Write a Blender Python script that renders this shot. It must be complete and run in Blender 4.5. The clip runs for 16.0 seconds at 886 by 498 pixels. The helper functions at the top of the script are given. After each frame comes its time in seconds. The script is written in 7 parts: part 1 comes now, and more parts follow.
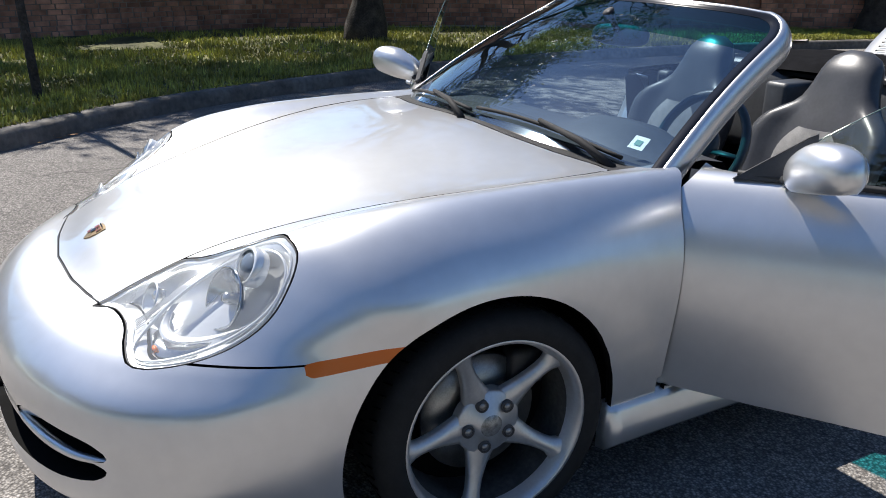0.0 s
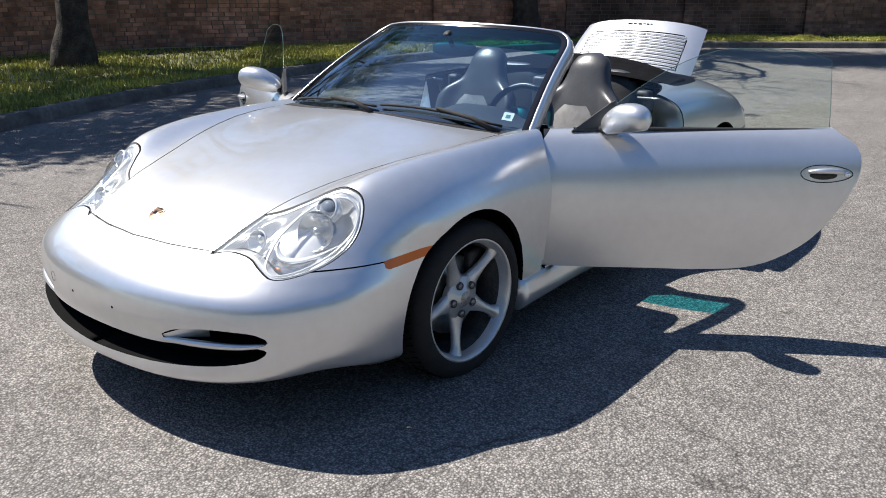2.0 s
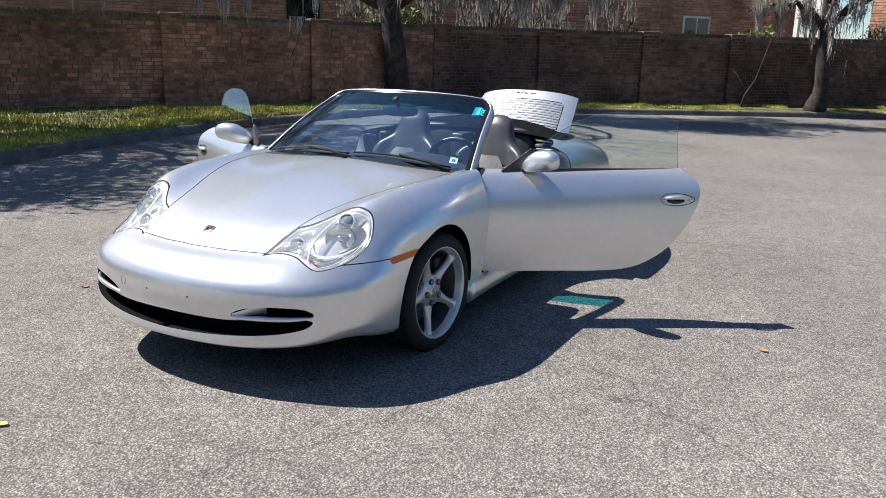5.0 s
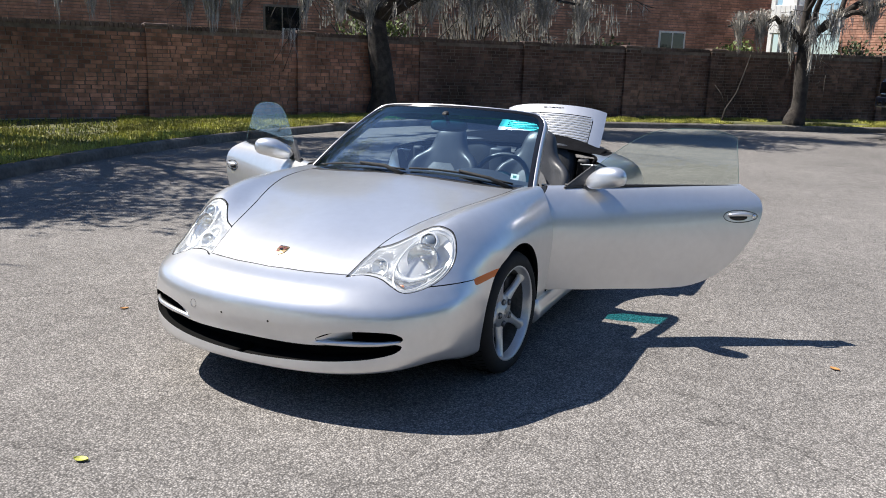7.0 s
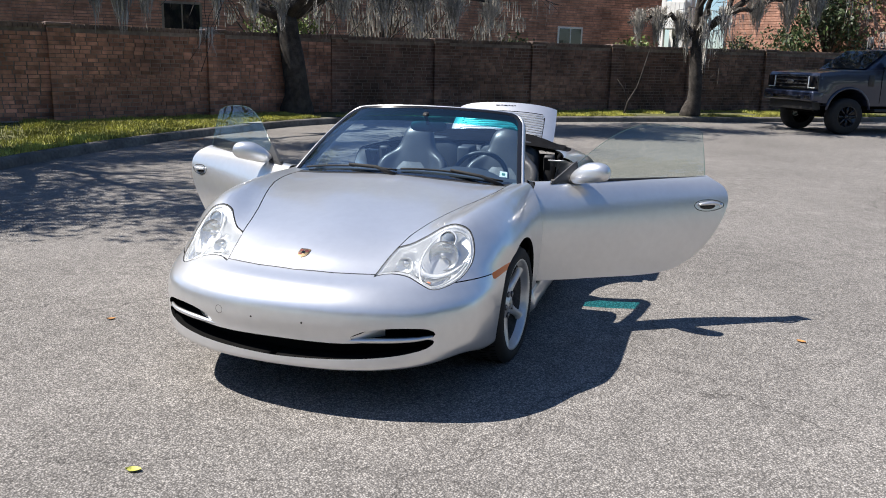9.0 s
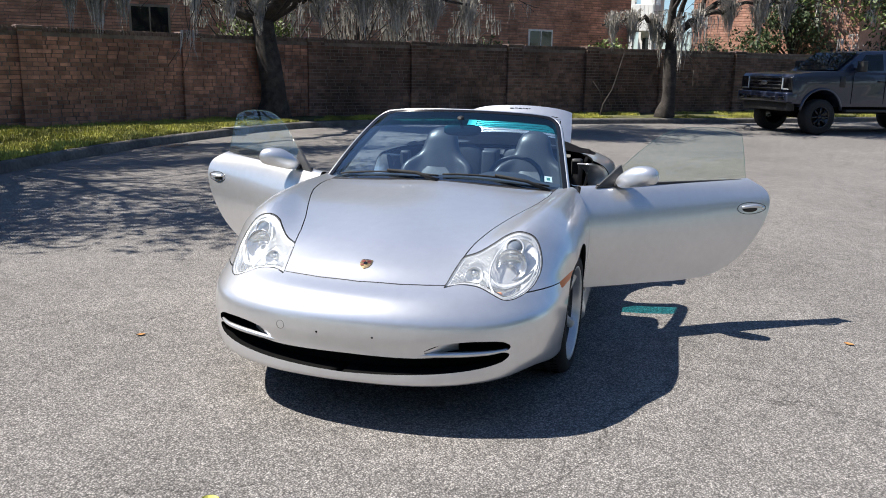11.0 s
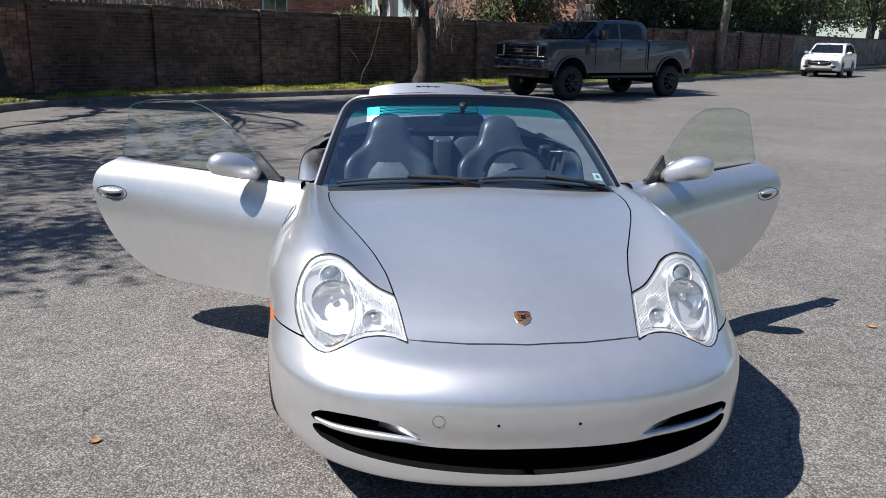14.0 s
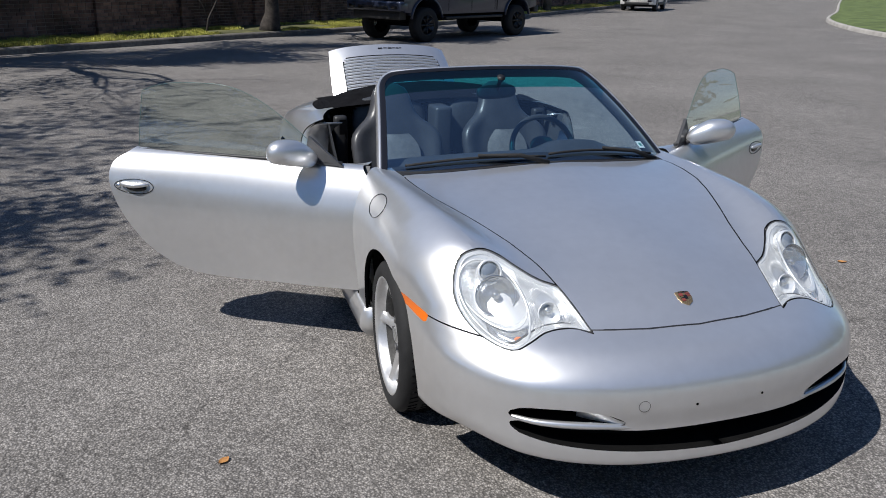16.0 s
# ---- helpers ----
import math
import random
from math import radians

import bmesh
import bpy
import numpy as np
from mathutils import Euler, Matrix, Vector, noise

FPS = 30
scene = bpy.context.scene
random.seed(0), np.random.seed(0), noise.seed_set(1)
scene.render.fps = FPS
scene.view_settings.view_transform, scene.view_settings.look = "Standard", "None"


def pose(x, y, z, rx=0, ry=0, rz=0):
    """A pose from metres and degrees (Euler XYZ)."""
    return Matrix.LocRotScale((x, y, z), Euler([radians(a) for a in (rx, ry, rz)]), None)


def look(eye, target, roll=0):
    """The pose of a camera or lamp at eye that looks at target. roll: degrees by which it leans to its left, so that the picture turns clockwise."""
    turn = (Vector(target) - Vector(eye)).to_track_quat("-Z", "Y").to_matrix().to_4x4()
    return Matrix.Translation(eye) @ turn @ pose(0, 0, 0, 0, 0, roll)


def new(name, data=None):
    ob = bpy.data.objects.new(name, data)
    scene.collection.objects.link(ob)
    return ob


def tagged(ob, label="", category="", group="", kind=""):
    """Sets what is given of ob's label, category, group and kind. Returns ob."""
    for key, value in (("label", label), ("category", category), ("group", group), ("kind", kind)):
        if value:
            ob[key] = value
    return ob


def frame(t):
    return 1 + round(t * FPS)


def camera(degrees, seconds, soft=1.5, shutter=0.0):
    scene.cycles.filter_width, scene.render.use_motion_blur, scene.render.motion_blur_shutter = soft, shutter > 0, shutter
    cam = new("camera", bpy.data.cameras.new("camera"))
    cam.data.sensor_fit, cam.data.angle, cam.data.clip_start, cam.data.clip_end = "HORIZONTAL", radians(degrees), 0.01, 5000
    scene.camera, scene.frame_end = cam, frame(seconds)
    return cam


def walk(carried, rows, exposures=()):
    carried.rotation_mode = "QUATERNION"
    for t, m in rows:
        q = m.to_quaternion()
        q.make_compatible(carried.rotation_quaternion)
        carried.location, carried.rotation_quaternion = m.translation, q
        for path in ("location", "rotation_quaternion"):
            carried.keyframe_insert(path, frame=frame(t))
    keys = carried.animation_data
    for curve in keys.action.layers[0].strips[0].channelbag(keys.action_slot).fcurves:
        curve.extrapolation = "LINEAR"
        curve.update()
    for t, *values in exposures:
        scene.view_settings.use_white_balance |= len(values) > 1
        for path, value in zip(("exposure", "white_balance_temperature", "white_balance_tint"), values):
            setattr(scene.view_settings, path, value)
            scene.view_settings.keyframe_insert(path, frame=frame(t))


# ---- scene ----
cam = camera(57.2, 16.0, soft=.95)
PATH = [
    (0, (2.238, -0.917, 1.346), (0.584, -0.015, 0.676), 0.7),
    (0.5, (2.268, -1.231, 1.360), (0.842, -0.011, 0.668), 1.1),
    (1, (2.364, -1.576, 1.396), (1.068, -0.21, 0.722), -0.9),
    (1.5, (2.416, -1.949, 1.415), (1.179, -0.513, 0.776), -0.8),
    (2, (2.507, -2.299, 1.446), (1.335, -0.807, 0.813), -0.0),
    (2.5, (2.58, -2.642, 1.445), (1.47, -1.095, 0.832), 0.4),
    (3, (2.544, -2.952, 1.469), (1.561, -1.314, 0.876), 0.5),
    (3.5, (2.62, -3.213, 1.484), (1.673, -1.535, 0.947), 0.8),
    (4, (2.711, -3.393, 1.518), (1.793, -1.693, 1.002), 1.2),
    (6.3, (2.492, -3.638, 1.517), (1.612, -1.898, 1.068), 1.9),
    (6.5, (2.397, -3.67, 1.520), (1.542, -1.919, 1.069), 2.0),
    (7, (2.159, -3.656, 1.510), (1.333, -1.892, 1.057), 1.9),
    (7.5, (1.907, -3.622, 1.521), (1.186, -1.814, 1.063), 2.0),
    (8, (1.653, -3.726, 1.520), (0.99, -1.896, 1.062), 1.8),
    (8.5, (1.565, -3.883, 1.532), (0.954, -2.034, 1.075), 1.4),
    (9, (1.702, -4.001, 1.538), (1.112, -2.145, 1.081), 1.4),
    (9.2, (1.751, -4.077, 1.522), (1.169, -2.216, 1.076), 1.4),
    (11.3, (1.053, -3.958, 1.525), (0.573, -2.068, 1.079), 0.7),
    (11.5, (0.942, -3.888, 1.526), (0.475, -1.994, 1.083), 0.1),
    (12, (0.627, -3.768, 1.516), (0.312, -1.843, 1.071), 0.3),
    (12.5, (0.319, -3.652, 1.521), (0.189, -1.708, 1.069), 0.4),
    (13, (0.051, -3.438, 1.509), (-0.008, -1.493, 1.046), -0.3),
    (13.5, (-0.221, -3.286, 1.512), (-0.134, -1.351, 1.012), 0.9),
    (14, (-0.52, -3.174, 1.527), (-0.316, -1.251, 1.018), 1.4),
    (14.5, (-0.79, -2.948, 1.514), (-0.512, -1.035, 0.999), 1.4),
    (15, (-1.035, -2.818, 1.526), (-0.555, -0.946, 1.011), 2.6),
    (15.5, (-1.37, -2.805, 1.586), (-0.762, -0.995, 0.992), 1.2),
    (16, (-1.602, -2.898, 1.683), (-0.989, -1.107, 1.039), 1.0),
]
walk(cam, [(t, look(eye, target, roll)) for t, eye, target, roll in PATH], exposures=((0, .74, 6550, 10), (3.5, .82, 6600, 10), (9, .86, 6600, 10), (12, .78, 6550, 10), (13.5, .57, 6450, 10), (14.5, .42, 6350, 10), (16, .13, 6300, 10)))

# ------------------------------------------------------------------ world and sun
SUN_WAY = Vector((.74, .19, -1.0)).normalized()
world = bpy.data.worlds.new("sky")
scene.world = world
world.use_nodes = True
wn = world.node_tree
sky = wn.nodes.new("ShaderNodeTexSky")
sky.sky_type, sky.sun_disc = "NISHITA", False
sky.sun_elevation = math.asin(-SUN_WAY.z)
sky.sun_rotation = math.atan2(-SUN_WAY.x, -SUN_WAY.y)
sky.air_density, sky.dust_density, sky.ozone_density = 1.0, .20, 4.5
deep = wn.nodes.new("ShaderNodeVectorMath")
deep.operation = "MULTIPLY"
deep.inputs[1].default_value = (.89, .98, 1.09)
wn.links.new(sky.outputs[0], deep.inputs[0])
wn.links.new(deep.outputs[0], wn.nodes["Background"].inputs["Color"])
wn.nodes["Background"].inputs["Strength"].default_value = .074
sun = new("sun", bpy.data.lights.new("sun", "SUN"))
sun.data.energy, sun.data.angle, sun.data.color = 5.0, radians(.53), (1.0, .955, .895)
sun.matrix_world = look((-8, -2, 10), Vector((-8, -2, 10)) + SUN_WAY)
# ------------------------------------------------------------------ materials
def mat(name, col, rough=.5, metal=0.0, **kw):
    """A procedural surface. vary: colour change by a noise of size scale; fine: bump strength and scale."""
    m = bpy.data.materials.new(name)
    m.use_nodes = True
    nt = m.node_tree
    b = nt.nodes["Principled BSDF"]
    b.inputs["Base Color"].default_value = (*col, 1)
    b.inputs["Roughness"].default_value = rough
    b.inputs["Metallic"].default_value = metal
    for key, slot in (("coat", "Coat Weight"), ("coat_rough", "Coat Roughness"), ("spec", "Specular IOR Level"), ("sheen", "Sheen Weight"), ("trans", "Transmission Weight"), ("ior", "IOR"), ("sub", "Subsurface Weight")):
        if key in kw:
            b.inputs[slot].default_value = kw[key]
    co = nt.nodes.new("ShaderNodeTexCoord").outputs["Object"]
    if "vary" in kw:
        amount, scale = kw["vary"]
        acc = None
        for k, (s, w) in enumerate(((scale, .6), (scale * 7.3, .4))):
            nz = nt.nodes.new("ShaderNodeTexNoise")
            nz.inputs["Scale"].default_value = s
            nz.inputs["Detail"].default_value = 5
            nt.links.new(co, nz.inputs["Vector"])
            mr = nt.nodes.new("ShaderNodeMapRange")
            mr.inputs["From Min"].default_value, mr.inputs["From Max"].default_value = .3, .7
            mr.inputs["To Min"].default_value, mr.inputs["To Max"].default_value = 1 - amount * w * 2, 1 + amount * w * 2
            nt.links.new(nz.outputs["Fac"], mr.inputs["Value"])
            if acc is None:
                acc = mr.outputs["Result"]
            else:
                mu = nt.nodes.new("ShaderNodeMath")
                mu.operation = "MULTIPLY"
                nt.links.new(acc, mu.inputs[0])
                nt.links.new(mr.outputs["Result"], mu.inputs[1])
                acc = mu.outputs[0]
        if kw.get("random"):
            oi = nt.nodes.new("ShaderNodeObjectInfo")
            mr = nt.nodes.new("ShaderNodeMapRange")
            mr.inputs["To Min"].default_value, mr.inputs["To Max"].default_value = 1 - kw["random"], 1 + kw["random"]
            nt.links.new(oi.outputs["Random"], mr.inputs["Value"])
            mu = nt.nodes.new("ShaderNodeMath")
            mu.operation = "MULTIPLY"
            nt.links.new(acc, mu.inputs[0])
            nt.links.new(mr.outputs["Result"], mu.inputs[1])
            acc = mu.outputs[0]
        if kw.get("island"):
            ge = nt.nodes.new("ShaderNodeNewGeometry")
            mr = nt.nodes.new("ShaderNodeMapRange")
            mr.inputs["To Min"].default_value, mr.inputs["To Max"].default_value = 1 - kw["island"], 1 + kw["island"]
            nt.links.new(ge.outputs["Random Per Island"], mr.inputs["Value"])
            mu = nt.nodes.new("ShaderNodeMath")
            mu.operation = "MULTIPLY"
            nt.links.new(acc, mu.inputs[0])
            nt.links.new(mr.outputs["Result"], mu.inputs[1])
            acc = mu.outputs[0]
        vm = nt.nodes.new("ShaderNodeVectorMath")
        vm.operation = "SCALE"
        vm.inputs[0].default_value = col
        nt.links.new(acc, vm.inputs["Scale"])
        nt.links.new(vm.outputs[0], b.inputs["Base Color"])
    if "fine" in kw:
        strength, scale = kw["fine"]
        nz = nt.nodes.new("ShaderNodeTexNoise")
        nz.inputs["Scale"].default_value = scale
        nz.inputs["Detail"].default_value = 4
        nt.links.new(co, nz.inputs["Vector"])
        bp = nt.nodes.new("ShaderNodeBump")
        bp.inputs["Strength"].default_value = strength
        bp.inputs["Distance"].default_value = kw.get("dist", .002)
        nt.links.new(nz.outputs["Fac"], bp.inputs["Height"])
        nt.links.new(bp.outputs["Normal"], b.inputs["Normal"])
    return m


def glass(name, tint, gloss=1.0, rough=0.0, ior=1.52, haze=0.0):
    """A thin pane: what lies behind shows through tinted, with a Fresnel reflection on it."""
    m = bpy.data.materials.new(name)
    m.use_nodes = True
    nt = m.node_tree
    nt.nodes.remove(nt.nodes["Principled BSDF"])
    tr, gl, mx, fr = (nt.nodes.new("ShaderNode" + k) for k in ("BsdfTransparent", "BsdfGlossy", "MixShader", "LayerWeight"))
    tr.inputs["Color"].default_value = (*tint, 1)
    gl.inputs["Color"].default_value = (gloss, gloss, gloss, 1)
    gl.inputs["Roughness"].default_value = rough
    fr.inputs["Blend"].default_value = .5
    po, ad = nt.nodes.new("ShaderNodeMath"), nt.nodes.new("ShaderNodeMath")
    po.operation, ad.operation = "POWER", "MULTIPLY_ADD"
    po.inputs[1].default_value = 5.0
    f0 = ((ior - 1) / (ior + 1))**2
    ad.inputs[1].default_value, ad.inputs[2].default_value = 1 - f0, f0
    nt.links.new(fr.outputs["Facing"], po.inputs[0])
    nt.links.new(po.outputs[0], ad.inputs[0])
    nt.links.new(ad.outputs[0], mx.inputs[0])
    back = tr.outputs[0]
    if haze:
        df, m2 = nt.nodes.new("ShaderNodeBsdfDiffuse"), nt.nodes.new("ShaderNodeMixShader")
        df.inputs["Color"].default_value = (.78, .80, .80, 1)
        m2.inputs[0].default_value = haze
        nt.links.new(back, m2.inputs[1])
        nt.links.new(df.outputs[0], m2.inputs[2])
        back = m2.outputs[0]
    nt.links.new(back, mx.inputs[1])
    nt.links.new(gl.outputs[0], mx.inputs[2])
    nt.links.new(mx.outputs[0], nt.nodes["Material Output"].inputs["Surface"])
    return m


SILVER = mat("silver_paint", (.77, .77, .77), .33, .78, coat=.9, coat_rough=.05, vary=(.03, 3), fine=(.04, 900), dist=.0004)
SILVER_RIM = mat("wheel_silver", (.62, .62, .62), .36, .7, vary=(.06, 20), fine=(.05, 300))
BOWL = mat("bowl_silver", (.55, .57, .59), .16, .85)
CHROME = mat("chrome", (.85, .85, .85), .18, .9)
REFLECTOR = mat("reflector", (.74, .75, .76), .30, .55)
CRESCENT = mat("bright_reflector", (.86, .87, .87), .24, .45)
PROJECTOR_GLASS = mat("projector_glass", (.16, .19, .23), .06, coat=1.0)
BLACK_PLASTIC = mat("black_plastic", (.02, .02, .021), .55, vary=(.2, 30), fine=(.2, 400), dist=.0006)
GLOSS_BLACK = mat("gloss_black", (.012, .012, .014), .12)
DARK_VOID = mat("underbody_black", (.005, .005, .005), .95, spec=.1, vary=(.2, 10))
RUBBER = mat("rubber", (.010, .010, .0105), .8, vary=(.25, 25), fine=(.25, 200), dist=.001)
LEATHER = mat("grey_leather", (.050, .051, .055), .36, vary=(.12, 12), fine=(.22, 260), dist=.0012)
LEATHER_LIGHT = mat("perforated_leather", (.20, .195, .19), .55, vary=(.12, 30), fine=(.45, 700), dist=.001)
VINYL = mat("dark_vinyl", (.045, .048, .054), .45, vary=(.15, 9), fine=(.25, 350), dist=.001)
CANVAS = mat("black_canvas", (.008, .008, .009), .95, spec=.05, vary=(.25, 14), fine=(.4, 600), dist=.001)
AMBER = mat("amber_lens", (.70, .15, .010), .3, coat=.15)
CREST_GOLD = mat("crest_gold", (.34, .25, .14), .35, .7, vary=(.35, 260))
SAIL_GREY = mat("sail_plastic", (.05, .05, .052), .45, vary=(.15, 20))
COWL_BLACK = mat("cowl_plastic", (.010, .010, .011), .7, vary=(.25, 30), fine=(.3, 300))
CREST_RED = mat("crest_red", (.20, .05, .04), .35)
STEEL = mat("brake_steel", (.35, .34, .33), .4, .9, vary=(.15, 30))
GLASS_EDGE = mat("glass_edge", (.10, .17, .16), .15)
PAPER = mat("paper_white", (.75, .77, .72), .6)
TEAL_INK = mat("ink_green", (.05, .22, .17), .6)
WINDSHIELD = glass("windshield_glass", (.64, .86, 1.0), ior=2.7)
SHADE_BAND = glass("shade_band_glass", (.04, .50, .58), ior=1.8)
SIDE_GLASS = glass("side_glass", (.84, .92, .88), ior=1.7)
LENS = glass("headlight_lens", (.93, .95, .96), .9, haze=.15)


def part(name, bm, material, parent, label="", flat=False):
    """One mesh object from bm, under a thing or under a part."""
    me = bpy.data.meshes.new(name)
    bm.normal_update()
    bm.to_mesh(me)
    bm.free()
    me.materials.append(material)
    if any(f.material_index for f in me.polygons):
        me.materials.append(DARK_VOID)
    if not flat:
        me.polygons.foreach_set("use_smooth", np.ones(len(me.polygons), bool))
    ob = new(name, me)
    ob.parent = parent
    if label:
        ob["label"] = label
    return ob


def thing(name, label, category, group="", kind="", m=None):
    ob = new(name)
    if m is not None:
        ob.matrix_basis = m
    return tagged(ob, label, category, group, kind)


def box(x0, y0, z0, x1, y1, z1, bevel=0.0, seg=2, bm=None, m=None):
    """A box, with its edges rounded."""
    b = bmesh.new()
    r = bmesh.ops.create_cube(b, size=1)
    for v in r["verts"]:
        v.co = ((x0 + x1) / 2 + v.co.x * (x1 - x0), (y0 + y1) / 2 + v.co.y * (y1 - y0), (z0 + z1) / 2 + v.co.z * (z1 - z0))
    if bevel:
        bmesh.ops.bevel(b, geom=b.edges[:], offset=bevel, segments=seg, profile=.6, affect="EDGES", clamp_overlap=True)
    if m is not None:
        bmesh.ops.transform(b, matrix=m, verts=b.verts[:])
    if bm is None:
        return b
    me = bpy.data.meshes.new("tmp")
    b.to_mesh(me)
    b.free()
    bm.from_mesh(me)
    bpy.data.meshes.remove(me)
    return bm


def tube(path, radius, sides=8, bm=None, closed=False, flat=1.0):
    """A round bar along a path; radius may change from point to point."""
    bm = bm or bmesh.new()
    path = [Vector(p) for p in path]
    n = len(path)
    flats = flat if hasattr(flat, "__len__") else [flat] * n
    rad = radius if hasattr(radius, "__len__") else [radius] * n
    rings, up = [], None
    for i, p in enumerate(path):
        a, b = path[i - 1] if i or closed else p, path[(i + 1) % n] if i < n - 1 or closed else p
        d = (b - a).normalized()
        if up is None:
            up = Vector((0, 0, 1)) if abs(d.z) < .9 else Vector((0, 1, 0))
        side = d.cross(up)
        if side.length < 1e-6:
            side = d.orthogonal()
        side.normalize()
        up = side.cross(d).normalized()
        rings.append([bm.verts.new(p + (side * math.cos(t) + up * math.sin(t) * flats[i]) * rad[i]) for t in (2 * math.pi * k / sides for k in range(sides))])
    for i in range(n if closed else n - 1):
        q, r = rings[i], rings[(i + 1) % n]
        for k in range(sides):
            bm.faces.new((q[k], q[(k + 1) % sides], r[(k + 1) % sides], r[k]))
    if not closed:
        bm.faces.new(rings[0][::-1])
        bm.faces.new(rings[-1])
    return bm


def lathe(profile, steps=32, axis="X", bm=None, m=None):
    """A turned body: profile of (along, radius)."""
    b = bmesh.new()
    rings = []
    for a, r in profile:
        ring = []
        for k in range(steps):
            t = 2 * math.pi * k / steps
            c, s = r * math.cos(t), r * math.sin(t)
            ring.append(b.verts.new({"X": (a, c, s), "Y": (c, a, s), "Z": (c, s, a)}[axis]))
        rings.append(ring)
    for p, q in zip(rings, rings[1:]):
        for k in range(steps):
            b.faces.new((p[k], p[(k + 1) % steps], q[(k + 1) % steps], q[k]))
    bmesh.ops.remove_doubles(b, verts=b.verts[:], dist=1e-6)
    bmesh.ops.recalc_face_normals(b, faces=b.faces[:])
    if m is not None:
        bmesh.ops.transform(b, matrix=m, verts=b.verts[:])
    if bm is None:
        return b
    me = bpy.data.meshes.new("tmp")
    b.to_mesh(me)
    b.free()
    bm.from_mesh(me)
    bpy.data.meshes.remove(me)
    return bm


def sheet(g, bm=None, double=0.0):
    """A surface through a grid of points (rows of points); double: its thickness."""
    bm = bm or bmesh.new()
    vs = [[bm.verts.new(c) for c in row] for row in g]
    for i in range(len(vs) - 1):
        for j in range(len(vs[0]) - 1):
            bm.faces.new((vs[i][j], vs[i][j + 1], vs[i + 1][j + 1], vs[i + 1][j]))
    if double:
        bmesh.ops.recalc_face_normals(bm, faces=bm.faces[:])
        bmesh.ops.solidify(bm, geom=bm.faces[:], thickness=double)
    return bm


def blob(rx, ry, rz, m=None, u=20, v=12, power=2.0, bm=None):
    """A rounded block: an ellipsoid at power 2, squarer above."""
    b = bmesh.new()
    bmesh.ops.create_uvsphere(b, u_segments=u, v_segments=v, radius=1)
    for w in b.verts:
        n = (abs(w.co.x)**power + abs(w.co.y)**power + abs(w.co.z)**power)**(1 / power)
        w.co = w.co / n
        w.co = (w.co.x * rx, w.co.y * ry, w.co.z * rz)
    if m is not None:
        bmesh.ops.transform(b, matrix=m, verts=b.verts[:])
    if bm is None:
        return b
    me = bpy.data.meshes.new("tmp")
    b.to_mesh(me)
    b.free()
    bm.from_mesh(me)
    bpy.data.meshes.remove(me)
    return bm
def asphalt():
    """Coarse worn asphalt: pale stones in dark binder, with broad stains."""
    m = mat("asphalt", (.2, .2, .2), .92)
    nt = m.node_tree
    b = nt.nodes["Principled BSDF"]
    b.inputs["Specular IOR Level"].default_value = .25
    co = nt.nodes.new("ShaderNodeTexCoord").outputs["Object"]

    def node(kind, **kw):
        n = nt.nodes.new("ShaderNode" + kind)
        for k, v in kw.items():
            n.inputs[k].default_value = v
        return n

    vo = node("TexVoronoi", Scale=120.0)
    nt.links.new(co, vo.inputs["Vector"])
    ramp = nt.nodes.new("ShaderNodeValToRGB")
    ramp.color_ramp.elements[0].position, ramp.color_ramp.elements[0].color = .0, (.190, .178, .167, 1)
    ramp.color_ramp.elements[1].position, ramp.color_ramp.elements[1].color = 1.0, (.395, .370, .344, 1)
    e = ramp.color_ramp.elements.new(.45)
    e.color = (.268, .251, .235, 1)
    sep = nt.nodes.new("ShaderNodeSeparateColor")
    nt.links.new(vo.outputs["Color"], sep.inputs[0])
    nt.links.new(sep.outputs[0], ramp.inputs[0])
    n1, n2, n4 = node("TexNoise", Scale=.55, Detail=6.0), node("TexNoise", Scale=7.0, Detail=6.0), node("TexNoise", Scale=38.0, Detail=6.0)
    acc = None
    for n, lo, hi in ((n1, .85, 1.13), (n2, .86, 1.13), (n4, .78, 1.20)):
        nt.links.new(co, n.inputs["Vector"])
        mr = node("MapRange")
        mr.inputs["From Min"].default_value, mr.inputs["From Max"].default_value = .3, .7
        mr.inputs["To Min"].default_value, mr.inputs["To Max"].default_value = lo, hi
        nt.links.new(n.outputs["Fac"], mr.inputs["Value"])
        if acc is None:
            acc = mr.outputs[0]
        else:
            mu = nt.nodes.new("ShaderNodeMath")
            mu.operation = "MULTIPLY"
            nt.links.new(acc, mu.inputs[0]), nt.links.new(mr.outputs[0], mu.inputs[1])
            acc = mu.outputs[0]
    # dark binder between the stones
    gap = node("MapRange")
    gap.inputs["From Min"].default_value, gap.inputs["From Max"].default_value = .22, .62
    gap.inputs["To Min"].default_value, gap.inputs["To Max"].default_value = 1.08, .44
    nt.links.new(vo.outputs["Distance"], gap.inputs["Value"])
    mu = nt.nodes.new("ShaderNodeMath")
    mu.operation = "MULTIPLY"
    nt.links.new(acc, mu.inputs[0]), nt.links.new(gap.outputs[0], mu.inputs[1])
    acc = mu.outputs[0]
    # fine cracks
    n3 = node("TexNoise", Scale=.9, Detail=8.0)
    nt.links.new(co, n3.inputs["Vector"])
    mixv = nt.nodes.new("ShaderNodeVectorMath")
    mixv.operation = "MULTIPLY_ADD"
    mixv.inputs[1].default_value = (1.3, 1.3, 0)
    nt.links.new(n3.outputs["Color"], mixv.inputs[0])
    nt.links.new(co, mixv.inputs[2])
    cr = nt.nodes.new("ShaderNodeTexVoronoi")
    cr.feature = "DISTANCE_TO_EDGE"
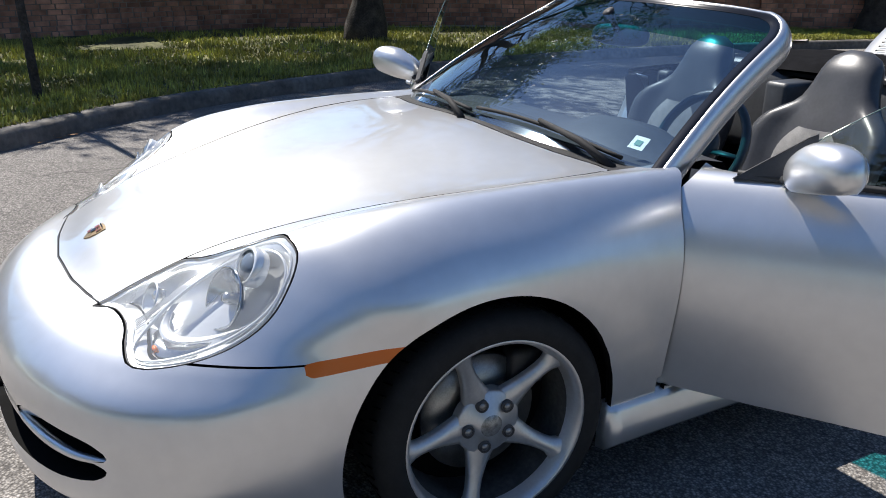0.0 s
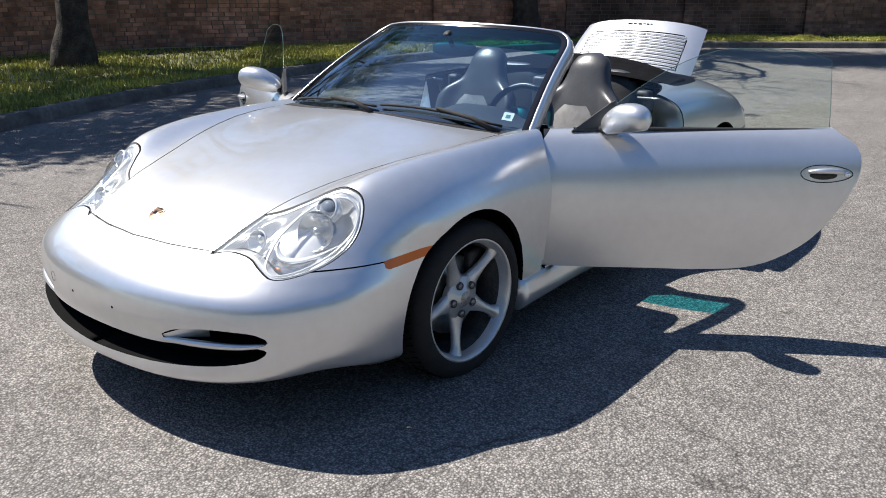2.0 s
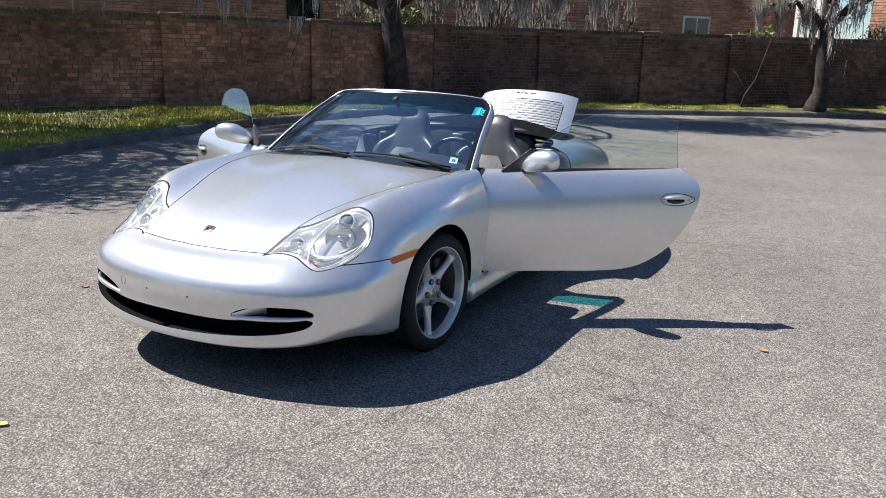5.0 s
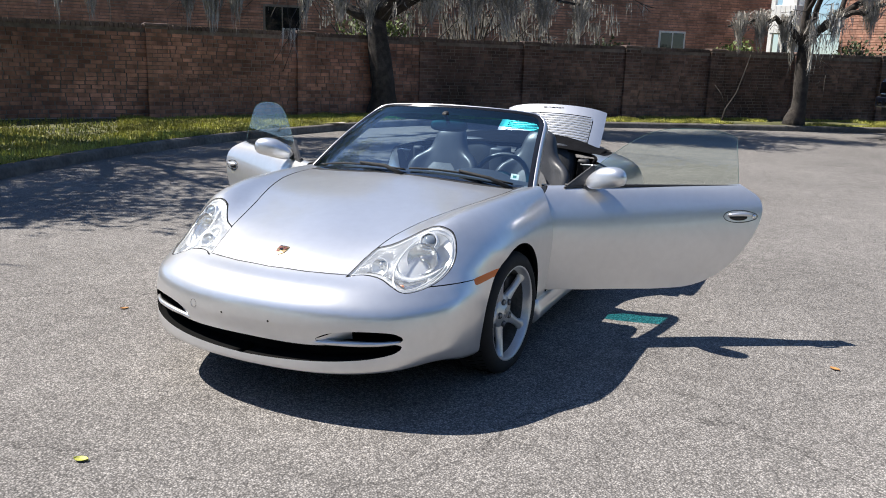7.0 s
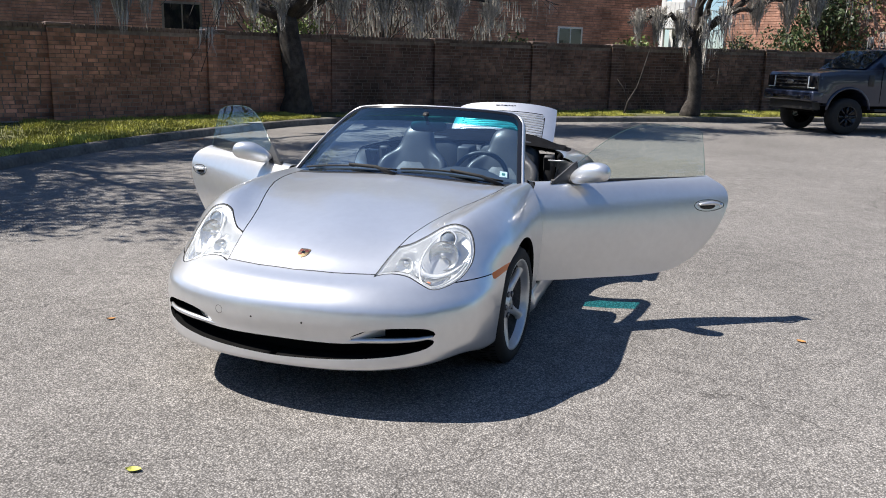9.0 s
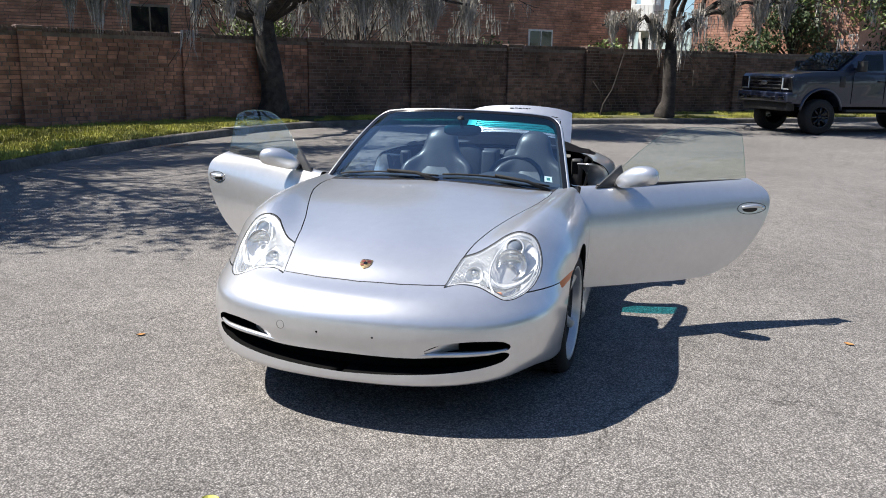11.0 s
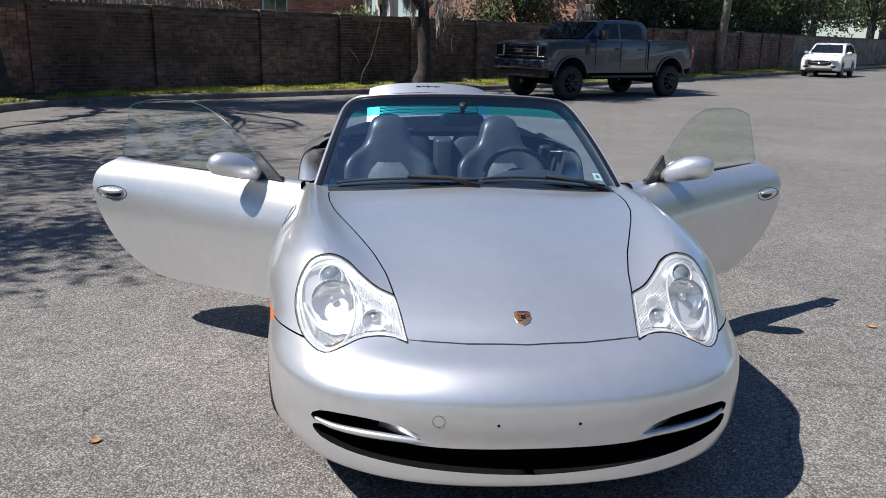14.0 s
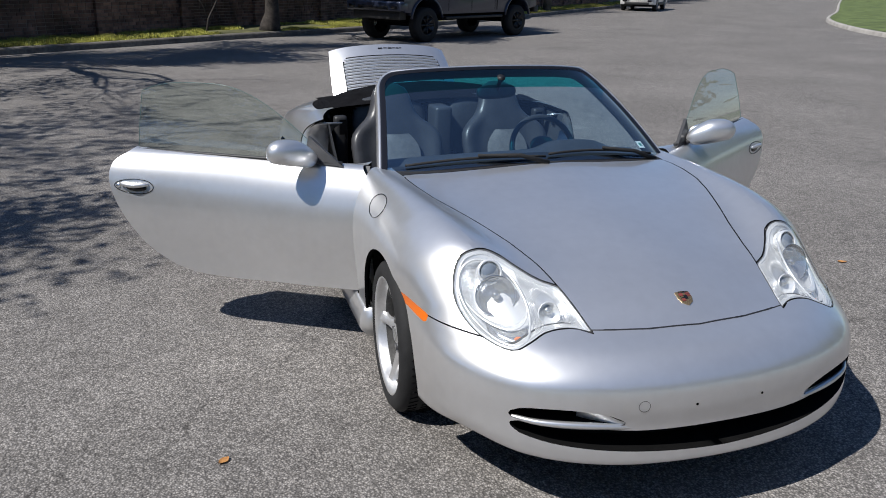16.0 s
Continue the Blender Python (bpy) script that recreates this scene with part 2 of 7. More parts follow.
    cr.inputs["Scale"].default_value = .42
    nt.links.new(mixv.outputs[0], cr.inputs["Vector"])
    mr = node("MapRange")
    mr.inputs["From Min"].default_value, mr.inputs["From Max"].default_value = .0, .0026
    mr.inputs["To Min"].default_value, mr.inputs["To Max"].default_value = .58, 1.0
    nt.links.new(cr.outputs["Distance"], mr.inputs["Value"])
    mu = nt.nodes.new("ShaderNodeMath")
    mu.operation = "MULTIPLY"
    nt.links.new(acc, mu.inputs[0]), nt.links.new(mr.outputs[0], mu.inputs[1])
    vm = nt.nodes.new("ShaderNodeVectorMath")
    vm.operation = "SCALE"
    nt.links.new(ramp.outputs[0], vm.inputs[0]), nt.links.new(mu.outputs[0], vm.inputs["Scale"])
    nt.links.new(vm.outputs[0], b.inputs["Base Color"])
    bp = node("Bump", Strength=.7, Distance=.006)
    bp.invert = True
    nt.links.new(vo.outputs["Distance"], bp.inputs["Height"])
    nt.links.new(bp.outputs["Normal"], b.inputs["Normal"])
    return m


ASPHALT = asphalt()
KERB = mat("kerb_concrete", (.13, .12, .108), .9, vary=(.35, 2.5), fine=(.5, 60), dist=.006)
PATH_CONCRETE = mat("path_concrete", (.36, .34, .31), .9, vary=(.2, 3), fine=(.4, 60), dist=.004)
SOIL = mat("verge_soil", (.085, .085, .032), .95, vary=(.45, 1.6), fine=(.8, 30), dist=.02)
GRASS = mat("grass_blades", (.30, .295, .056), .6, vary=(.45, 1.2), island=.4)
BRICK = mat("wall_brick", (.36, .182, .126), .9, vary=(.42, .8), random=.35, fine=(.6, 70), dist=.004)
BRICK_MANY = mat("wall_brick_field", (.36, .182, .126), .9, vary=(.42, .8), island=.38, fine=(.6, 70), dist=.004)
# darker, greyer brick for the stretch beyond the wall's bend
BRICK_DARK = mat("dark_brick_field", (.165, .096, .073), .92, vary=(.5, .7), island=.38, fine=(.6, 70), dist=.004)
MORTAR = mat("mortar", (.20, .165, .142), .95, vary=(.35, 1.5), fine=(.5, 80))
CAP = mat("wall_coping", (.14, .10, .085), .9, vary=(.4, 1.2), fine=(.6, 50), dist=.004)
HOUSE_BRICK = mat("house_brick", (.42, .218, .152), .9, vary=(.3, 1.0), island=.25)
PINK_BRICK = mat("pale_brick", (.40, .22, .16), .9, vary=(.2, 1.5), island=.2)
WHITE_PAINT = mat("white_paint", (.72, .72, .70), .6, vary=(.08, 2))
BEIGE_PAINT = mat("beige_paint", (.24, .20, .16), .7, vary=(.15, 2))
WINDOW_DARK = mat("window_pane", (.012, .014, .016), .06, spec=.45, coat=.3)
BARK = mat("bark", (.045, .038, .033), .95, vary=(.5, 6), fine=(1.0, 45), dist=.02)
TWIG = mat("twigs", (.05, .042, .036), .95, vary=(.3, 3))
MOSS = mat("hanging_moss", (.37, .345, .305), .9, vary=(.3, 2), island=.35)
LEAF = mat("leaves", (.038, .060, .018), .55, vary=(.4, .8), island=.5)
LEAF_LIGHT = mat("light_leaves", (.11, .15, .035), .55, vary=(.4, 1), island=.45)
TRUCK_GREY = mat("truck_grey_paint", (.026, .033, .060), .30, .35, coat=.7, vary=(.06, 1))
WHITE_CAR = mat("white_car_paint", (.80, .80, .79), .25, coat=.7, vary=(.02, 1))
POLE_WOOD = mat("pole_wood", (.20, .18, .15), .9, vary=(.3, 4))
RED_LENS = mat("red_lens", (.35, .01, .01), .15, coat=.8)
DRY_LEAF = mat("dry_leaf", (.42, .20, .06), .7, vary=(.3, 30))
YELLOW_LEAF = mat("yellow_leaf", (.42, .42, .08), .6, vary=(.3, 30))
BLUE_PAINT = mat("blue_paint", (.03, .09, .30), .4)
RED_PAINT = mat("red_paint", (.19, .045, .04), .5, coat=.2)
from mathutils.bvhtree import BVHTree

# ------------------------------------------------------------------ car body surface
# Character lines of one half of the body: centre, hood edge, crown, shoulder, side, bottom.
# x to the car's left, y to its tail, z up; the front axle stands over the origin.
NOSE = [
    [(0, -.960, .226), (.37, -.915, .228), (.58, -.800, .240), (.705, -.640, .252), (.785, -.48, .228), (.808, -.25, .205)],
    [(0, -1.035, .248), (.385, -.985, .250), (.62, -.866, .262), (.752, -.675, .274), (.812, -.49, .252), (.832, -.25, .23)],
    [(0, -1.040, .284), (.39, -.990, .288), (.636, -.871, .302), (.774, -.680, .312), (.823, -.50, .300), (.840, -.25, .29)],
    [(0, -1.025, .36), (.39, -.975, .365), (.64, -.865, .370), (.785, -.675, .370), (.832, -.50, .370), (.848, -.25, .37)],
    [(0, -1.035, .45), (.39, -.984, .450), (.645, -.860, .455), (.790, -.670, .450), (.835, -.50, .450), (.852, -.25, .44)],
]
BUMPER_TOP = [
    [(0, -1.024, .518), (.387, -.970, .518), (.638, -.847, .514), (.783, -.660, .514), (.832, -.50, .520), (.855, -.24, .50)],
    [(0, -.962, .586), (.381, -.902, .582), (.616, -.785, .573), (.752, -.633, .570), (.822, -.47, .570), (.858, -.22, .54)],
    [(0, -.845, .626), (.372, -.790, .626), (.605, -.680, .635), (.735, -.575, .620), (.815, -.44, .610), (.862, -.20, .565)],
]
HOOD = [
    [(0, -.745, .682), (.395, -.680, .678), (.610, -.580, .705), (.740, -.500, .675), (.820, -.40, .645), (.867, -.18, .585)],
    [(0, -.600, .735), (.420, -.560, .728), (.625, -.490, .768), (.748, -.430, .728), (.830, -.35, .675), (.871, -.16, .60)],
    [(0, -.400, .787), (.470, -.390, .775), (.655, -.370, .825), (.772, -.330, .775), (.848, -.27, .700), (.875, -.14, .61)],
    [(0, -.150, .835), (.540, -.150, .822), (.695, -.140, .862), (.795, -.130, .808), (.860, -.11, .715), (.878, -.08, .61)],
    [(0, .1, .872), (.595, .1, .848), (.722, .1, .872), (.803, .1, .813), (.864, .1, .715), (.876, .1, .56)],
]
CABIN = [
    [(0, .3, .897), (.635, .3, .862), (.738, .3, .875), (.808, .3, .812), (.862, .3, .690), (.852, .3, .305)],
    [(0, .5, .905), (.665, .52, .868), (.755, .55, .872), (.812, .55, .808), (.860, .55, .660), (.843, .55, .304)],
    [(0, .9, .92), (.66, .9, .885), (.768, .9, .878), (.826, .9, .80), (.866, .9, .64), (.840, .9, .31)],
    [(0, 1.3, .93), (.66, 1.3, .890), (.780, 1.3, .885), (.838, 1.3, .805), (.872, 1.3, .64), (.842, 1.3, .31)],
    [(0, 1.65, .94), (.66, 1.65, .895), (.782, 1.65, .892), (.852, 1.65, .82), (.885, 1.65, .65), (.850, 1.65, .32)],
]
TAIL = [
    [(0, 1.95, .95), (.60, 1.95, .930), (.765, 1.95, .905), (.862, 1.95, .835), (.900, 1.95, .68), (.880, 1.95, .45)],
    [(0, 2.25, .95), (.56, 2.25, .935), (.725, 2.27, .905), (.862, 2.30, .835), (.905, 2.30, .71), (.905, 2.30, .60)],
    [(0, 2.60, .915), (.52, 2.60, .90), (.690, 2.62, .865), (.840, 2.65, .790), (.890, 2.65, .68), (.895, 2.65, .50)],
    [(0, 2.95, .845), (.48, 2.93, .83), (.660, 2.92, .795), (.790, 2.90, .730), (.855, 2.87, .62), (.865, 2.85, .40)],
]
STERN = [
    [(0, 3.20, .74), (.46, 3.17, .73), (.62, 3.12, .70), (.74, 3.07, .65), (.80, 3.02, .56), (.81, 3.00, .38)],
    [(0, 3.36, .60), (.45, 3.33, .59), (.60, 3.27, .57), (.71, 3.18, .53), (.76, 3.10, .47), (.77, 3.05, .34)],
    [(0, 3.38, .42), (.45, 3.35, .42), (.60, 3.29, .40), (.70, 3.20, .38), (.74, 3.12, .34), (.75, 3.06, .30)],
    [(0, 3.30, .28), (.45, 3.27, .28), (.58, 3.22, .27), (.68, 3.14, .26), (.72, 3.07, .25), (.73, 3.03, .24)],
]


def spline(p, s, closed=False):
    """A smooth curve through the points p (n x k), s steps a span."""
    p = np.asarray(p, float)
    n = len(p)
    if closed:
        q = np.vstack([p[-1], p, p[0], p[1]])
    else:
        q = np.vstack([2 * p[0] - p[1], p, 2 * p[-1] - p[-2]])
    out = []
    for i in range(n if closed else n - 1):
        a, b, c, d = q[i:i + 4]
        w = [max(np.linalg.norm(g), 1e-6) ** .5 for g in (b - a, c - b, d - c)]
        m0 = w[1] * ((b - a) / w[0] - (c - a) / (w[0] + w[1]) + (c - b) / w[1])
        m1 = w[1] * ((c - b) / w[1] - (d - b) / (w[1] + w[2]) + (d - c) / w[2])
        for j in range(s):
            t = j / s
            out.append((2 * t**3 - 3 * t**2 + 1) * b + (t**3 - 2 * t**2 + t) * m0 + (-2 * t**3 + 3 * t**2) * c + (t**3 - t**2) * m1)
    if not closed:
        out.append(p[-1])
    return np.array(out)


def body_points(su=8, sv=8):
    """The half body as a grid of points, station by line."""
    net = np.array(NOSE + BUMPER_TOP + HOOD + CABIN + TAIL + STERN, float)
    lines = np.array([spline(net[:, j], su) for j in range(net.shape[1])])
    rows = []
    for i in range(lines.shape[1]):
        p = lines[:, i]
        ghost = p[1:3][::-1] * (-1, 1, 1)
        full = spline(np.vstack([ghost, p]), sv)
        rows.append(full[2 * sv:])
    g = np.array(rows)
    g[:, 0, 0] = 0
    return g


def body_half():
    g = body_points()
    bm = bmesh.new()
    vs = [[bm.verts.new(c) for c in row] for row in g]
    for i in range(len(vs) - 1):
        for j in range(len(vs[0]) - 1):
            bm.faces.new((vs[i][j], vs[i][j + 1], vs[i + 1][j + 1], vs[i + 1][j]))
    return bm


def outline(pts, s=8):
    return spline(pts, s, closed=True)


def inside(poly, p):
    """Signed distance of the points p (n x 2) to a closed outline, negative inside."""
    a, b = poly, np.roll(poly, -1, 0)
    d = b - a
    best = np.full(len(p), 1e9)
    odd = np.zeros(len(p), bool)
    for (ax, ay), (dx, dy) in zip(a, d):
        t = np.clip(((p[:, 0] - ax) * dx + (p[:, 1] - ay) * dy) / (dx * dx + dy * dy + 1e-12), 0, 1)
        best = np.minimum(best, np.hypot(p[:, 0] - ax - t * dx, p[:, 1] - ay - t * dy))
        if dy:
            odd ^= ((ay > p[:, 1]) != (ay + dy > p[:, 1])) & (p[:, 0] < ax + (p[:, 1] - ay) * dx / dy)
    return np.where(odd, -best, best)


def cut(bm, f):
    """Split the faces of bm along f = 0; f takes points (n x 3)."""
    bm.verts.ensure_lookup_table()
    val = f(np.array([v.co for v in bm.verts], float))
    val[np.abs(val) < 1e-7] = 1e-7
    val = dict(zip(bm.verts, val))
    fresh = set()
    for e in list(bm.edges):
        a, b = e.verts
        va, vb = val[a], val[b]
        if va * vb < 0:
            lo, hi, co, d = 0.0, 1.0, np.array(a.co), np.array(b.co - a.co)
            t = va / (va - vb)
            for _ in range(3):
                m = f((co + t * d)[None])[0]
                if m * va > 0:
                    lo, vlo = t, m
                else:
                    hi, vhi = t, m
                t = min(max((lo + hi) / 2 if abs(m) > .5 else t - m * (hi - lo) / max(abs(va) + abs(vb), 1e-9), lo), hi)
            _, v = bmesh.utils.edge_split(e, a, min(max(t, .001), .999))
            fresh.add(v)
    for face in list(bm.faces):
        vs = [v for v in face.verts if v in fresh]
        while len(vs) >= 2:
            a, b = vs.pop(0), vs.pop(0)
            try:
                bmesh.utils.face_split(face, a, b)
            except ValueError:
                pass


def take(bm, keep):
    """A copy of bm with only the faces whose index is in keep."""
    out = bm.copy()
    out.faces.ensure_lookup_table()
    keep = set(keep)
    bmesh.ops.delete(out, geom=[f for f in out.faces if f.index not in keep], context="FACES")
    return out


def mirrored(bm):
    out = bm.copy()
    for v in out.verts:
        v.co.x = -v.co.x
    bmesh.ops.reverse_faces(out, faces=out.faces[:])
    return out


def joined(*bms):
    """One bmesh from several, welded where they touch."""
    out = bmesh.new()
    for b in bms:
        me = bpy.data.meshes.new("tmp")
        b.to_mesh(me)
        out.from_mesh(me)
        bpy.data.meshes.remove(me)
    bmesh.ops.remove_doubles(out, verts=out.verts[:], dist=1e-4)
    return out


def lip(bm, depth=.014, centre=True):
    """Turn the open edges inwards, as pressed sheet is folded."""
    bm.normal_update()
    edges = [e for e in bm.edges if e.is_boundary and not (centre and all(abs(v.co.x) < 1e-5 for v in e.verts))]
    made = {}
    for e in edges:
        for v in e.verts:
            if v not in made:
                n = v.normal.copy()
                made[v] = (bm.verts.new(v.co), bm.verts.new(v.co - n * depth))
    for e in edges:
        a, b = e.verts
        if e.link_faces[0].loops[0].vert and e.link_loops[0].vert is b:
            a, b = b, a
        bm.faces.new((made[b][0], made[a][0], made[a][1], made[b][1])).material_index = 1
    return bm
# ------------------------------------------------------------------ ground, kerbs, verges
def ground_sheet():
    bm = bmesh.new()
    bmesh.ops.create_grid(bm, x_segments=8, y_segments=8, size=900)
    return tagged(part("ground", bm, ASPHALT, None, flat=True), "worn grey asphalt street with coarse stones and fine cracks", "road", kind="structure")


ground_sheet()
KERB_LINE = spline([(-1.2, -8), (-2.4, -4.4), (-4.2, -1.2), (-5.4, .35), (-6.3, 2.3), (-6.9, 4.2), (-7.22, 6.2), (-7.32, 8.2), (-7.18, 10.2), (-6.95, 12.0), (-6.35, 13.6), (-5.1, 14.9), (-2.35, 16.9), (.2, 18.75), (2.6, 20.3), (6.1, 22.9), (11.4, 27.4), (17.5, 33.4), (24, 39.8), (40, 56), (80, 96)], 6)
WALL_LINE = [(-9.0, -9.5), (-11.2, -2.4), (-12.5, 3.0), (-11.7, 7.2), (-10.3, 9.05), (-8.78, 12.0), (-7.07, 14.75), (-5.04, 16.6), (-2.87, 18.47), (-.93, 20.1), (1.1, 21.8), (3.34, 23.7), (9.5, 29.0), (18, 36.4), (24, 42.1), (42, 60)]


def offset(line, d):
    """The line moved sideways, to its left."""
    line = np.asarray(line, float)
    t = np.gradient(line, axis=0)
    t /= np.linalg.norm(t, axis=1)[:, None]
    return line + np.stack([-t[:, 1], t[:, 0]], 1) * d


def kerb(line, side, name, label):
    prof = [(0, -.02), (.012, .10), (.035, .135), (.15, .14), (.16, .05)]
    b = sheet(np.array([[(p[0], p[1], z) for p in offset(line, side * o)] for o, z in prof]))
    bmesh.ops.recalc_face_normals(b, faces=b.faces[:])
    return tagged(part(name, b, KERB, None), label, "kerb", kind="structure")


kerb(KERB_LINE, 1, "kerb_1", "weathered dark concrete kerb round the turning circle")
wl = spline(WALL_LINE, 12)
NV = 9


def verge_z(s, x, y):
    return .13 + .04 * s + .04 * noise.noise((x * .5, y * .5, 0)) * math.sin(math.pi * min(1, s * 1.3)) + .02 * noise.noise((x * 2, y * 2, 3))


ki = offset(KERB_LINE, .15)
rows = []
for p in ki:
    k = np.argmin(np.linalg.norm(wl - p, axis=1))
    q = wl[k]
    rows.append([(p[0] + (q[0] - p[0]) * s, p[1] + (q[1] - p[1]) * s, verge_z(s, *(p + (q - p) * s))) for s in np.linspace(0, 1, NV)])
b = sheet(rows)
bmesh.ops.recalc_face_normals(b, faces=b.faces[:])
VERGE = BVHTree.FromBMesh(b)
tagged(part("verge_1", b, SOIL, None), "patchy grass and bare soil between kerb and wall", "grass verge", kind="structure")
far = bmesh.new()
beyond = [(x - 60, y + 60) for x, y in WALL_LINE]
sheet([[(x, y, .2) for x, y in WALL_LINE], [(x, y, .2) for x, y in beyond]], bm=far)
bmesh.ops.recalc_face_normals(far, faces=far.faces[:])
tagged(part("garden_ground", far, SOIL, None, flat=True), "bare garden soil behind the wall", "soil", kind="structure")
KERB_R = spline([(16.5, 4), (17.6, 10), (19.8, 17.6), (22.4, 22.2), (25.2, 25.8), (31, 31.5), (43, 44), (82, 84)], 6)
kerb(KERB_R, -1, "kerb_2", "pale concrete kerb round the far corner lawn").data.materials[0] = PATH_CONCRETE
inner = offset(KERB_R, -.15)
b = sheet([[(p[0] + (30 * s), p[1] - 14 * s, .13 + .25 * s) for s in np.linspace(0, 1, 6)] for p in inner])
bmesh.ops.recalc_face_normals(b, faces=b.faces[:])
tagged(part("lawn", b, mat("lawn_grass", (.10, .135, .04), .9, vary=(.35, 1.5), fine=(.8, 40), dist=.03), None), "sunlit green lawn on the far corner", "lawn", kind="structure")
# pale path along the wall's foot, running out to the kerb
path_mid = spline([(-12.1, 3.4), (-11.35, 7.1), (-9.95, 9.0), (-8.8, 10.2), (-7.25, 11.25)], 8)
path_half = np.interp(np.arange(len(path_mid)), [0, 15, 24, 32], [.10, .14, .40, .50])


def on_verge(x, y):
    hit = VERGE.ray_cast(Vector((x, y, 3)), Vector((0, 0, -1)))[0]
    return (x, y, (hit.z if hit else .15) + .014)


b = sheet([[on_verge(*p) for p in row] for row in zip(*(path_mid + (offset(path_mid, 1) - path_mid) * (path_half * o)[:, None] for o in (-1, -.33, .33, 1)))])
bmesh.ops.recalc_face_normals(b, faces=b.faces[:])
tagged(part("footpath", b, PATH_CONCRETE, None), "narrow pale concrete path from the wall foot to the kerb", "path", kind="structure")


def grass():
    """Tufts of grass over the verge, thick in the open and thin under the trees."""
    rnd = random.Random(4)
    vs, fs = [], []
    fine = spline(WALL_LINE, 60)
    foot = np.array([fine[np.argmin(((fine - p)**2).sum(1))] for p in ki])
    for _ in range(130000):
        i = rnd.randrange(len(ki) - 1)
        if ki[i][1] > 45 or ki[i][1] < -5:
            continue
        u = rnd.random()
        p = ki[i] + (ki[i + 1] - ki[i]) * u
        s = rnd.random()**1.2 * .93
        q = p + (foot[i] + (foot[i + 1] - foot[i]) * u - p) * s
        if noise.noise((q[0] * .55, q[1] * .55, 7)) < -.12 + .3 * s - (.6 if q[1] < 12 else .1):
            continue
        hit = VERGE.ray_cast(Vector((q[0], q[1], 3)), Vector((0, 0, -1)))[0]
        if hit is None:
            continue
        h = rnd.uniform(.03, .09) * (1 + .7 * noise.noise((q[0] * 2, q[1] * 2, 1)))
        for _ in range(2):
            a = rnd.uniform(0, 6.28)
            dx, dy = math.cos(a), math.sin(a)
            w, le = .008 + .010 * rnd.random(), rnd.uniform(-.05, .05)
            n = len(vs)
            z = hit.z - .01
            ox, oy = rnd.uniform(-.03, .03), rnd.uniform(-.03, .03)
            x, y = q[0] + ox, q[1] + oy
            vs += [(x - dx * w, y - dy * w, z), (x + dx * w, y + dy * w, z), (x + le, y + le * dx, z + h)]
            fs.append((n, n + 1, n + 2))
    me = bpy.data.meshes.new("grass")
    me.from_pydata(vs, [], fs)
    me.materials.append(GRASS)
    return tagged(new("grass", me), "short yellow-green grass tufts on the verge", "grass", kind="stuff")


grass()


def fallen_leaf(x, y, size, turn, material, label):
    g = []
    for t in np.linspace(0, 1, 7):
        w = .32 * math.sin(math.pi * t) ** .8 if 0 < t < 1 else .01
        g.append([(t - .5, k * w, .06 + .10 * k * k + .12 * (t - .5)**2) for k in (-1, -.5, 0, .5, 1)])
    b = sheet(g)
    bmesh.ops.transform(b, matrix=Matrix.Translation((x, y, .0)) @ pose(0, 0, 0, 0, 0, turn) @ Matrix.Scale(size, 4), verts=b.verts[:])
    return tagged(part("fallen_leaf", b, material, None), label, "leaf", "fallen leaves")


def leaf_litter(x, y, seed):
    """A small drift of dry leaves and grass washed against the kerb."""
    rnd = random.Random(seed)
    vs, fs = [], []
    for _ in range(90):
        px, py, a = x + rnd.gauss(0, .10), y + rnd.gauss(0, .16), rnd.uniform(0, 6.28)
        ln, w, z = rnd.uniform(.02, .05), rnd.uniform(.004, .014), rnd.uniform(.004, .035)
        dx, dy, n = math.cos(a), math.sin(a), len(vs)
        vs += [(px - dx * ln, py - dy * ln, z), (px - dy * w, py + dx * w, z + .008), (px + dx * ln, py + dy * ln, z + rnd.uniform(0, .02)), (px + dy * w, py - dx * w, z + .006)]
        fs.append((n, n + 1, n + 2, n + 3))
    me = bpy.data.meshes.new("leaf_litter")
    me.from_pydata(vs, [], fs)
    me.materials.append(DRY_LEAF)
    return tagged(new("leaf_litter", me), "small drift of dry leaves in the gutter", "leaf litter", kind="stuff")


leaf_litter(-6.95, 8.4, 301)
leaf_litter(-4.75, -.75, 302)
fallen_leaf(-.23, -1.70, .062, 15, YELLOW_LEAF, "yellow-green fallen leaf lying on the asphalt")
fallen_leaf(2.33, .85, .055, -30, DRY_LEAF, "small dry orange leaf lying on the asphalt")
fallen_leaf(-1.52, -.26, .05, 40, DRY_LEAF, "small dry orange leaf lying on the asphalt")
# ------------------------------------------------------------------ brick wall
WALL_TOP, WALL_FOOT = 1.93, .10


def wall_frame(a, b):
    a, b = Vector((*a, 0)), Vector((*b, 0))
    d = (b - a).normalized()
    return a, d, Vector((d.y, -d.x, 0)), (b - a).length


def brick_courses(pts, z0, z1, L=.205, H=.068, J=.012, seed=1):
    """Place every brick of a running-bond wall: yields centre, direction and length."""
    rnd = random.Random(seed)
    for a, b in zip(pts, pts[1:]):
        o, d, n, ln = wall_frame(a, b)
        rows = int((z1 - z0) / (H + J))
        for r in range(rows):
            x = -(L + J) / 2 * (r % 2) - rnd.uniform(0, .06)
            while x < ln:
                w = L if rnd.random() > .12 else L * .48
                x0, x1 = max(x, 0) + J / 2, min(x + w, ln) - J / 2
                if x1 - x0 > .04:
                    yield o + d * ((x0 + x1) / 2) + Vector((0, 0, z0 + r * (H + J) + H / 2)), d, n, x1 - x0, rnd.uniform(-.003, .004)
                x += w + J


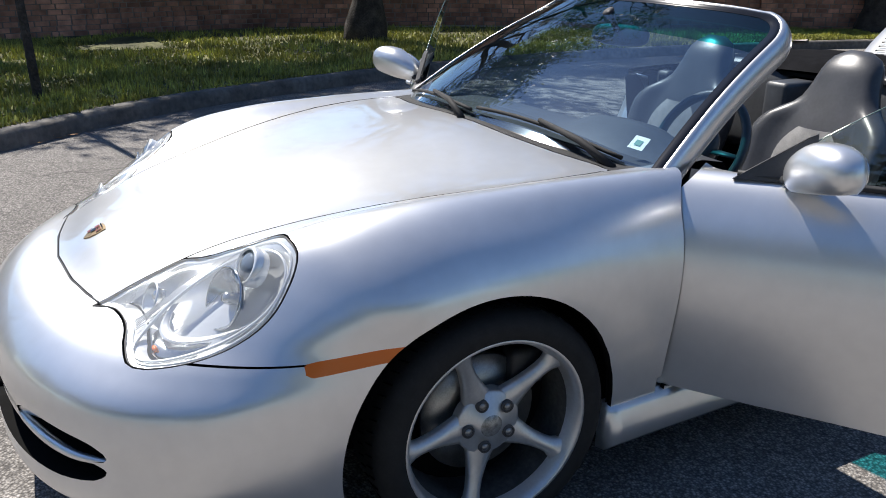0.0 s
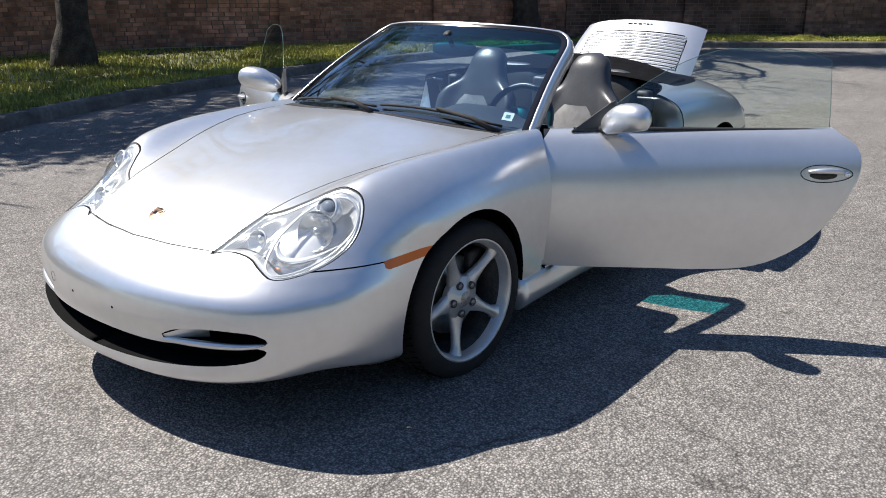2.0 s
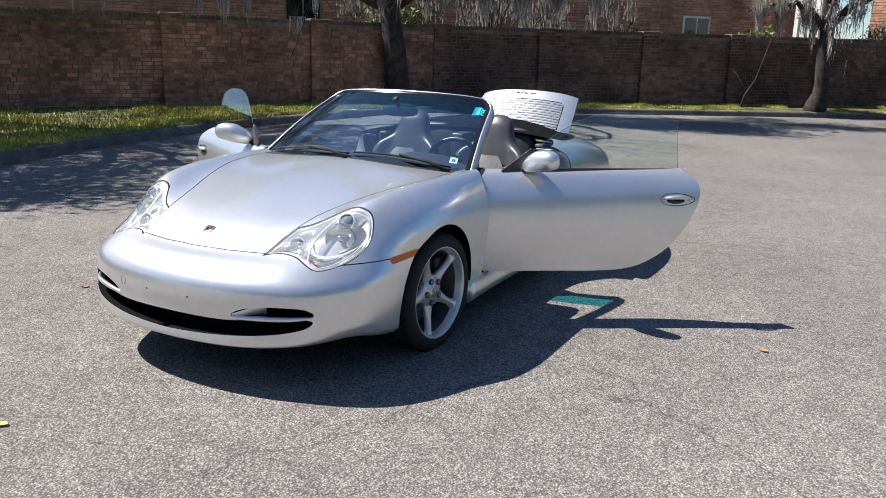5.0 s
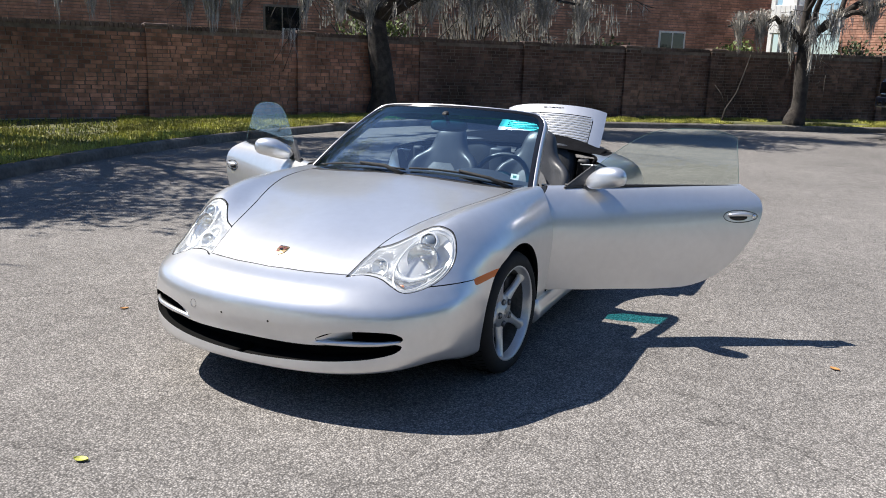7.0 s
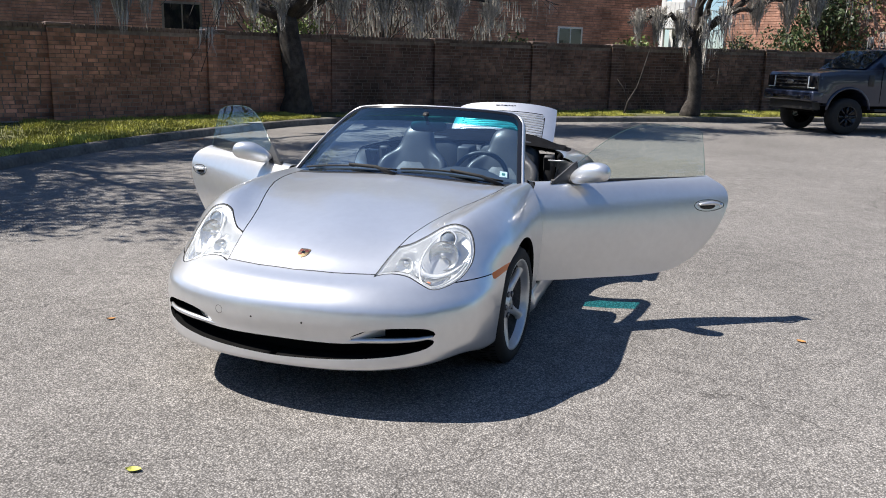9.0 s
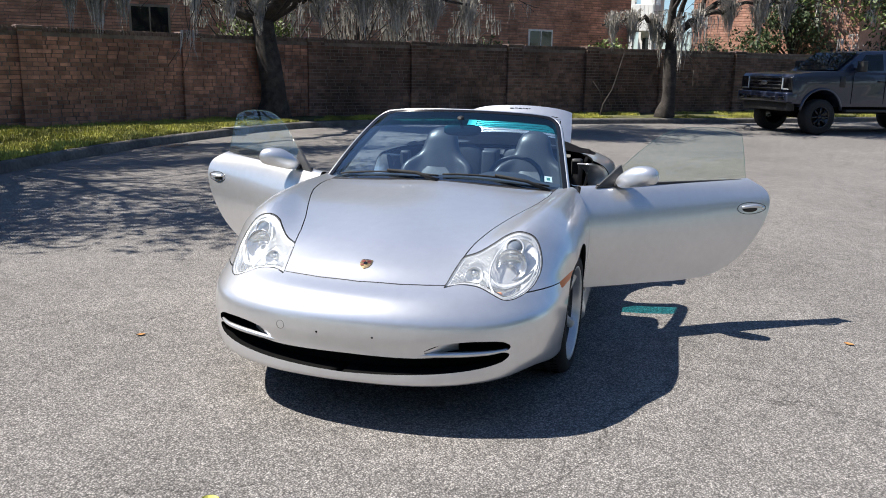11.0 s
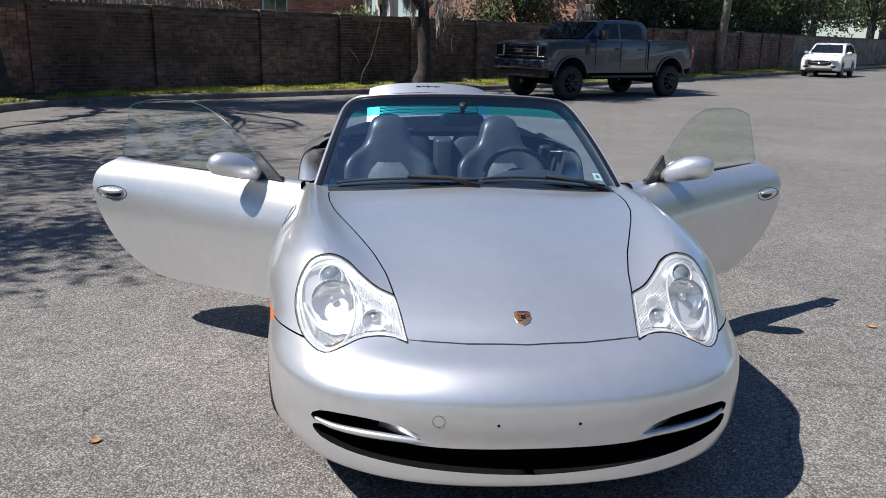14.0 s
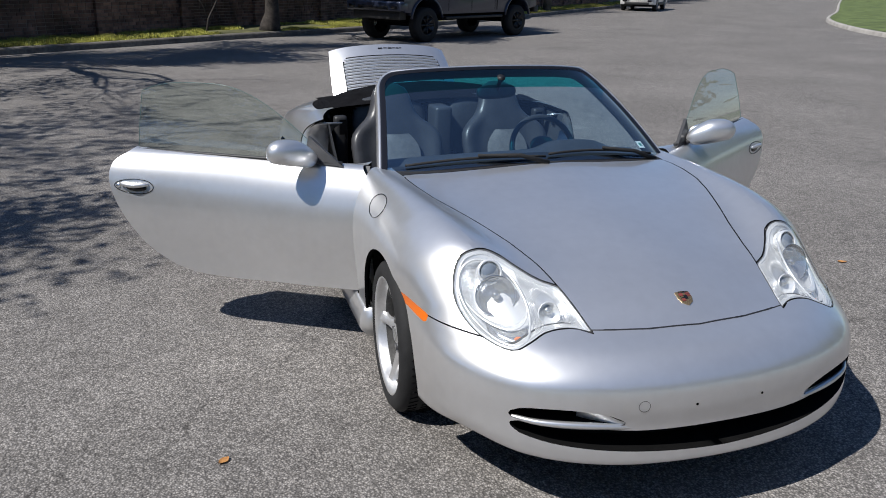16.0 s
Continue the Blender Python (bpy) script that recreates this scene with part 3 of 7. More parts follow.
wall_pts = WALL_LINE
core = bmesh.new()
for a, b in zip(wall_pts, wall_pts[1:]):
    o, d, n, ln = wall_frame(a, b)
    m = Matrix((d, n, Vector((0, 0, 1)))).transposed().to_4x4()
    m.translation = o
    box(-.03, -.20, 0, ln + .03, -.006, WALL_TOP, bm=core, m=m)
wall_ob = tagged(part("wall_1", core, MORTAR, None, flat=True), "old red brick garden wall with brick pilasters, stained dark", "wall", kind="structure")
cop = bmesh.new()
for a, b in zip(wall_pts, wall_pts[1:]):
    o, d, n, ln = wall_frame(a, b)
    m = Matrix((d, n, Vector((0, 0, 1)))).transposed().to_4x4()
    m.translation = o
    k = int(ln / .085)
    if a[1] > 40 or a[0] < -20:
        k = 1
    for i in range(k):
        x0, x1 = ln * i / k, ln * (i + 1) / k - (.010 if k > 1 else 0)
        j = random.uniform(-.004, .004)
        vs = [(x0, -.235, WALL_TOP), (x1, -.235, WALL_TOP), (x1, .035 + j, WALL_TOP), (x0, .035 + j, WALL_TOP), (x0, -.235, WALL_TOP + .085), (x1, -.235, WALL_TOP + .085), (x1, .035 + j, WALL_TOP + .085 + j), (x0, .035 + j, WALL_TOP + .085 + j)]
        v = [cop.verts.new(m @ Vector(c)) for c in vs]
        for f in ((3, 2, 1, 0), (4, 5, 6, 7), (0, 1, 5, 4), (1, 2, 6, 5), (2, 3, 7, 6), (3, 0, 4, 7)):
            cop.faces.new([v[t] for t in f])
tagged(part("coping", cop, CAP, wall_ob, "row of bricks on edge along the wall top", flat=True), kind="stuff")
PIERS = [(-11.2, -2.4), (-12.5, 3.0), (-10.3, 9.05), (-8.78, 12.0), (-7.07, 14.75), (-5.04, 16.6), (-2.87, 18.47), (-.93, 20.1), (1.1, 21.8), (3.34, 23.7), (7.4, 27.2), (9.6, 29.1), (11.8, 31.0), (14, 32.9), (16.2, 34.8), (18.3, 36.7), (20.4, 38.7), (22.4, 40.6)]
for k, (x, y) in enumerate(PIERS):
    i = int(np.argmin([np.hypot(x - (a[0] + b[0]) / 2, y - (a[1] + b[1]) / 2) for a, b in zip(wall_pts, wall_pts[1:])]))
    o, d, n, ln = wall_frame(wall_pts[i], wall_pts[i + 1])
    m = Matrix((d, n, Vector((0, 0, 1)))).transposed().to_4x4()
    m.translation = (x, y, 0)
    pb = box(-.20, -.24, 0, .20, .10, WALL_TOP + .04, .01, 1, m=m)
    pier = part("pier", pb, MORTAR, wall_ob, "brick pilaster", flat=True)
    fb = bmesh.new()
    for r in range(23):
        z = WALL_FOOT + r * .080
        for x0, x1 in (((-.205, -.006), (.006, .205)) if r % 2 else ((-.205, -.105), (-.093, .093), (.105, .205))):
            box(x0, .0, z, x1, .106, z + .068, bm=fb, m=m)
    tagged(part("pier_bricks", fb, BRICK_DARK if y > 14 else BRICK_MANY, pier, flat=True), kind="stuff")
    part("pier_cap", box(-.23, -.26, WALL_TOP + .04, .23, .13, WALL_TOP + .11, .012, 1, m=m), CAP, pier, flat=True)

unit = bmesh.new()
box(-.5, -.5, -.5, .5, .5, .5, bm=unit)
unit_me = bpy.data.meshes.new("brick")
unit.to_mesh(unit_me)
unit.free()
unit_me.materials.append(BRICK)


def lay_bricks():
    single, near_field, dark_field = [], ([], []), ([], [])
    near = [p for p in wall_pts if p[1] < 45]
    for c, d, n, ln, out in brick_courses(near, WALL_FOOT, WALL_TOP - .01):
        if len(single) < 300 and -10.2 < c.x < -8.6 and c.z > .8:
            single.append((c, d, n, ln, out))
            continue
        vs, fs = dark_field if c.y > 14.75 else near_field
        k = len(vs)
        hx, hy, hz = d * (ln / 2), n * (.008 + out), Vector((0, 0, .034))
        for s in ((-1, 1), (1, 1)):
            for w in (-1, 1):
                vs.append(c + hx * s[0] + hy + hz * w)
        for s in ((-1, 0), (1, 0)):
            for w in (-1, 1):
                vs.append(c + hx * s[0] - n * .01 + hz * w)
        fs += [(k, k + 2, k + 3, k + 1), (k, k + 1, k + 5, k + 4), (k + 2, k + 6, k + 7, k + 3), (k + 1, k + 3, k + 7, k + 5), (k, k + 4, k + 6, k + 2)]
    for (vs, fs), material, label in ((near_field, BRICK_MANY, "red brick facing"), (dark_field, BRICK_DARK, "darker grey-brown brick facing")):
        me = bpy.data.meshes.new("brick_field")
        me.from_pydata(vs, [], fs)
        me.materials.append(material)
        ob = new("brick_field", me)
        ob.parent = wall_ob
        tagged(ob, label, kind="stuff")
    for c, d, n, ln, out in single:
        ob = new("brick", unit_me)
        ob.parent = wall_ob
        m = Matrix((d, n, Vector((0, 0, 1)))).transposed().to_4x4() @ Matrix.Diagonal((ln, .036 + out * 2, .068, 1))
        m.translation = c - n * .010
        ob.matrix_basis = m


def house():
    """The long brick house behind the wall, with white windows, and a paler wing."""
    h = thing("house", "long dark red brick house with white windows behind the wall", "house")
    A, B = Vector((-24, 9.5, 0)), Vector((-.3, 30.3, 0))
    d = (B - A).normalized()
    n = Vector((d.y, -d.x, 0))
    m = Matrix((d, n, Vector((0, 0, 1)))).transposed().to_4x4()
    m.translation = A
    L = (B - A).length
    body = part("house_wall", box(0, -9, 0, L, 0, 6.2, m=m), MORTAR, h, "dark red brick wall", flat=True)
    # brick courses, seen from afar: each course a thin proud band, broken into bricks
    vs, fs = [], []
    rnd = random.Random(3)
    for r in range(62):
        z = .6 + r * .09
        x = rnd.uniform(-.2, 0)
        while x < L:
            x1 = min(x + .40, L)
            k = len(vs)
            o = rnd.uniform(.008, .016)
            for xx in (max(x, 0), x1 - .014):
                for yy, zz in ((0, z), (o, z + .004), (o, z + .070), (0, z + .074)):
                    vs.append(m @ Vector((xx, yy, zz)))
            fs += [(k, k + 4, k + 5, k + 1), (k + 1, k + 5, k + 6, k + 2), (k + 2, k + 6, k + 7, k + 3), (k, k + 1, k + 2, k + 3), (k + 7, k + 6, k + 5, k + 4)]
            x = x1
    me = bpy.data.meshes.new("brick_face")
    me.from_pydata(vs, [], fs)
    me.materials.append(HOUSE_BRICK)
    ob = new("brick_face", me)
    ob.parent = h
    tagged(ob, kind="stuff")

    def window(x, z, w, ht, paint):
        win = part("window", box(x - w / 2 - .07, -.02, z - .07, x + w / 2 + .07, .045, z + ht + .07, .01, 1, m=m), paint, h, "white framed window" if paint is WHITE_PAINT else "dull beige framed window", flat=True)
        part("pane", box(x - w / 2, .03, z, x + w / 2, .052, z + ht, m=m), WINDOW_DARK, win, flat=True)
        part("glazing_bar", box(x - .02, .05, z, x + .02, .062, z + ht, m=m), paint, win, flat=True)
        part("window_sill", box(x - w / 2 - .12, 0, z - .14, x + w / 2 + .12, .09, z - .07, m=m), CAP, win, flat=True)

    for x, z, w, ht in HOUSE_WINDOWS:
        window(x, z, w, ht, WHITE_PAINT if x > 20 else BEIGE_PAINT)
    part("roof", box(-.6, -9.5, 6.2, L + .6, .7, 6.5, m=m), CAP, h, "dark roof edge", flat=True)
    # white balcony bay and the paler wing, turned to the sun
    w = thing("house", "pale pink brick house with a white balcony, in the sun", "house")
    wing = Matrix.Translation((-.05, 27.6, 0)) @ pose(0, 0, 0, 0, 0, -24)
    sunny = Matrix.Translation((2.0, 29.6, 0)) @ pose(0, 0, 0, 0, 0, -28)
    part("house_wall", box(0, 0, 0, 6.0, 6, 6.2, m=sunny), PINK_BRICK, w, "pale pink brick wall", flat=True)
    vs, fs = [], []
    for r in range(60):
        x, z = rnd.uniform(-.2, 0), .6 + r * .09
        while x < 6:
            k = len(vs)
            for xx in (max(x, 0), min(x + .22, 6)):
                for yy, zz in ((0, z), (-.013, z + .004), (-.013, z + .070), (0, z + .074)):
                    vs.append(sunny @ Vector((xx, yy, zz)))
            fs += [(k, k + 4, k + 5, k + 1), (k + 1, k + 5, k + 6, k + 2), (k + 2, k + 6, k + 7, k + 3)]
            x += .232
    me = bpy.data.meshes.new("brick_face")
    me.from_pydata(vs, [], fs)
    me.materials.append(PINK_BRICK)
    ob = new("brick_face", me)
    ob.parent = w
    tagged(ob, kind="stuff")
    bal = part("balcony", box(-.05, -.3, 2.75, .80, .2, 3.7, .02, 1, m=wing), WHITE_PAINT, w, "white boarded balcony front", flat=True)
    for k in range(5):
        part("balcony_board", box(-.03 + k * .165, -.32, 2.78, .12 + k * .165, -.30, 3.68, m=wing), WHITE_PAINT, bal, flat=True)
    part("post", box(-.08, -.30, .2, .06, -.16, 6.0, m=wing), WHITE_PAINT, w, flat=True)
    part("post", box(.70, -.30, .2, .82, -.16, 6.0, m=wing), WHITE_PAINT, w, flat=True)
    part("bay_wall", box(0, .3, .2, .78, .6, 6.0, m=wing), WHITE_PAINT, w, "white bay wall", flat=True)
    win = part("window", box(.12, .27, 1.5, .70, .31, 2.62, m=wing), WHITE_PAINT, w, flat=True)
    part("pane", box(.19, .25, 1.57, .63, .28, 2.55, m=wing), WINDOW_DARK, win, flat=True)
    part("roof", box(-.5, -.4, 6.2, 6.4, 8.4, 6.4, m=sunny), CAP, w, "dark roof edge", flat=True)


HOUSE_WINDOWS = [(13.3, 1.75, 1.05, 1.22), (27.25, 1.93, .94, .80)]
house()
# ------------------------------------------------------------------ trees
def grow(rnd, p, d, r, length, depth, out, tips, droop=.0, spread=.6):
    """One limb and its children: out takes (path, radii)."""
    path, rad = [Vector(p)], [r]
    steps = 5 if depth > 2 else 4
    d = Vector(d).normalized()
    for k in range(steps):
        d = (d + Vector((rnd.gauss(0, .16), rnd.gauss(0, .16), rnd.gauss(0, .10) - droop * (k + 1) * .05 + .03))).normalized()
        path.append(path[-1] + d * (length / steps))
        rad.append(r * (1 - .42 * (k + 1) / steps))
    out.append((path, rad, depth))
    if depth == 0:
        tips.append((path[-1], d))
        return
    kids = rnd.choice((2, 3, 3)) if depth > 1 else rnd.choice((3, 4))
    for k in range(kids):
        i = steps if k == 0 else rnd.randint(2, steps)
        a = rnd.uniform(0, 6.28)
        side = d.orthogonal().normalized()
        side.rotate(Matrix.Rotation(a, 3, d))
        nd = (d * (1 - spread * .55) + side * spread * rnd.uniform(.6, 1.15)).normalized()
        grow(rnd, path[i], nd, rad[i] * rnd.uniform(.55, .75), length * rnd.uniform(.62, .82), depth - 1, out, tips, droop, spread)
    if depth <= 2:
        tips.append((path[-1], d))


def oak(name_label, at, lean, trunk_r, fork, limbs, seed, reach=2.2, depth=4, moss=120, leaves=0, moss_len=(.3, 1.1), shade=None):
    rnd = random.Random(seed)
    t = thing("tree", name_label, "tree", m=Matrix.Translation(at))
    out, tips = [], []
    path, rad = [], []
    for k in range(9):
        s = k / 8
        path.append(Vector((lean[0] * s * fork + .05 * math.sin(s * 5), lean[1] * s * fork, s * fork - .15 * (1 - s))))
        rad.append(trunk_r * (1.35 - .9 * s if s < .15 else 1.0 - .22 * s) * (1.0 if s > .15 else 1.1))
    b = tube(path, rad, 14)
    for v in b.verts:
        v.co += Vector((noise.noise(v.co * 3.1), noise.noise(v.co * 3.1 + Vector((9, 0, 0))), 0)) * .045
    part("trunk", b, BARK, t, "dark furrowed trunk")
    top = path[-1]
    for d, r, ln in limbs:
        grow(rnd, top - Vector((0, 0, .15 * rnd.random())), d, trunk_r * r, ln, depth, out, tips, .1, .62)
    big, small = bmesh.new(), bmesh.new()
    for p, r, dep in out:
        if dep >= depth - 1:
            tube(p, r, 8, bm=big)
        else:
            tube(p, [max(x, .006) for x in r], 4 if dep > 1 else 3, bm=small)
    tagged(part("limb", big, BARK, t), kind="stuff")
    tagged(part("twig", small, TWIG, t, "bare spreading twigs"), kind="stuff")
    vs, fs = [], []
    spots = [(p, dep) for p, r, dep in out if dep <= depth - 1]
    for _ in range(moss):
        p, dep = rnd.choice(spots)
        o = rnd.choice(p)
        if o.z < 1.9 - at[2] or (math.hypot(o.x - top.x, o.y - top.y) < .8 and rnd.random() < .8):
            continue
        ln = rnd.uniform(*moss_len)
        for _ in range(rnd.randint(9, 16)):
            gx, gy = rnd.gauss(0, .075), rnd.gauss(0, .075)
            x, y = o.x + gx, o.y + gy
            a, w = rnd.uniform(0, 3.14), rnd.uniform(.004, .013)
            dx, dy = math.cos(a) * w, math.sin(a) * w
            l2 = ln * rnd.uniform(.25, 1) * math.exp(-((gx * gx + gy * gy) / .02))
            n = len(vs)
            segs = 5
            for k in range(segs + 1):
                s = k / segs
                sx, sy = .035 * math.sin(s * 7 + x * 60) * s + gx * .4 * s, .035 * math.cos(s * 8 + y * 60) * s + gy * .4 * s
                kk = (1 - s) ** .7 * (1 + .5 * math.sin(s * 9 + x * 30))
                vs += [(x + sx - dx * kk, y + sy - dy * kk, o.z - l2 * s), (x + sx + dx * kk, y + sy + dy * kk, o.z - l2 * s)]
            fs += [(n + 2 * k, n + 2 * k + 1, n + 2 * k + 3, n + 2 * k + 2) for k in range(segs)]
    if vs:
        me = bpy.data.meshes.new("moss")
        me.from_pydata(vs, [], fs)
        me.materials.append(MOSS)
        ob = new("moss", me)
        ob.parent = t
        tagged(ob, "grey hanging moss", kind="stuff")
    # leaves added high out of view to cast shade; shade bounds where it lands
    if leaves:
        leaf_cloud(t, [p for p, d in tips if p.z > 3.4 and (shade is None or (shade[0] < at[0] + p.x + .74 * p.z < shade[1] and shade[2] < at[1] + p.y + .19 * p.z < shade[3]))] or [tips[0][0]], leaves, rnd, LEAF_LIGHT, .072, .26)
    return t


def leaf_cloud(parent, spots, count, rnd, material, size, spread):
    vs, fs = [], []
    for _ in range(count):
        c = rnd.choice(spots) + Vector((rnd.gauss(0, spread), rnd.gauss(0, spread), rnd.gauss(0, spread * .8)))
        u = Vector((rnd.gauss(0, 1), rnd.gauss(0, 1), rnd.gauss(0, .6))).normalized()
        v = u.orthogonal().normalized()
        v.rotate(Matrix.Rotation(rnd.uniform(0, 6.28), 3, u))
        s = size * rnd.uniform(.6, 1.4)
        n = len(vs)
        w = u.cross(v)
        vs += [c - v * s, c + w * s * .45, c + v * s, c - w * s * .45]
        fs.append((n, n + 1, n + 2, n + 3))
    me = bpy.data.meshes.new("crown")
    me.from_pydata(vs, [], fs)
    me.materials.append(material)
    ob = new("crown", me)
    ob.parent = parent
    tagged(ob, "small green leaves", kind="stuff")


def leafy(label, at, height, radius, seed, count=2600, size=.16, material=None, low=.25):
    """A broad evergreen: trunk, limbs and an uneven crown of leaf clumps."""
    rnd = random.Random(seed)
    t = thing("tree", label, "tree", m=Matrix.Translation(at))
    part("trunk", tube([(0, 0, -.05), (.05, .02, height * .3), (.1, -.05, height * .6)], [radius * .09, radius * .07, radius * .035], 8), BARK, t)
    spots = []
    limb = bmesh.new()
    for k in range(26):
        a, e = rnd.uniform(0, 6.28), rnd.uniform(-.5, 1.4)
        q = rnd.uniform(.55, 1.0)
        p = Vector((math.cos(a) * math.cos(e) * radius * q, math.sin(a) * math.cos(e) * radius * q, height * (low + (1 - low) * .5) + math.sin(e) * height * (1 - low) * .5 * q))
        spots += [p] * 2 + [p * .8 + Vector((0, 0, height * .12))]
        tube([(0.03, 0, height * .35), p * .5 + Vector((0, 0, height * .2)), p], [.06, .04, .012], 4, bm=limb)
    tagged(part("limb", limb, BARK, t), kind="stuff")
    leaf_cloud(t, spots, count, rnd, material or LEAF, size, radius * .20)
    return t


def festoons(tree, limb, spots, seed):
    """A low bare limb through the points of limb, with tapering bunches of moss hung at spots (x, y, top, length, spread)."""
    rnd = random.Random(seed)
    o = tree.matrix_basis.translation
    run = [Vector(p) - o for p in spline(limb, 6)]
    n0 = len(run)
    for v in run[1:-1]:
        v += Vector((rnd.gauss(0, .03), rnd.gauss(0, .03), rnd.gauss(0, .04)))
    part("limb", tube(run, [.10 - .08 * k / n0 for k in range(n0)], 8), BARK, tree, "low drooping limb")
    vs, fs = [], []
    for sx, sy, top, ln, wide in spots:
        for _ in range(int(430 * wide / .2)):
            gx, gy = rnd.gauss(0, wide), rnd.gauss(0, wide)
            r2 = (gx * gx + gy * gy) / (wide * wide)
            l2 = ln * rnd.uniform(.35, 1) * math.exp(-r2 * .55)
            x, y, z = sx - o.x + gx, sy - o.y + gy, top - o.z + rnd.uniform(-.25, .2)
            a, w = rnd.uniform(0, 3.14), rnd.uniform(.005, .015)
            dx, dy = math.cos(a) * w, math.sin(a) * w
            n, curl = len(vs), rnd.uniform(0, 6.28)
            for k in range(7):
                s = k / 6
                kk = (1 - s)**.6 * (1 + .6 * math.sin(s * 11 + curl))
                ox = -gx * .45 * s + .03 * math.sin(s * 8 + curl) * s
                oy = -gy * .45 * s + .03 * math.cos(s * 9 + curl) * s
                vs += [(x + ox - dx * kk, y + oy - dy * kk, z - l2 * s), (x + ox + dx * kk, y + oy + dy * kk, z - l2 * s)]
            fs += [(n + 2 * k, n + 2 * k + 1, n + 2 * k + 3, n + 2 * k + 2) for k in range(6)]
    me = bpy.data.meshes.new("moss")
    me.from_pydata(vs, [], fs)
    me.materials.append(MOSS)
    ob = new("moss", me)
    ob.parent = tree
    tagged(ob, "grey hanging moss in tapering bunches", kind="stuff")


kerb_oak = oak("old oak with a dark trunk beside the kerb, hung with moss", (-9.9, 4.25, .14), (.06, .05), .25, 3.0, [((.75, -.25, .8), .62, 2.6), ((-.3, .5, .9), .55, 2.4), ((.45, .75, .75), .58, 2.5), ((.25, -.85, .8), .5, 2.3)], 5, moss=200, leaves=23000, depth=5, shade=(-7.4, -1.9, .3, 18))
bend_oak = oak("old oak with a leaning trunk, hung with grey moss", (-7.55, 13.45, .16), (-.05, -.05), .30, 2.3, [((.95, -.15, .52), .55, 3.3), ((.85, .35, .62), .5, 3.0), ((-.45, -.2, .95), .66, 2.5), ((.55, -.45, .85), .52, 2.3), ((.2, .6, .8), .5, 2.2), ((-.8, -.5, .5), .45, 2.4)], 11, moss=300, leaves=34000, moss_len=(.35, 1.2), shade=(-7.5, 7, 13.2, 24))
thin_oak = oak("thin oak before the wall, draped with grey moss", (1.2, 20.05, .16), (.05, -.02), .20, 2.1, [((-.45, -.1, .95), .65, 2.3), ((.65, .1, .85), .6, 2.3), ((.1, -.6, .7), .45, 2.0)], 23, moss=300, leaves=22000, moss_len=(.35, 1.3))
festoons(kerb_oak, [(-9.75, 4.4, 3.0), (-9.6, 5.2, 3.25), (-9.35, 6.2, 3.1), (-9.2, 7.2, 2.95)], [(-9.5, 6.1, 2.75, .95, .10), (-9.2, 6.5, 2.75, .9, .14), (-9.1, 5.4, 2.9, .8, .12)], 201)
festoons(bend_oak, [(-7.65, 13.3, 2.5), (-7.5, 11.8, 3.0), (-7.8, 10.2, 3.0), (-8.3, 8.6, 2.8), (-8.8, 7.6, 2.6)], [(-8.7, 8.25, 2.7, .75, .12), (-8.4, 8.55, 2.75, .95, .20), (-8.15, 8.9, 2.8, .95, .15), (-7.65, 10.4, 2.85, .95, .10), (-7.4, 11.3, 2.8, .7, .16), (-7.1, 12.0, 2.85, .85, .14)], 202)
festoons(bend_oak, [(-7.6, 13.3, 2.6), (-6.4, 13.7, 3.0), (-4.9, 14.4, 3.0), (-3.4, 15.6, 2.85)], [(-6.5, 13.7, 2.9, .75, .2), (-5.6, 14.1, 2.95, .9, .22), (-4.9, 14.5, 2.95, .95, .25), (-4.2, 15.0, 2.9, .8, .22), (-3.5, 15.6, 2.85, .8, .2)], 203)
festoons(thin_oak, [(1.2, 20.0, 2.2), (.7, 19.6, 2.7), (0, 19.3, 2.8), (-.6, 19.2, 2.6)], [(.75, 19.6, 2.75, .9, .14), (.2, 19.3, 2.85, 1.0, .18), (-.3, 19.2, 2.8, .9, .16), (.95, 19.9, 2.5, 1.0, .10)], 204)
festoons(thin_oak, [(1.25, 20.0, 2.3), (1.9, 19.9, 2.8), (2.9, 20.1, 3.2), (4.2, 20.6, 3.3)], [(1.9, 19.9, 2.9, .8, .16), (2.7, 20.1, 3.2, 1.0, .2), (3.5, 20.3, 3.3, 1.1, .2), (4.2, 20.6, 3.4, 1.0, .2)], 205)


def sapling(at):
    """A thin bare stem with a few moss threads, leaning along the wall."""
    t = thing("sapling", "thin bare leaning sapling at the wall, trailing moss", "sapling", m=Matrix.Translation(at))
    part("stem", tube([(0, 0, -.05), (.08, .02, .35), (.30, .05, .75), (.42, .05, 1.2), (.55, .1, 1.75)], [.030, .026, .020, .014, .006], 6), BARK, t)
    part("side_stem", tube([(.08, .02, .35), (-.05, .05, .7), (-.25, .1, .95)], [.016, .010, .004], 5), BARK, t)


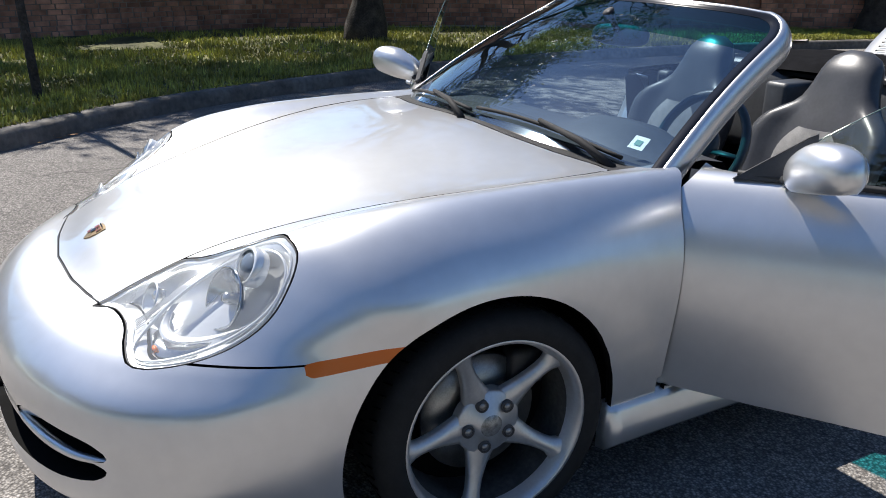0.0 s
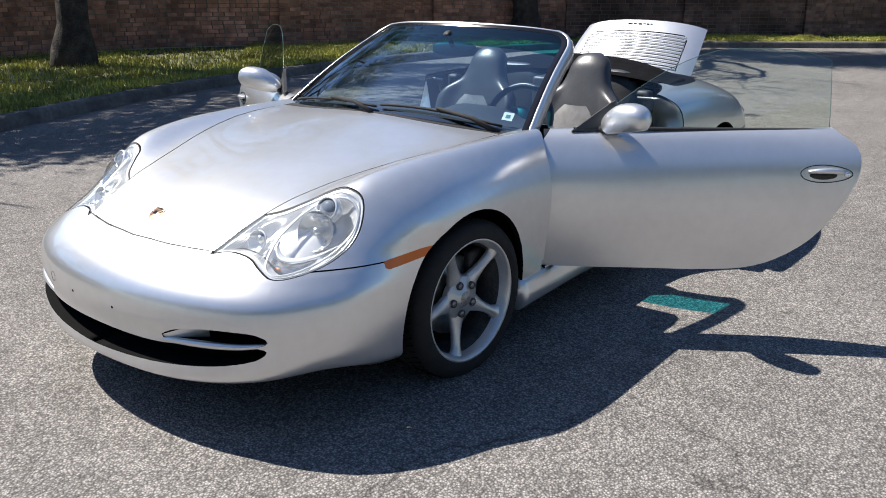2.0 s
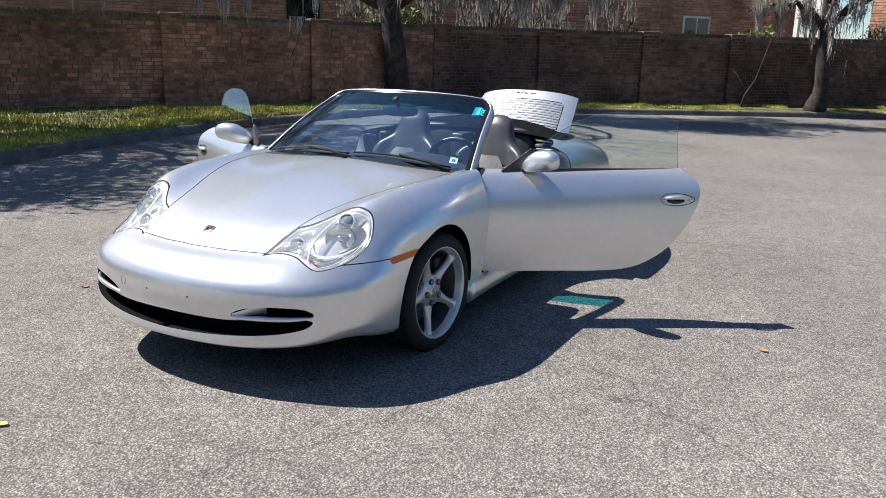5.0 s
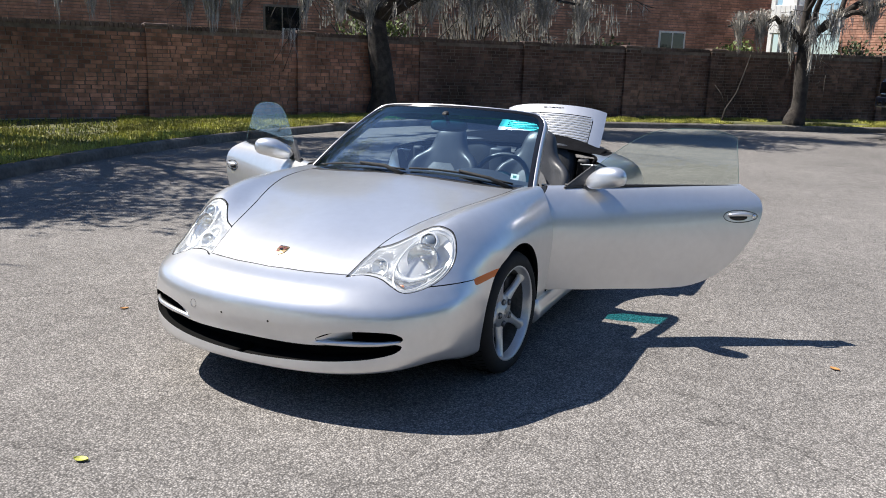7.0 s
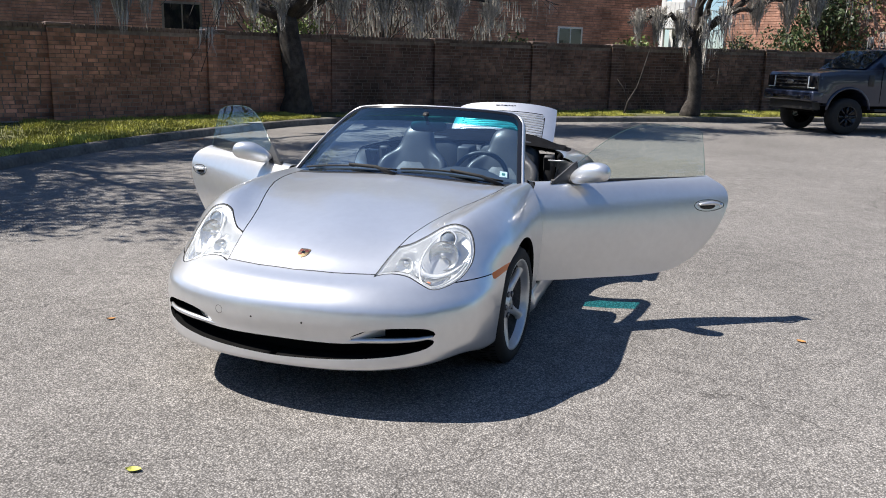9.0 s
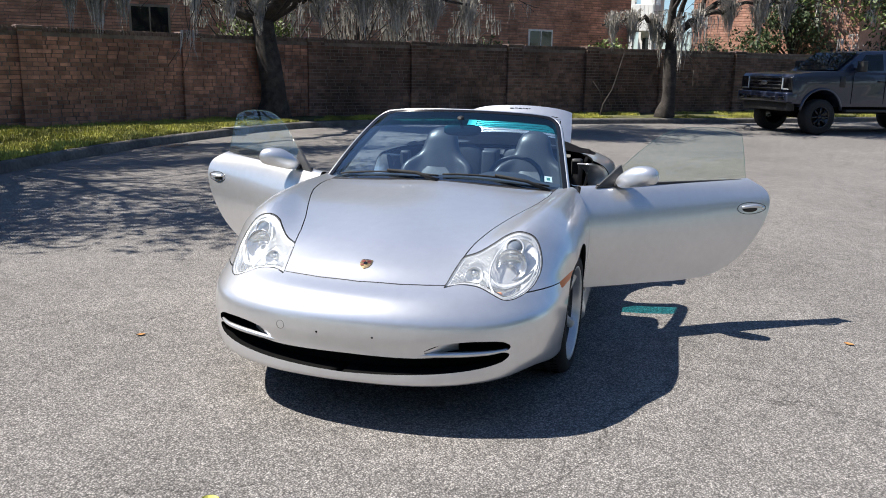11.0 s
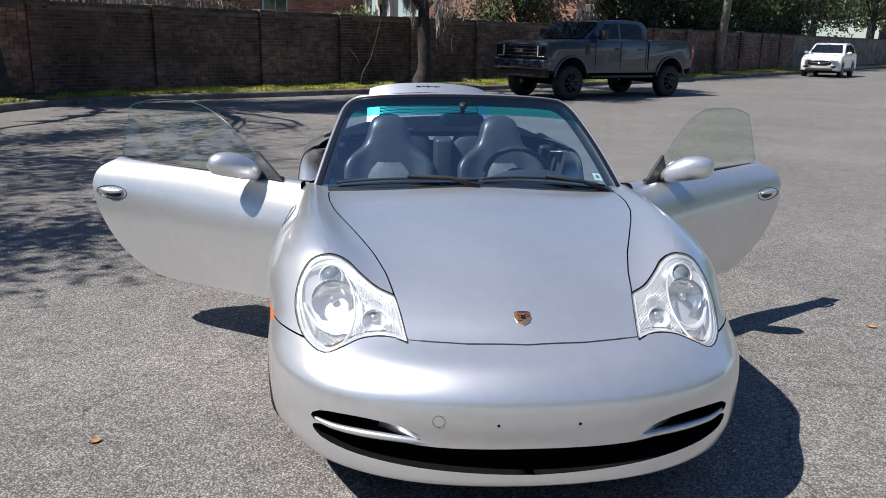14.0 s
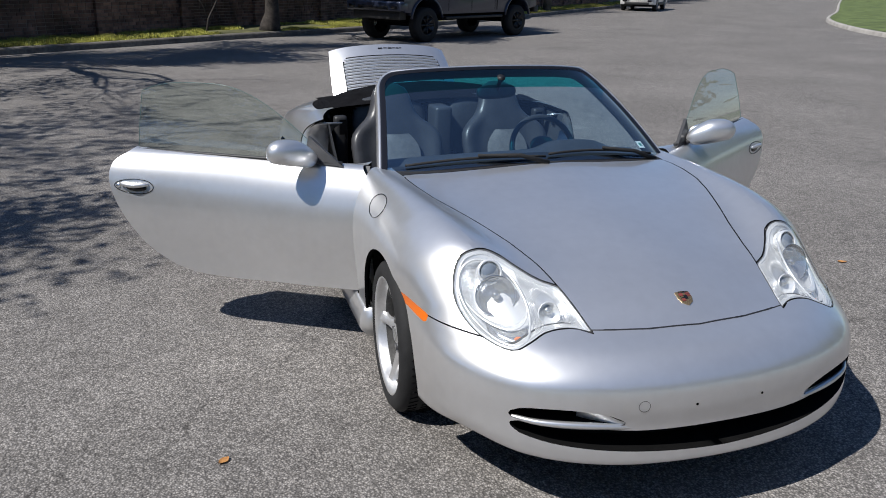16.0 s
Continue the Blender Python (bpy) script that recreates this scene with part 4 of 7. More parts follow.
sapling((-.5, 19.0, .15))
young = thing("young_tree", "slim dark young tree on the shaded verge", "tree", m=Matrix.Translation((-5.95, -.62, .13)))
part("trunk", tube([(0, 0, -.05), (.01, 0, .05), (-.05, -.03, .9), (-.10, -.05, 1.9), (-.06, -.10, 2.9), (-.1, -.1, 4.2)], [.055, .042, .036, .032, .026, .01], 8), BARK, young)
# oak added out of view, only for its shade and reflections
oak("old oak by the kerb, seen only as shade and reflection", (-14.5, -10.0, .1), (.05, .1), .28, 2.8, [((.75, .2, .8), .6, 2.8), ((-.2, .6, .9), .55, 2.5), ((.3, -.7, .8), .5, 2.4)], 31, moss=40, leaves=5000)
oak("moss-hung oak beyond the wall with grey trailing strands", (-16.5, 9.2, .2), (.05, 0), .25, 2.4, [((.7, -.5, .7), .55, 2.6), ((-.4, -.5, .8), .5, 2.4), ((.5, .5, .8), .5, 2.4)], 41, moss=420, leaves=1200, moss_len=(.5, 1.6))

# unseen oak behind the wall, added to darken the left street and verge
oak("broad oak out of view, added to shade the street and verge", (-13.4, -2.0, .1), (.08, .05), .30, 2.8, [((.8, .1, .75), .6, 2.8), ((-.2, .6, .9), .55, 2.5), ((.5, .6, .8), .55, 2.6), ((.3, -.7, .8), .5, 2.4)], 37, moss=60, leaves=17000)


def shrub(at, seed, label):
    """Many thin grey stems, trailing moss: a bare myrtle clump behind the wall."""
    rnd = random.Random(seed)
    t = thing("shrub", label, "shrub", m=Matrix.Translation(at))
    stems, vs, fs = bmesh.new(), [], []
    for _ in range(20):
        x, y = rnd.gauss(0, .9), rnd.gauss(0, .5)
        a = rnd.uniform(0, 6.28)
        l = rnd.uniform(2.4, 4.6)
        pts = [Vector((x * .25 + math.cos(a) * 1.3 * s * s + x * s * .9 + .08 * math.sin(s * 9 + x), y * .3 + math.sin(a) * .9 * s * s + y * s * .8, l * s)) for s in np.linspace(0, 1, 6)]
        tube(pts, [.03, .026, .022, .016, .012, .006], 5, bm=stems)
        for _ in range(60):
            o = rnd.choice(pts[3:])
            ln, w = rnd.uniform(.12, .7) * rnd.random(), rnd.uniform(.004, .010)
            b2 = rnd.uniform(0, 3.14)
            dx, dy = math.cos(b2) * w, math.sin(b2) * w
            ox, oy = o.x + rnd.gauss(0, .12), o.y + rnd.gauss(0, .12)
            n = len(vs)
            for k in range(4):
                s = k / 3
                vs += [(ox - dx * (1 - s), oy - dy * (1 - s), o.z - ln * s), (ox + dx * (1 - s) + .03 * s, oy + dy * (1 - s), o.z - ln * s)]
            fs += [(n + 2 * k, n + 2 * k + 1, n + 2 * k + 3, n + 2 * k + 2) for k in range(3)]
    tagged(part("stem", stems, mat("grey_stems", (.055, .046, .040), .9, vary=(.4, 5)), t), kind="stuff")
    me = bpy.data.meshes.new("moss")
    me.from_pydata(vs, [], fs)
    me.materials.append(MOSS)
    ob = new("moss", me)
    ob.parent = t
    tagged(ob, "grey hanging moss", kind="stuff")


shrub((-7.2, 17.6, .2), 51, "bare many-stemmed shrub hung with moss behind the wall")
shrub((-5.6, 19.6, .2), 52, "bare many-stemmed shrub hung with moss behind the wall")
shrub((-9.2, 16.4, .2), 53, "bare many-stemmed shrub hung with moss behind the wall")
leafy("small green shrub growing over the wall", (-8.9, 15.4, 1.2), 1.5, .9, 61, 900, .06, LEAF_LIGHT, .1)
leafy("small green shrub growing over the wall", (-.6, 21.9, 1.3), .9, .8, 62, 600, .06, LEAF_LIGHT, .1)
leafy("dark round shrub behind the wall", (-3.9, 19.6, 1.0), 1.2, .7, 63, 500, .06, LEAF, .1)
leafy("small green shrub growing over the wall", (2.6, 24.9, 1.2), 1.2, .8, 64, 600, .06, LEAF, .1)
for k, (x, y, h, r) in enumerate(((6.6, 28.6, 7.5, 2.4), (9.0, 30.5, 8.5, 3.0), (12.6, 33.6, 8, 3.0), (16.5, 37.5, 8.5, 3.2), (20.5, 41.5, 8, 3.0), (25, 46, 8.5, 3.4), (30, 51, 8, 3.4), (38, 57, 9, 4), (48, 68, 9, 4.5), (7.5, 33.5, 10, 3.4), (14, 39, 10, 3.6), (22, 47, 10, 4.0))):
    leafy("dark evergreen tree with dense foliage behind the wall", (x, y, .1), h, r, 70 + k, 9500, .090 + .003 * k, LEAF if k % 4 else LEAF_LIGHT, .12)
for k, (x, y, h, r) in enumerate(((62, 92, 11, 6), (75, 96, 10, 6), (90, 92, 11, 7), (105, 88, 11, 7), (58, 105, 13, 8), (36, 22, 9, 4), (60, 40, 10, 5), (70, 60, 10, 5))):
    leafy("distant street tree with green crown", (x, y, 0), h, r, 90 + k, 2600, .40, LEAF_LIGHT if k % 2 else LEAF, .15)
for k, (x, y, h, r) in enumerate(((-18, -30, 11, 6), (-6, -33, 12, 6), (5, -32, 12, 6), (15, -29, 11, 6), (24, -24, 11, 6), (30, -15, 12, 6), (34, -5, 12, 6), (37, 5, 11, 5))):
    leafy("broad street tree across the road", (x, y, 0), h, r, 110 + k, 3600, .45, LEAF, .06)

for k in range(14):
    u = k / 13
    x, y = 5.4 + 20.2 * u, 27.7 + 18.5 * u
    leafy("dense dark green hedge bush behind the wall", (x, y, .1), 4.6 + (k % 3) * .7, 1.7, 130 + k, 6500, .075, LEAF, .0)
# ------------------------------------------------------------------ silver convertible
car = thing("convertible_car", "silver convertible with both doors open, roof folded, engine lid raised", "car", m=Matrix.Translation((0, 0, -.024)))

HOOD_LINE = np.array([(-.2, -.846), (0, -.846), (.18, -.832), (.30, -.808), (.371, -.789), (.377, -.76), (.390, -.68), (.406, -.604), (.430, -.48), (.47, -.34),
                      (.53, -.175), (.585, -.02), (.622, .10), (.646, .24), (.655, .36), (.652, .43), (.60, .435), (.45, .40), (.25, .37), (0, .36), (-.2, .36)])
LAMP_LINE = outline([(.371, .622), (.374, .630), (.390, .676), (.404, .708), (.411, .713), (.46, .727), (.52, .760), (.568, .790), (.624, .806), (.688, .786), (.728, .722), (.738, .655), (.715, .605),
                     (.672, .583), (.63, .579), (.572, .601), (.515, .622), (.44, .631), (.385, .625)], 4)
LOW_INTAKE = outline([(-.3, .366), (0, .366), (.30, .364), (.43, .374), (.56, .379), (.648, .384), (.668, .370), (.652, .348), (.58, .326), (.46, .309), (.3, .297), (0, .287), (-.3, .287)], 5)
HIGH_INTAKE = outline([(.335, .388), (.352, .404), (.40, .424), (.48, .437), (.57, .438), (.645, .428), (.672, .406), (.664, .392), (.52, .389), (.42, .385)], 5)
DOOR_LINE = np.vstack([np.array([(.60, 1.2), (.60, .90), (.548, .835), (.53, .79), (.515, .6), (.503, .40), (.50, .318), (.52, .310)]),
                       spline([(.9, .305), (1.23, .308), (1.42, .325), (1.53, .367), (1.65, .46), (1.755, .63), (1.80, .77), (1.785, .84), (1.73, .885), (1.69, .92)], 5), [(1.69, 1.2)]])
MARKER_LINE = np.array([(-.458, .594), (-.44, .598), (-.30, .607), (-.20, .605), (-.20, .575), (-.30, .574), (-.445, .567), (-.458, .572)])
CABIN_LINE = np.vstack([[(-.2, .56), (.60, .56)], spline([(.69, .62), (.745, .70), (.765, .9), (.772, 1.3), (.768, 1.6), (.745, 1.8), (.69, 1.93)], 5), [(.55, 1.97), (-.2, 1.97)]])
TONNEAU_LINE = np.vstack([[(-.2, 1.96), (.58, 1.96)], spline([(.735, 1.975), (.745, 2.05), (.72, 2.3), (.65, 2.48), (.47, 2.58), (.2, 2.615), (0, 2.62)], 5), [(-.2, 2.59)]])
ENGINE_LINE = np.vstack([[(-.2, 2.79)], spline([(0, 2.79), (.40, 2.78), (.455, 2.80), (.47, 2.86), (.455, 3.1), (.42, 3.15), (0, 3.17)], 5), [(-.2, 3.17)]])
GAP = .0026


def zone(poly, ax, ok):
    """Distance to an outline drawn in two axes, counted only where ok(points)."""
    return lambda p: np.where(ok(p), inside(poly, p[:, ax]), .5)


half = body_half()
half.normal_update()
TREE = BVHTree.FromBMesh(half)


def on_side(y, z):
    return TREE.ray_cast(Vector((2, y, z)), Vector((-1, 0, 0)))[:2]


def on_top(x, y):
    return TREE.ray_cast(Vector((x, y, 3)), Vector((0, 0, -1)))[:2]


def on_front(x, z):
    return TREE.ray_cast(Vector((x, -3, z)), Vector((0, 1, 0)))[:2]


f_hood = zone(HOOD_LINE, [0, 1], lambda p: p[:, 2] > .55)
f_lamp = zone(LAMP_LINE, [0, 2], lambda p: p[:, 1] < -.38)
f_low = zone(LOW_INTAKE, [0, 2], lambda p: p[:, 1] < -.6)
f_high = zone(HIGH_INTAKE, [0, 2], lambda p: p[:, 1] < -.6)
f_door = zone(DOOR_LINE, [1, 2], lambda p: p[:, 0] > .55)
f_mark = zone(MARKER_LINE, [1, 2], lambda p: p[:, 0] > .7)
f_cabin = zone(CABIN_LINE, [0, 1], lambda p: p[:, 2] > .7)
f_tonn = zone(TONNEAU_LINE, [0, 1], lambda p: p[:, 2] > .7)
f_lid = zone(ENGINE_LINE, [0, 1], lambda p: p[:, 2] > .6)
f_arch = lambda p: np.where(p[:, 0] > .5, np.hypot(p[:, 1] + .03, p[:, 2] - .318) - .362, .5)
f_rear_arch = lambda p: np.where(p[:, 0] > .5, np.hypot(p[:, 1] - 2.32, p[:, 2] - .325) - .365, .5)
f_seam = lambda p: np.where((p[:, 0] > .64) & (p[:, 1] < -.1), p[:, 2] - (.593 - .02 * (p[:, 1] + .45).clip(0)), .5)
f_tail = lambda p: np.where(p[:, 1] > 2.3, .60 - p[:, 2], -.5)
f_rear = lambda p: p[:, 1] - 1.2

for f in (f_hood, f_door):
    cut(half, lambda p: f(p) - GAP)
    cut(half, lambda p: f(p) + GAP)
cut(half, lambda p: f_lamp(p) - .0025)
cut(half, lambda p: f_lamp(p) + .0005)
cut(half, lambda p: f_seam(p) - .002)
cut(half, lambda p: f_seam(p) + .002)
cut(half, lambda p: f_tail(p) - .003)
cut(half, lambda p: f_tail(p) + .003)
for f in (f_low, f_high, f_mark, f_cabin, f_tonn, f_lid, f_arch, f_rear_arch):
    cut(half, f)
half.faces.ensure_lookup_table()
half.normal_update()
half.faces.index_update()
mid = np.array([f.calc_center_median() for f in half.faces], float)
d = {k: f(mid) for k, f in dict(hood=f_hood, lamp=f_lamp, low=f_low, high=f_high, door=f_door, mark=f_mark, cabin=f_cabin, tonn=f_tonn, lid=f_lid, arch=f_arch, rarch=f_rear_arch, seam=f_seam, tail=f_tail).items()}
region = {}
for i, c in enumerate(mid):
    if d["arch"][i] < 0 or d["rarch"][i] < 0 or d["low"][i] < 0 or d["high"][i] < 0 or d["cabin"][i] < 0 or d["lid"][i] < 0:
        continue
    if d["lamp"][i] < .0025:
        if d["lamp"][i] < -.0005:
            region.setdefault("lamp", []).append(i)
        continue
    if d["tonn"][i] < 0:
        region.setdefault("tonneau", []).append(i)
    elif abs(d["hood"][i]) < GAP:
        continue
    elif d["hood"][i] < 0:
        region.setdefault("hood", []).append(i)
    elif abs(d["door"][i]) < GAP:
        continue
    elif d["door"][i] < 0:
        region.setdefault("door", []).append(i)
    elif d["mark"][i] < 0:
        region.setdefault("marker", []).append(i)
    elif c[1] < 1.2:
        if c[1] > .25 and c[0] < .645:
            region.setdefault("cowl", []).append(i)
        elif c[1] > -.1 or (d["seam"][i] > .002 and not (c[0] < .64)):
            region.setdefault("fender", []).append(i)
        elif abs(d["seam"][i]) <= .002 and c[0] > .64:
            continue
        else:
            region.setdefault("bumper", []).append(i)
    elif c[1] > 2.3 and abs(d["tail"][i]) < .003:
        continue
    elif c[1] > 2.3 and d["tail"][i] > 0:
        region.setdefault("rear_bumper", []).append(i)
    else:
        region.setdefault("quarter", []).append(i)


def both(key, name, material, label=""):
    h = take(half, region[key])
    return part(name, lip(joined(h, mirrored(h))), material, car, label)


hood = both("hood", "hood", SILVER)
bumper = both("bumper", "front_bumper", SILVER)
cowl = both("cowl", "cowl_panel", COWL_BLACK, "black plastic cowl under the windshield")
tonneau = both("tonneau", "folded_top_cover", CANVAS, "black folded fabric top")
rear_bumper = both("rear_bumper", "rear_bumper", SILVER)
sides = {}
for sgn in (1, -1):
    for key, name in (("fender", "front_fender"), ("quarter", "rear_fender")):
        h = take(half, region[key])
        sides[name, sgn] = part(name, lip(h if sgn > 0 else mirrored(h), centre=False), SILVER, car)
    h = take(half, region["marker"])
    part("side_marker", lip(h if sgn > 0 else mirrored(h), .02, centre=False), AMBER, sides["front_fender", sgn], "amber side marker lens")

# inner skin behind the gaps
g = body_points(4, 4)
sk = bmesh.new()
vs = [[sk.verts.new(c) for c in row] for row in g]
for i in range(len(vs) - 1):
    for j in range(len(vs[0]) - 1):
        sk.faces.new((vs[i][j], vs[i][j + 1], vs[i + 1][j + 1], vs[i + 1][j]))
sk.normal_update()
for v in list(sk.verts):
    v.co -= v.normal * .022
cut(sk, lambda p: np.minimum.reduce([f_arch(p), f_rear_arch(p), f_lamp(p) + .0, f_cabin(p) - .01, f_lid(p), f_low(p) - .012, f_high(p) - .012]))
m_ = np.array([f.calc_center_median() for f in sk.faces], float)
bad = np.minimum.reduce([f_arch(m_), f_rear_arch(m_), f_lamp(m_), f_cabin(m_) - .01, f_lid(m_), f_low(m_) - .012, f_high(m_) - .012]) < 0
bad |= (f_door(m_) < .05)
bmesh.ops.delete(sk, geom=[f for f, k in zip(list(sk.faces), bad) if k], context="FACES")
def islands(bm):
    """Each connected piece of a mesh as a mesh of its own."""
    bm.verts.ensure_lookup_table()
    bm.faces.index_update()
    seen, out = set(), []
    for f0 in bm.faces:
        if f0.index in seen:
            continue
        group, stack = [], [f0]
        seen.add(f0.index)
        while stack:
            f = stack.pop()
            group.append(f.index)
            for e in f.edges:
                for g_ in e.link_faces:
                    if g_.index not in seen:
                        seen.add(g_.index)
                        stack.append(g_)
        out.append(group)
    bm.faces.ensure_lookup_table()
    return [take(bm, g_) for g_ in out if len(g_) > 3]


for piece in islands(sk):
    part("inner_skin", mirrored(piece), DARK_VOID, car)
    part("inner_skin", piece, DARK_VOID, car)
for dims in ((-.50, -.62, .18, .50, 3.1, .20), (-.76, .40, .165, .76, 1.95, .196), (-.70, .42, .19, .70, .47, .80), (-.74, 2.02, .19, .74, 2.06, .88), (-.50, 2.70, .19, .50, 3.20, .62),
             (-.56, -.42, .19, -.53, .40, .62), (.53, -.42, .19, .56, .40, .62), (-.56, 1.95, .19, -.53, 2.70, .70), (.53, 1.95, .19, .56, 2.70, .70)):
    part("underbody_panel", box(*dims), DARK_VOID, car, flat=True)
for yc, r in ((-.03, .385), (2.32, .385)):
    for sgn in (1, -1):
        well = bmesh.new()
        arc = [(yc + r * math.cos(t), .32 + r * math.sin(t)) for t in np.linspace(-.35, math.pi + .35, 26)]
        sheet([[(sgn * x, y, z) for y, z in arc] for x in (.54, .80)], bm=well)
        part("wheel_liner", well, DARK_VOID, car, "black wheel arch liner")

# bumper openings: dark backs, the bars across the upper vents, small fittings
def wall_in(poly, depth, sides=(1, -1)):
    """The walls of an opening in the bumper, running straight back."""
    b = bmesh.new()
    pos = [p for p in np.vstack([poly, poly[:1]])]
    k = next((i for i, p in enumerate(pos) if p[0] <= 0), None)
    run = pos
    if k is not None:
        ring_ = np.vstack([poly, poly])
        st_ = next(i for i in range(len(poly)) if ring_[i][0] <= 0 < ring_[i + 1][0])
        en_ = next(i for i in range(st_ + 1, 2 * len(poly)) if ring_[i][0] <= 0)
        run = list(ring_[st_:en_ + 1])
    for sgn in sides:
        rows = []
        for dep in (.004, depth):
            row = []
            for x, z in run:
                x = max(x, 0)
                p, n = on_front(min(x, .70), z)
                row.append((sgn * x, p.y + dep, z))
            rows.append(row)
        sheet(rows, bm=b)
    bmesh.ops.remove_doubles(b, verts=b.verts[:], dist=1e-5)
    return b


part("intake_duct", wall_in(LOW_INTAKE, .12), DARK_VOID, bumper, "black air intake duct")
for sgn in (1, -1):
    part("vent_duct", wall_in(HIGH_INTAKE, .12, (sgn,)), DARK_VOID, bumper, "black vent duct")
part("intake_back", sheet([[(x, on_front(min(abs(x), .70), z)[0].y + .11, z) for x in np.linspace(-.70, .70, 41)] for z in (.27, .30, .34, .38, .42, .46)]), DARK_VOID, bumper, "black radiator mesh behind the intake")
for sgn in (1, -1):
    ramp_rows = []
    for s in np.linspace(0, 1, 7):
        x = .338 + .125 * s
        row = []
        for k in (0, .5, 1):
            z = .387 + k * (.006 + .042 * min(1, s * 1.2))
            q = on_front(x, z)[0]
            row.append((sgn * x, q.y + .003 + .055 * s**1.5, z))
        ramp_rows.append(row)
    part("vent_ramp", sheet(ramp_rows), SILVER, bumper, "silver ramp leading into the vent")
# black tube added along the hood's front edge to draw the gap's shade
rim_ = [on_top(abs(x), y)[0] for x, y in [(x, float(np.interp(abs(x), [0, .18, .30, .371], [-.846, -.832, -.808, -.789]))) for x in np.linspace(-.371, .371, 41)]]
part("hood_seal", tube([Vector((x, p.y - .001, p.z - .0008)) for x, p in zip(np.linspace(-.371, .371, 41), rim_)], .0023, 6), BLACK_PLASTIC, hood, "black line drawn for the shaded gap at the hood's front edge")
for sgn in (1, -1):
    run = []
    for x in np.linspace(.30, .674, 18):
        z = float(np.interp(x, [.30, .36, .45, .60, .674], [.374, .3785, .3815, .3855, .389]))
        run.append(Vector((sgn * x, on_front(x, z)[0].y + float(np.interp(x, [.30, .36, .60, .674], [.009, .005, .005, .016])), z)))
    part("vent_blade", tube(run, [.007 + .005 * math.sin(math.pi * k / 17) for k in range(18)], 10), SILVER, bumper, "silver blade dividing the intake")
p, n = on_front(.29, .453)
ring = lathe([(-.001, .0190), (.0006, .0188), (.0006, .0176), (-.001, .0174)], 32, "Z")
m = Matrix.Translation((-p.x, p.y, p.z)) @ Vector((-n.x, n.y, n.z)).to_track_quat("Z", "Y").to_matrix().to_4x4()
bmesh.ops.transform(ring, matrix=m, verts=ring.verts[:])
part("tow_cover_gap", ring, SAIL_GREY, bumper, "thin round gap of the tow hook cover")
for x in (-.115, .130):
    p, n = on_front(abs(x), .446)
    h = lathe([(.0, 0), (.001, .0045), (-.003, .005)], 12, "Z", m=Matrix.Translation((x, p.y, p.z)) @ Vector((math.copysign(n.x, x), n.y, n.z)).to_track_quat("Z", "Y").to_matrix().to_4x4())
    part("screw_hole", h, DARK_VOID, bumper)

# crest on the hood: plain shield in gold and red
crest = part("hood_crest", bmesh.new(), CREST_GOLD, hood, "gold and red shield badge")
bmc = bmesh.new()
shield = [(-.026, .025), (0, .028), (.026, .025), (.027, .0), (.02, -.017), (0, -.029), (-.02, -.017), (-.027, .0)]


def on_hood(x, y, up=.0025):
    p, n = on_top(abs(x), y)
    return Vector((x, p.y, p.z)) + Vector((math.copysign(n.x, x), n.y, n.z)) * up


cv = bmc.verts.new(on_hood(0, -.750, .006))
ro = [bmc.verts.new(on_hood(x, -.750 + y, .003)) for x, y in shield]
rb = [bmc.verts.new(on_hood(x, -.750 + y, -.002)) for x, y in shield]
for k in range(8):
    bmc.faces.new((ro[k], cv, ro[(k + 1) % 8]))
    bmc.faces.new((rb[k], ro[k], ro[(k + 1) % 8], rb[(k + 1) % 8]))
bmesh.ops.recalc_face_normals(bmc, faces=bmc.faces[:])
bmc.to_mesh(crest.data)
bmc.free()
for x0, x1, y0, y1 in ((.004, .022, .003, .008), (.004, .022, .011, .016), (-.019, -.004, -.014, -.005), (-.020, -.004, .005, .016)):
    s4 = sheet([[on_hood(x, -.750 + y, .0068) for x in (x0, x1)] for y in (y0, y1)])
    part("crest_field", s4, CREST_RED, crest)
for x0, x1, y0, y1 in ((.004, .022, .0085, .0105), (-.020, -.004, -.003, -.001), (-.007, .007, -.007, .006), (-.018, .018, .019, .022)):
    part("crest_line", sheet([[on_hood(x, -.750 + y, .0075) for x in (x0, x1)] for y in (y0, y1)]), GLOSS_BLACK, crest)

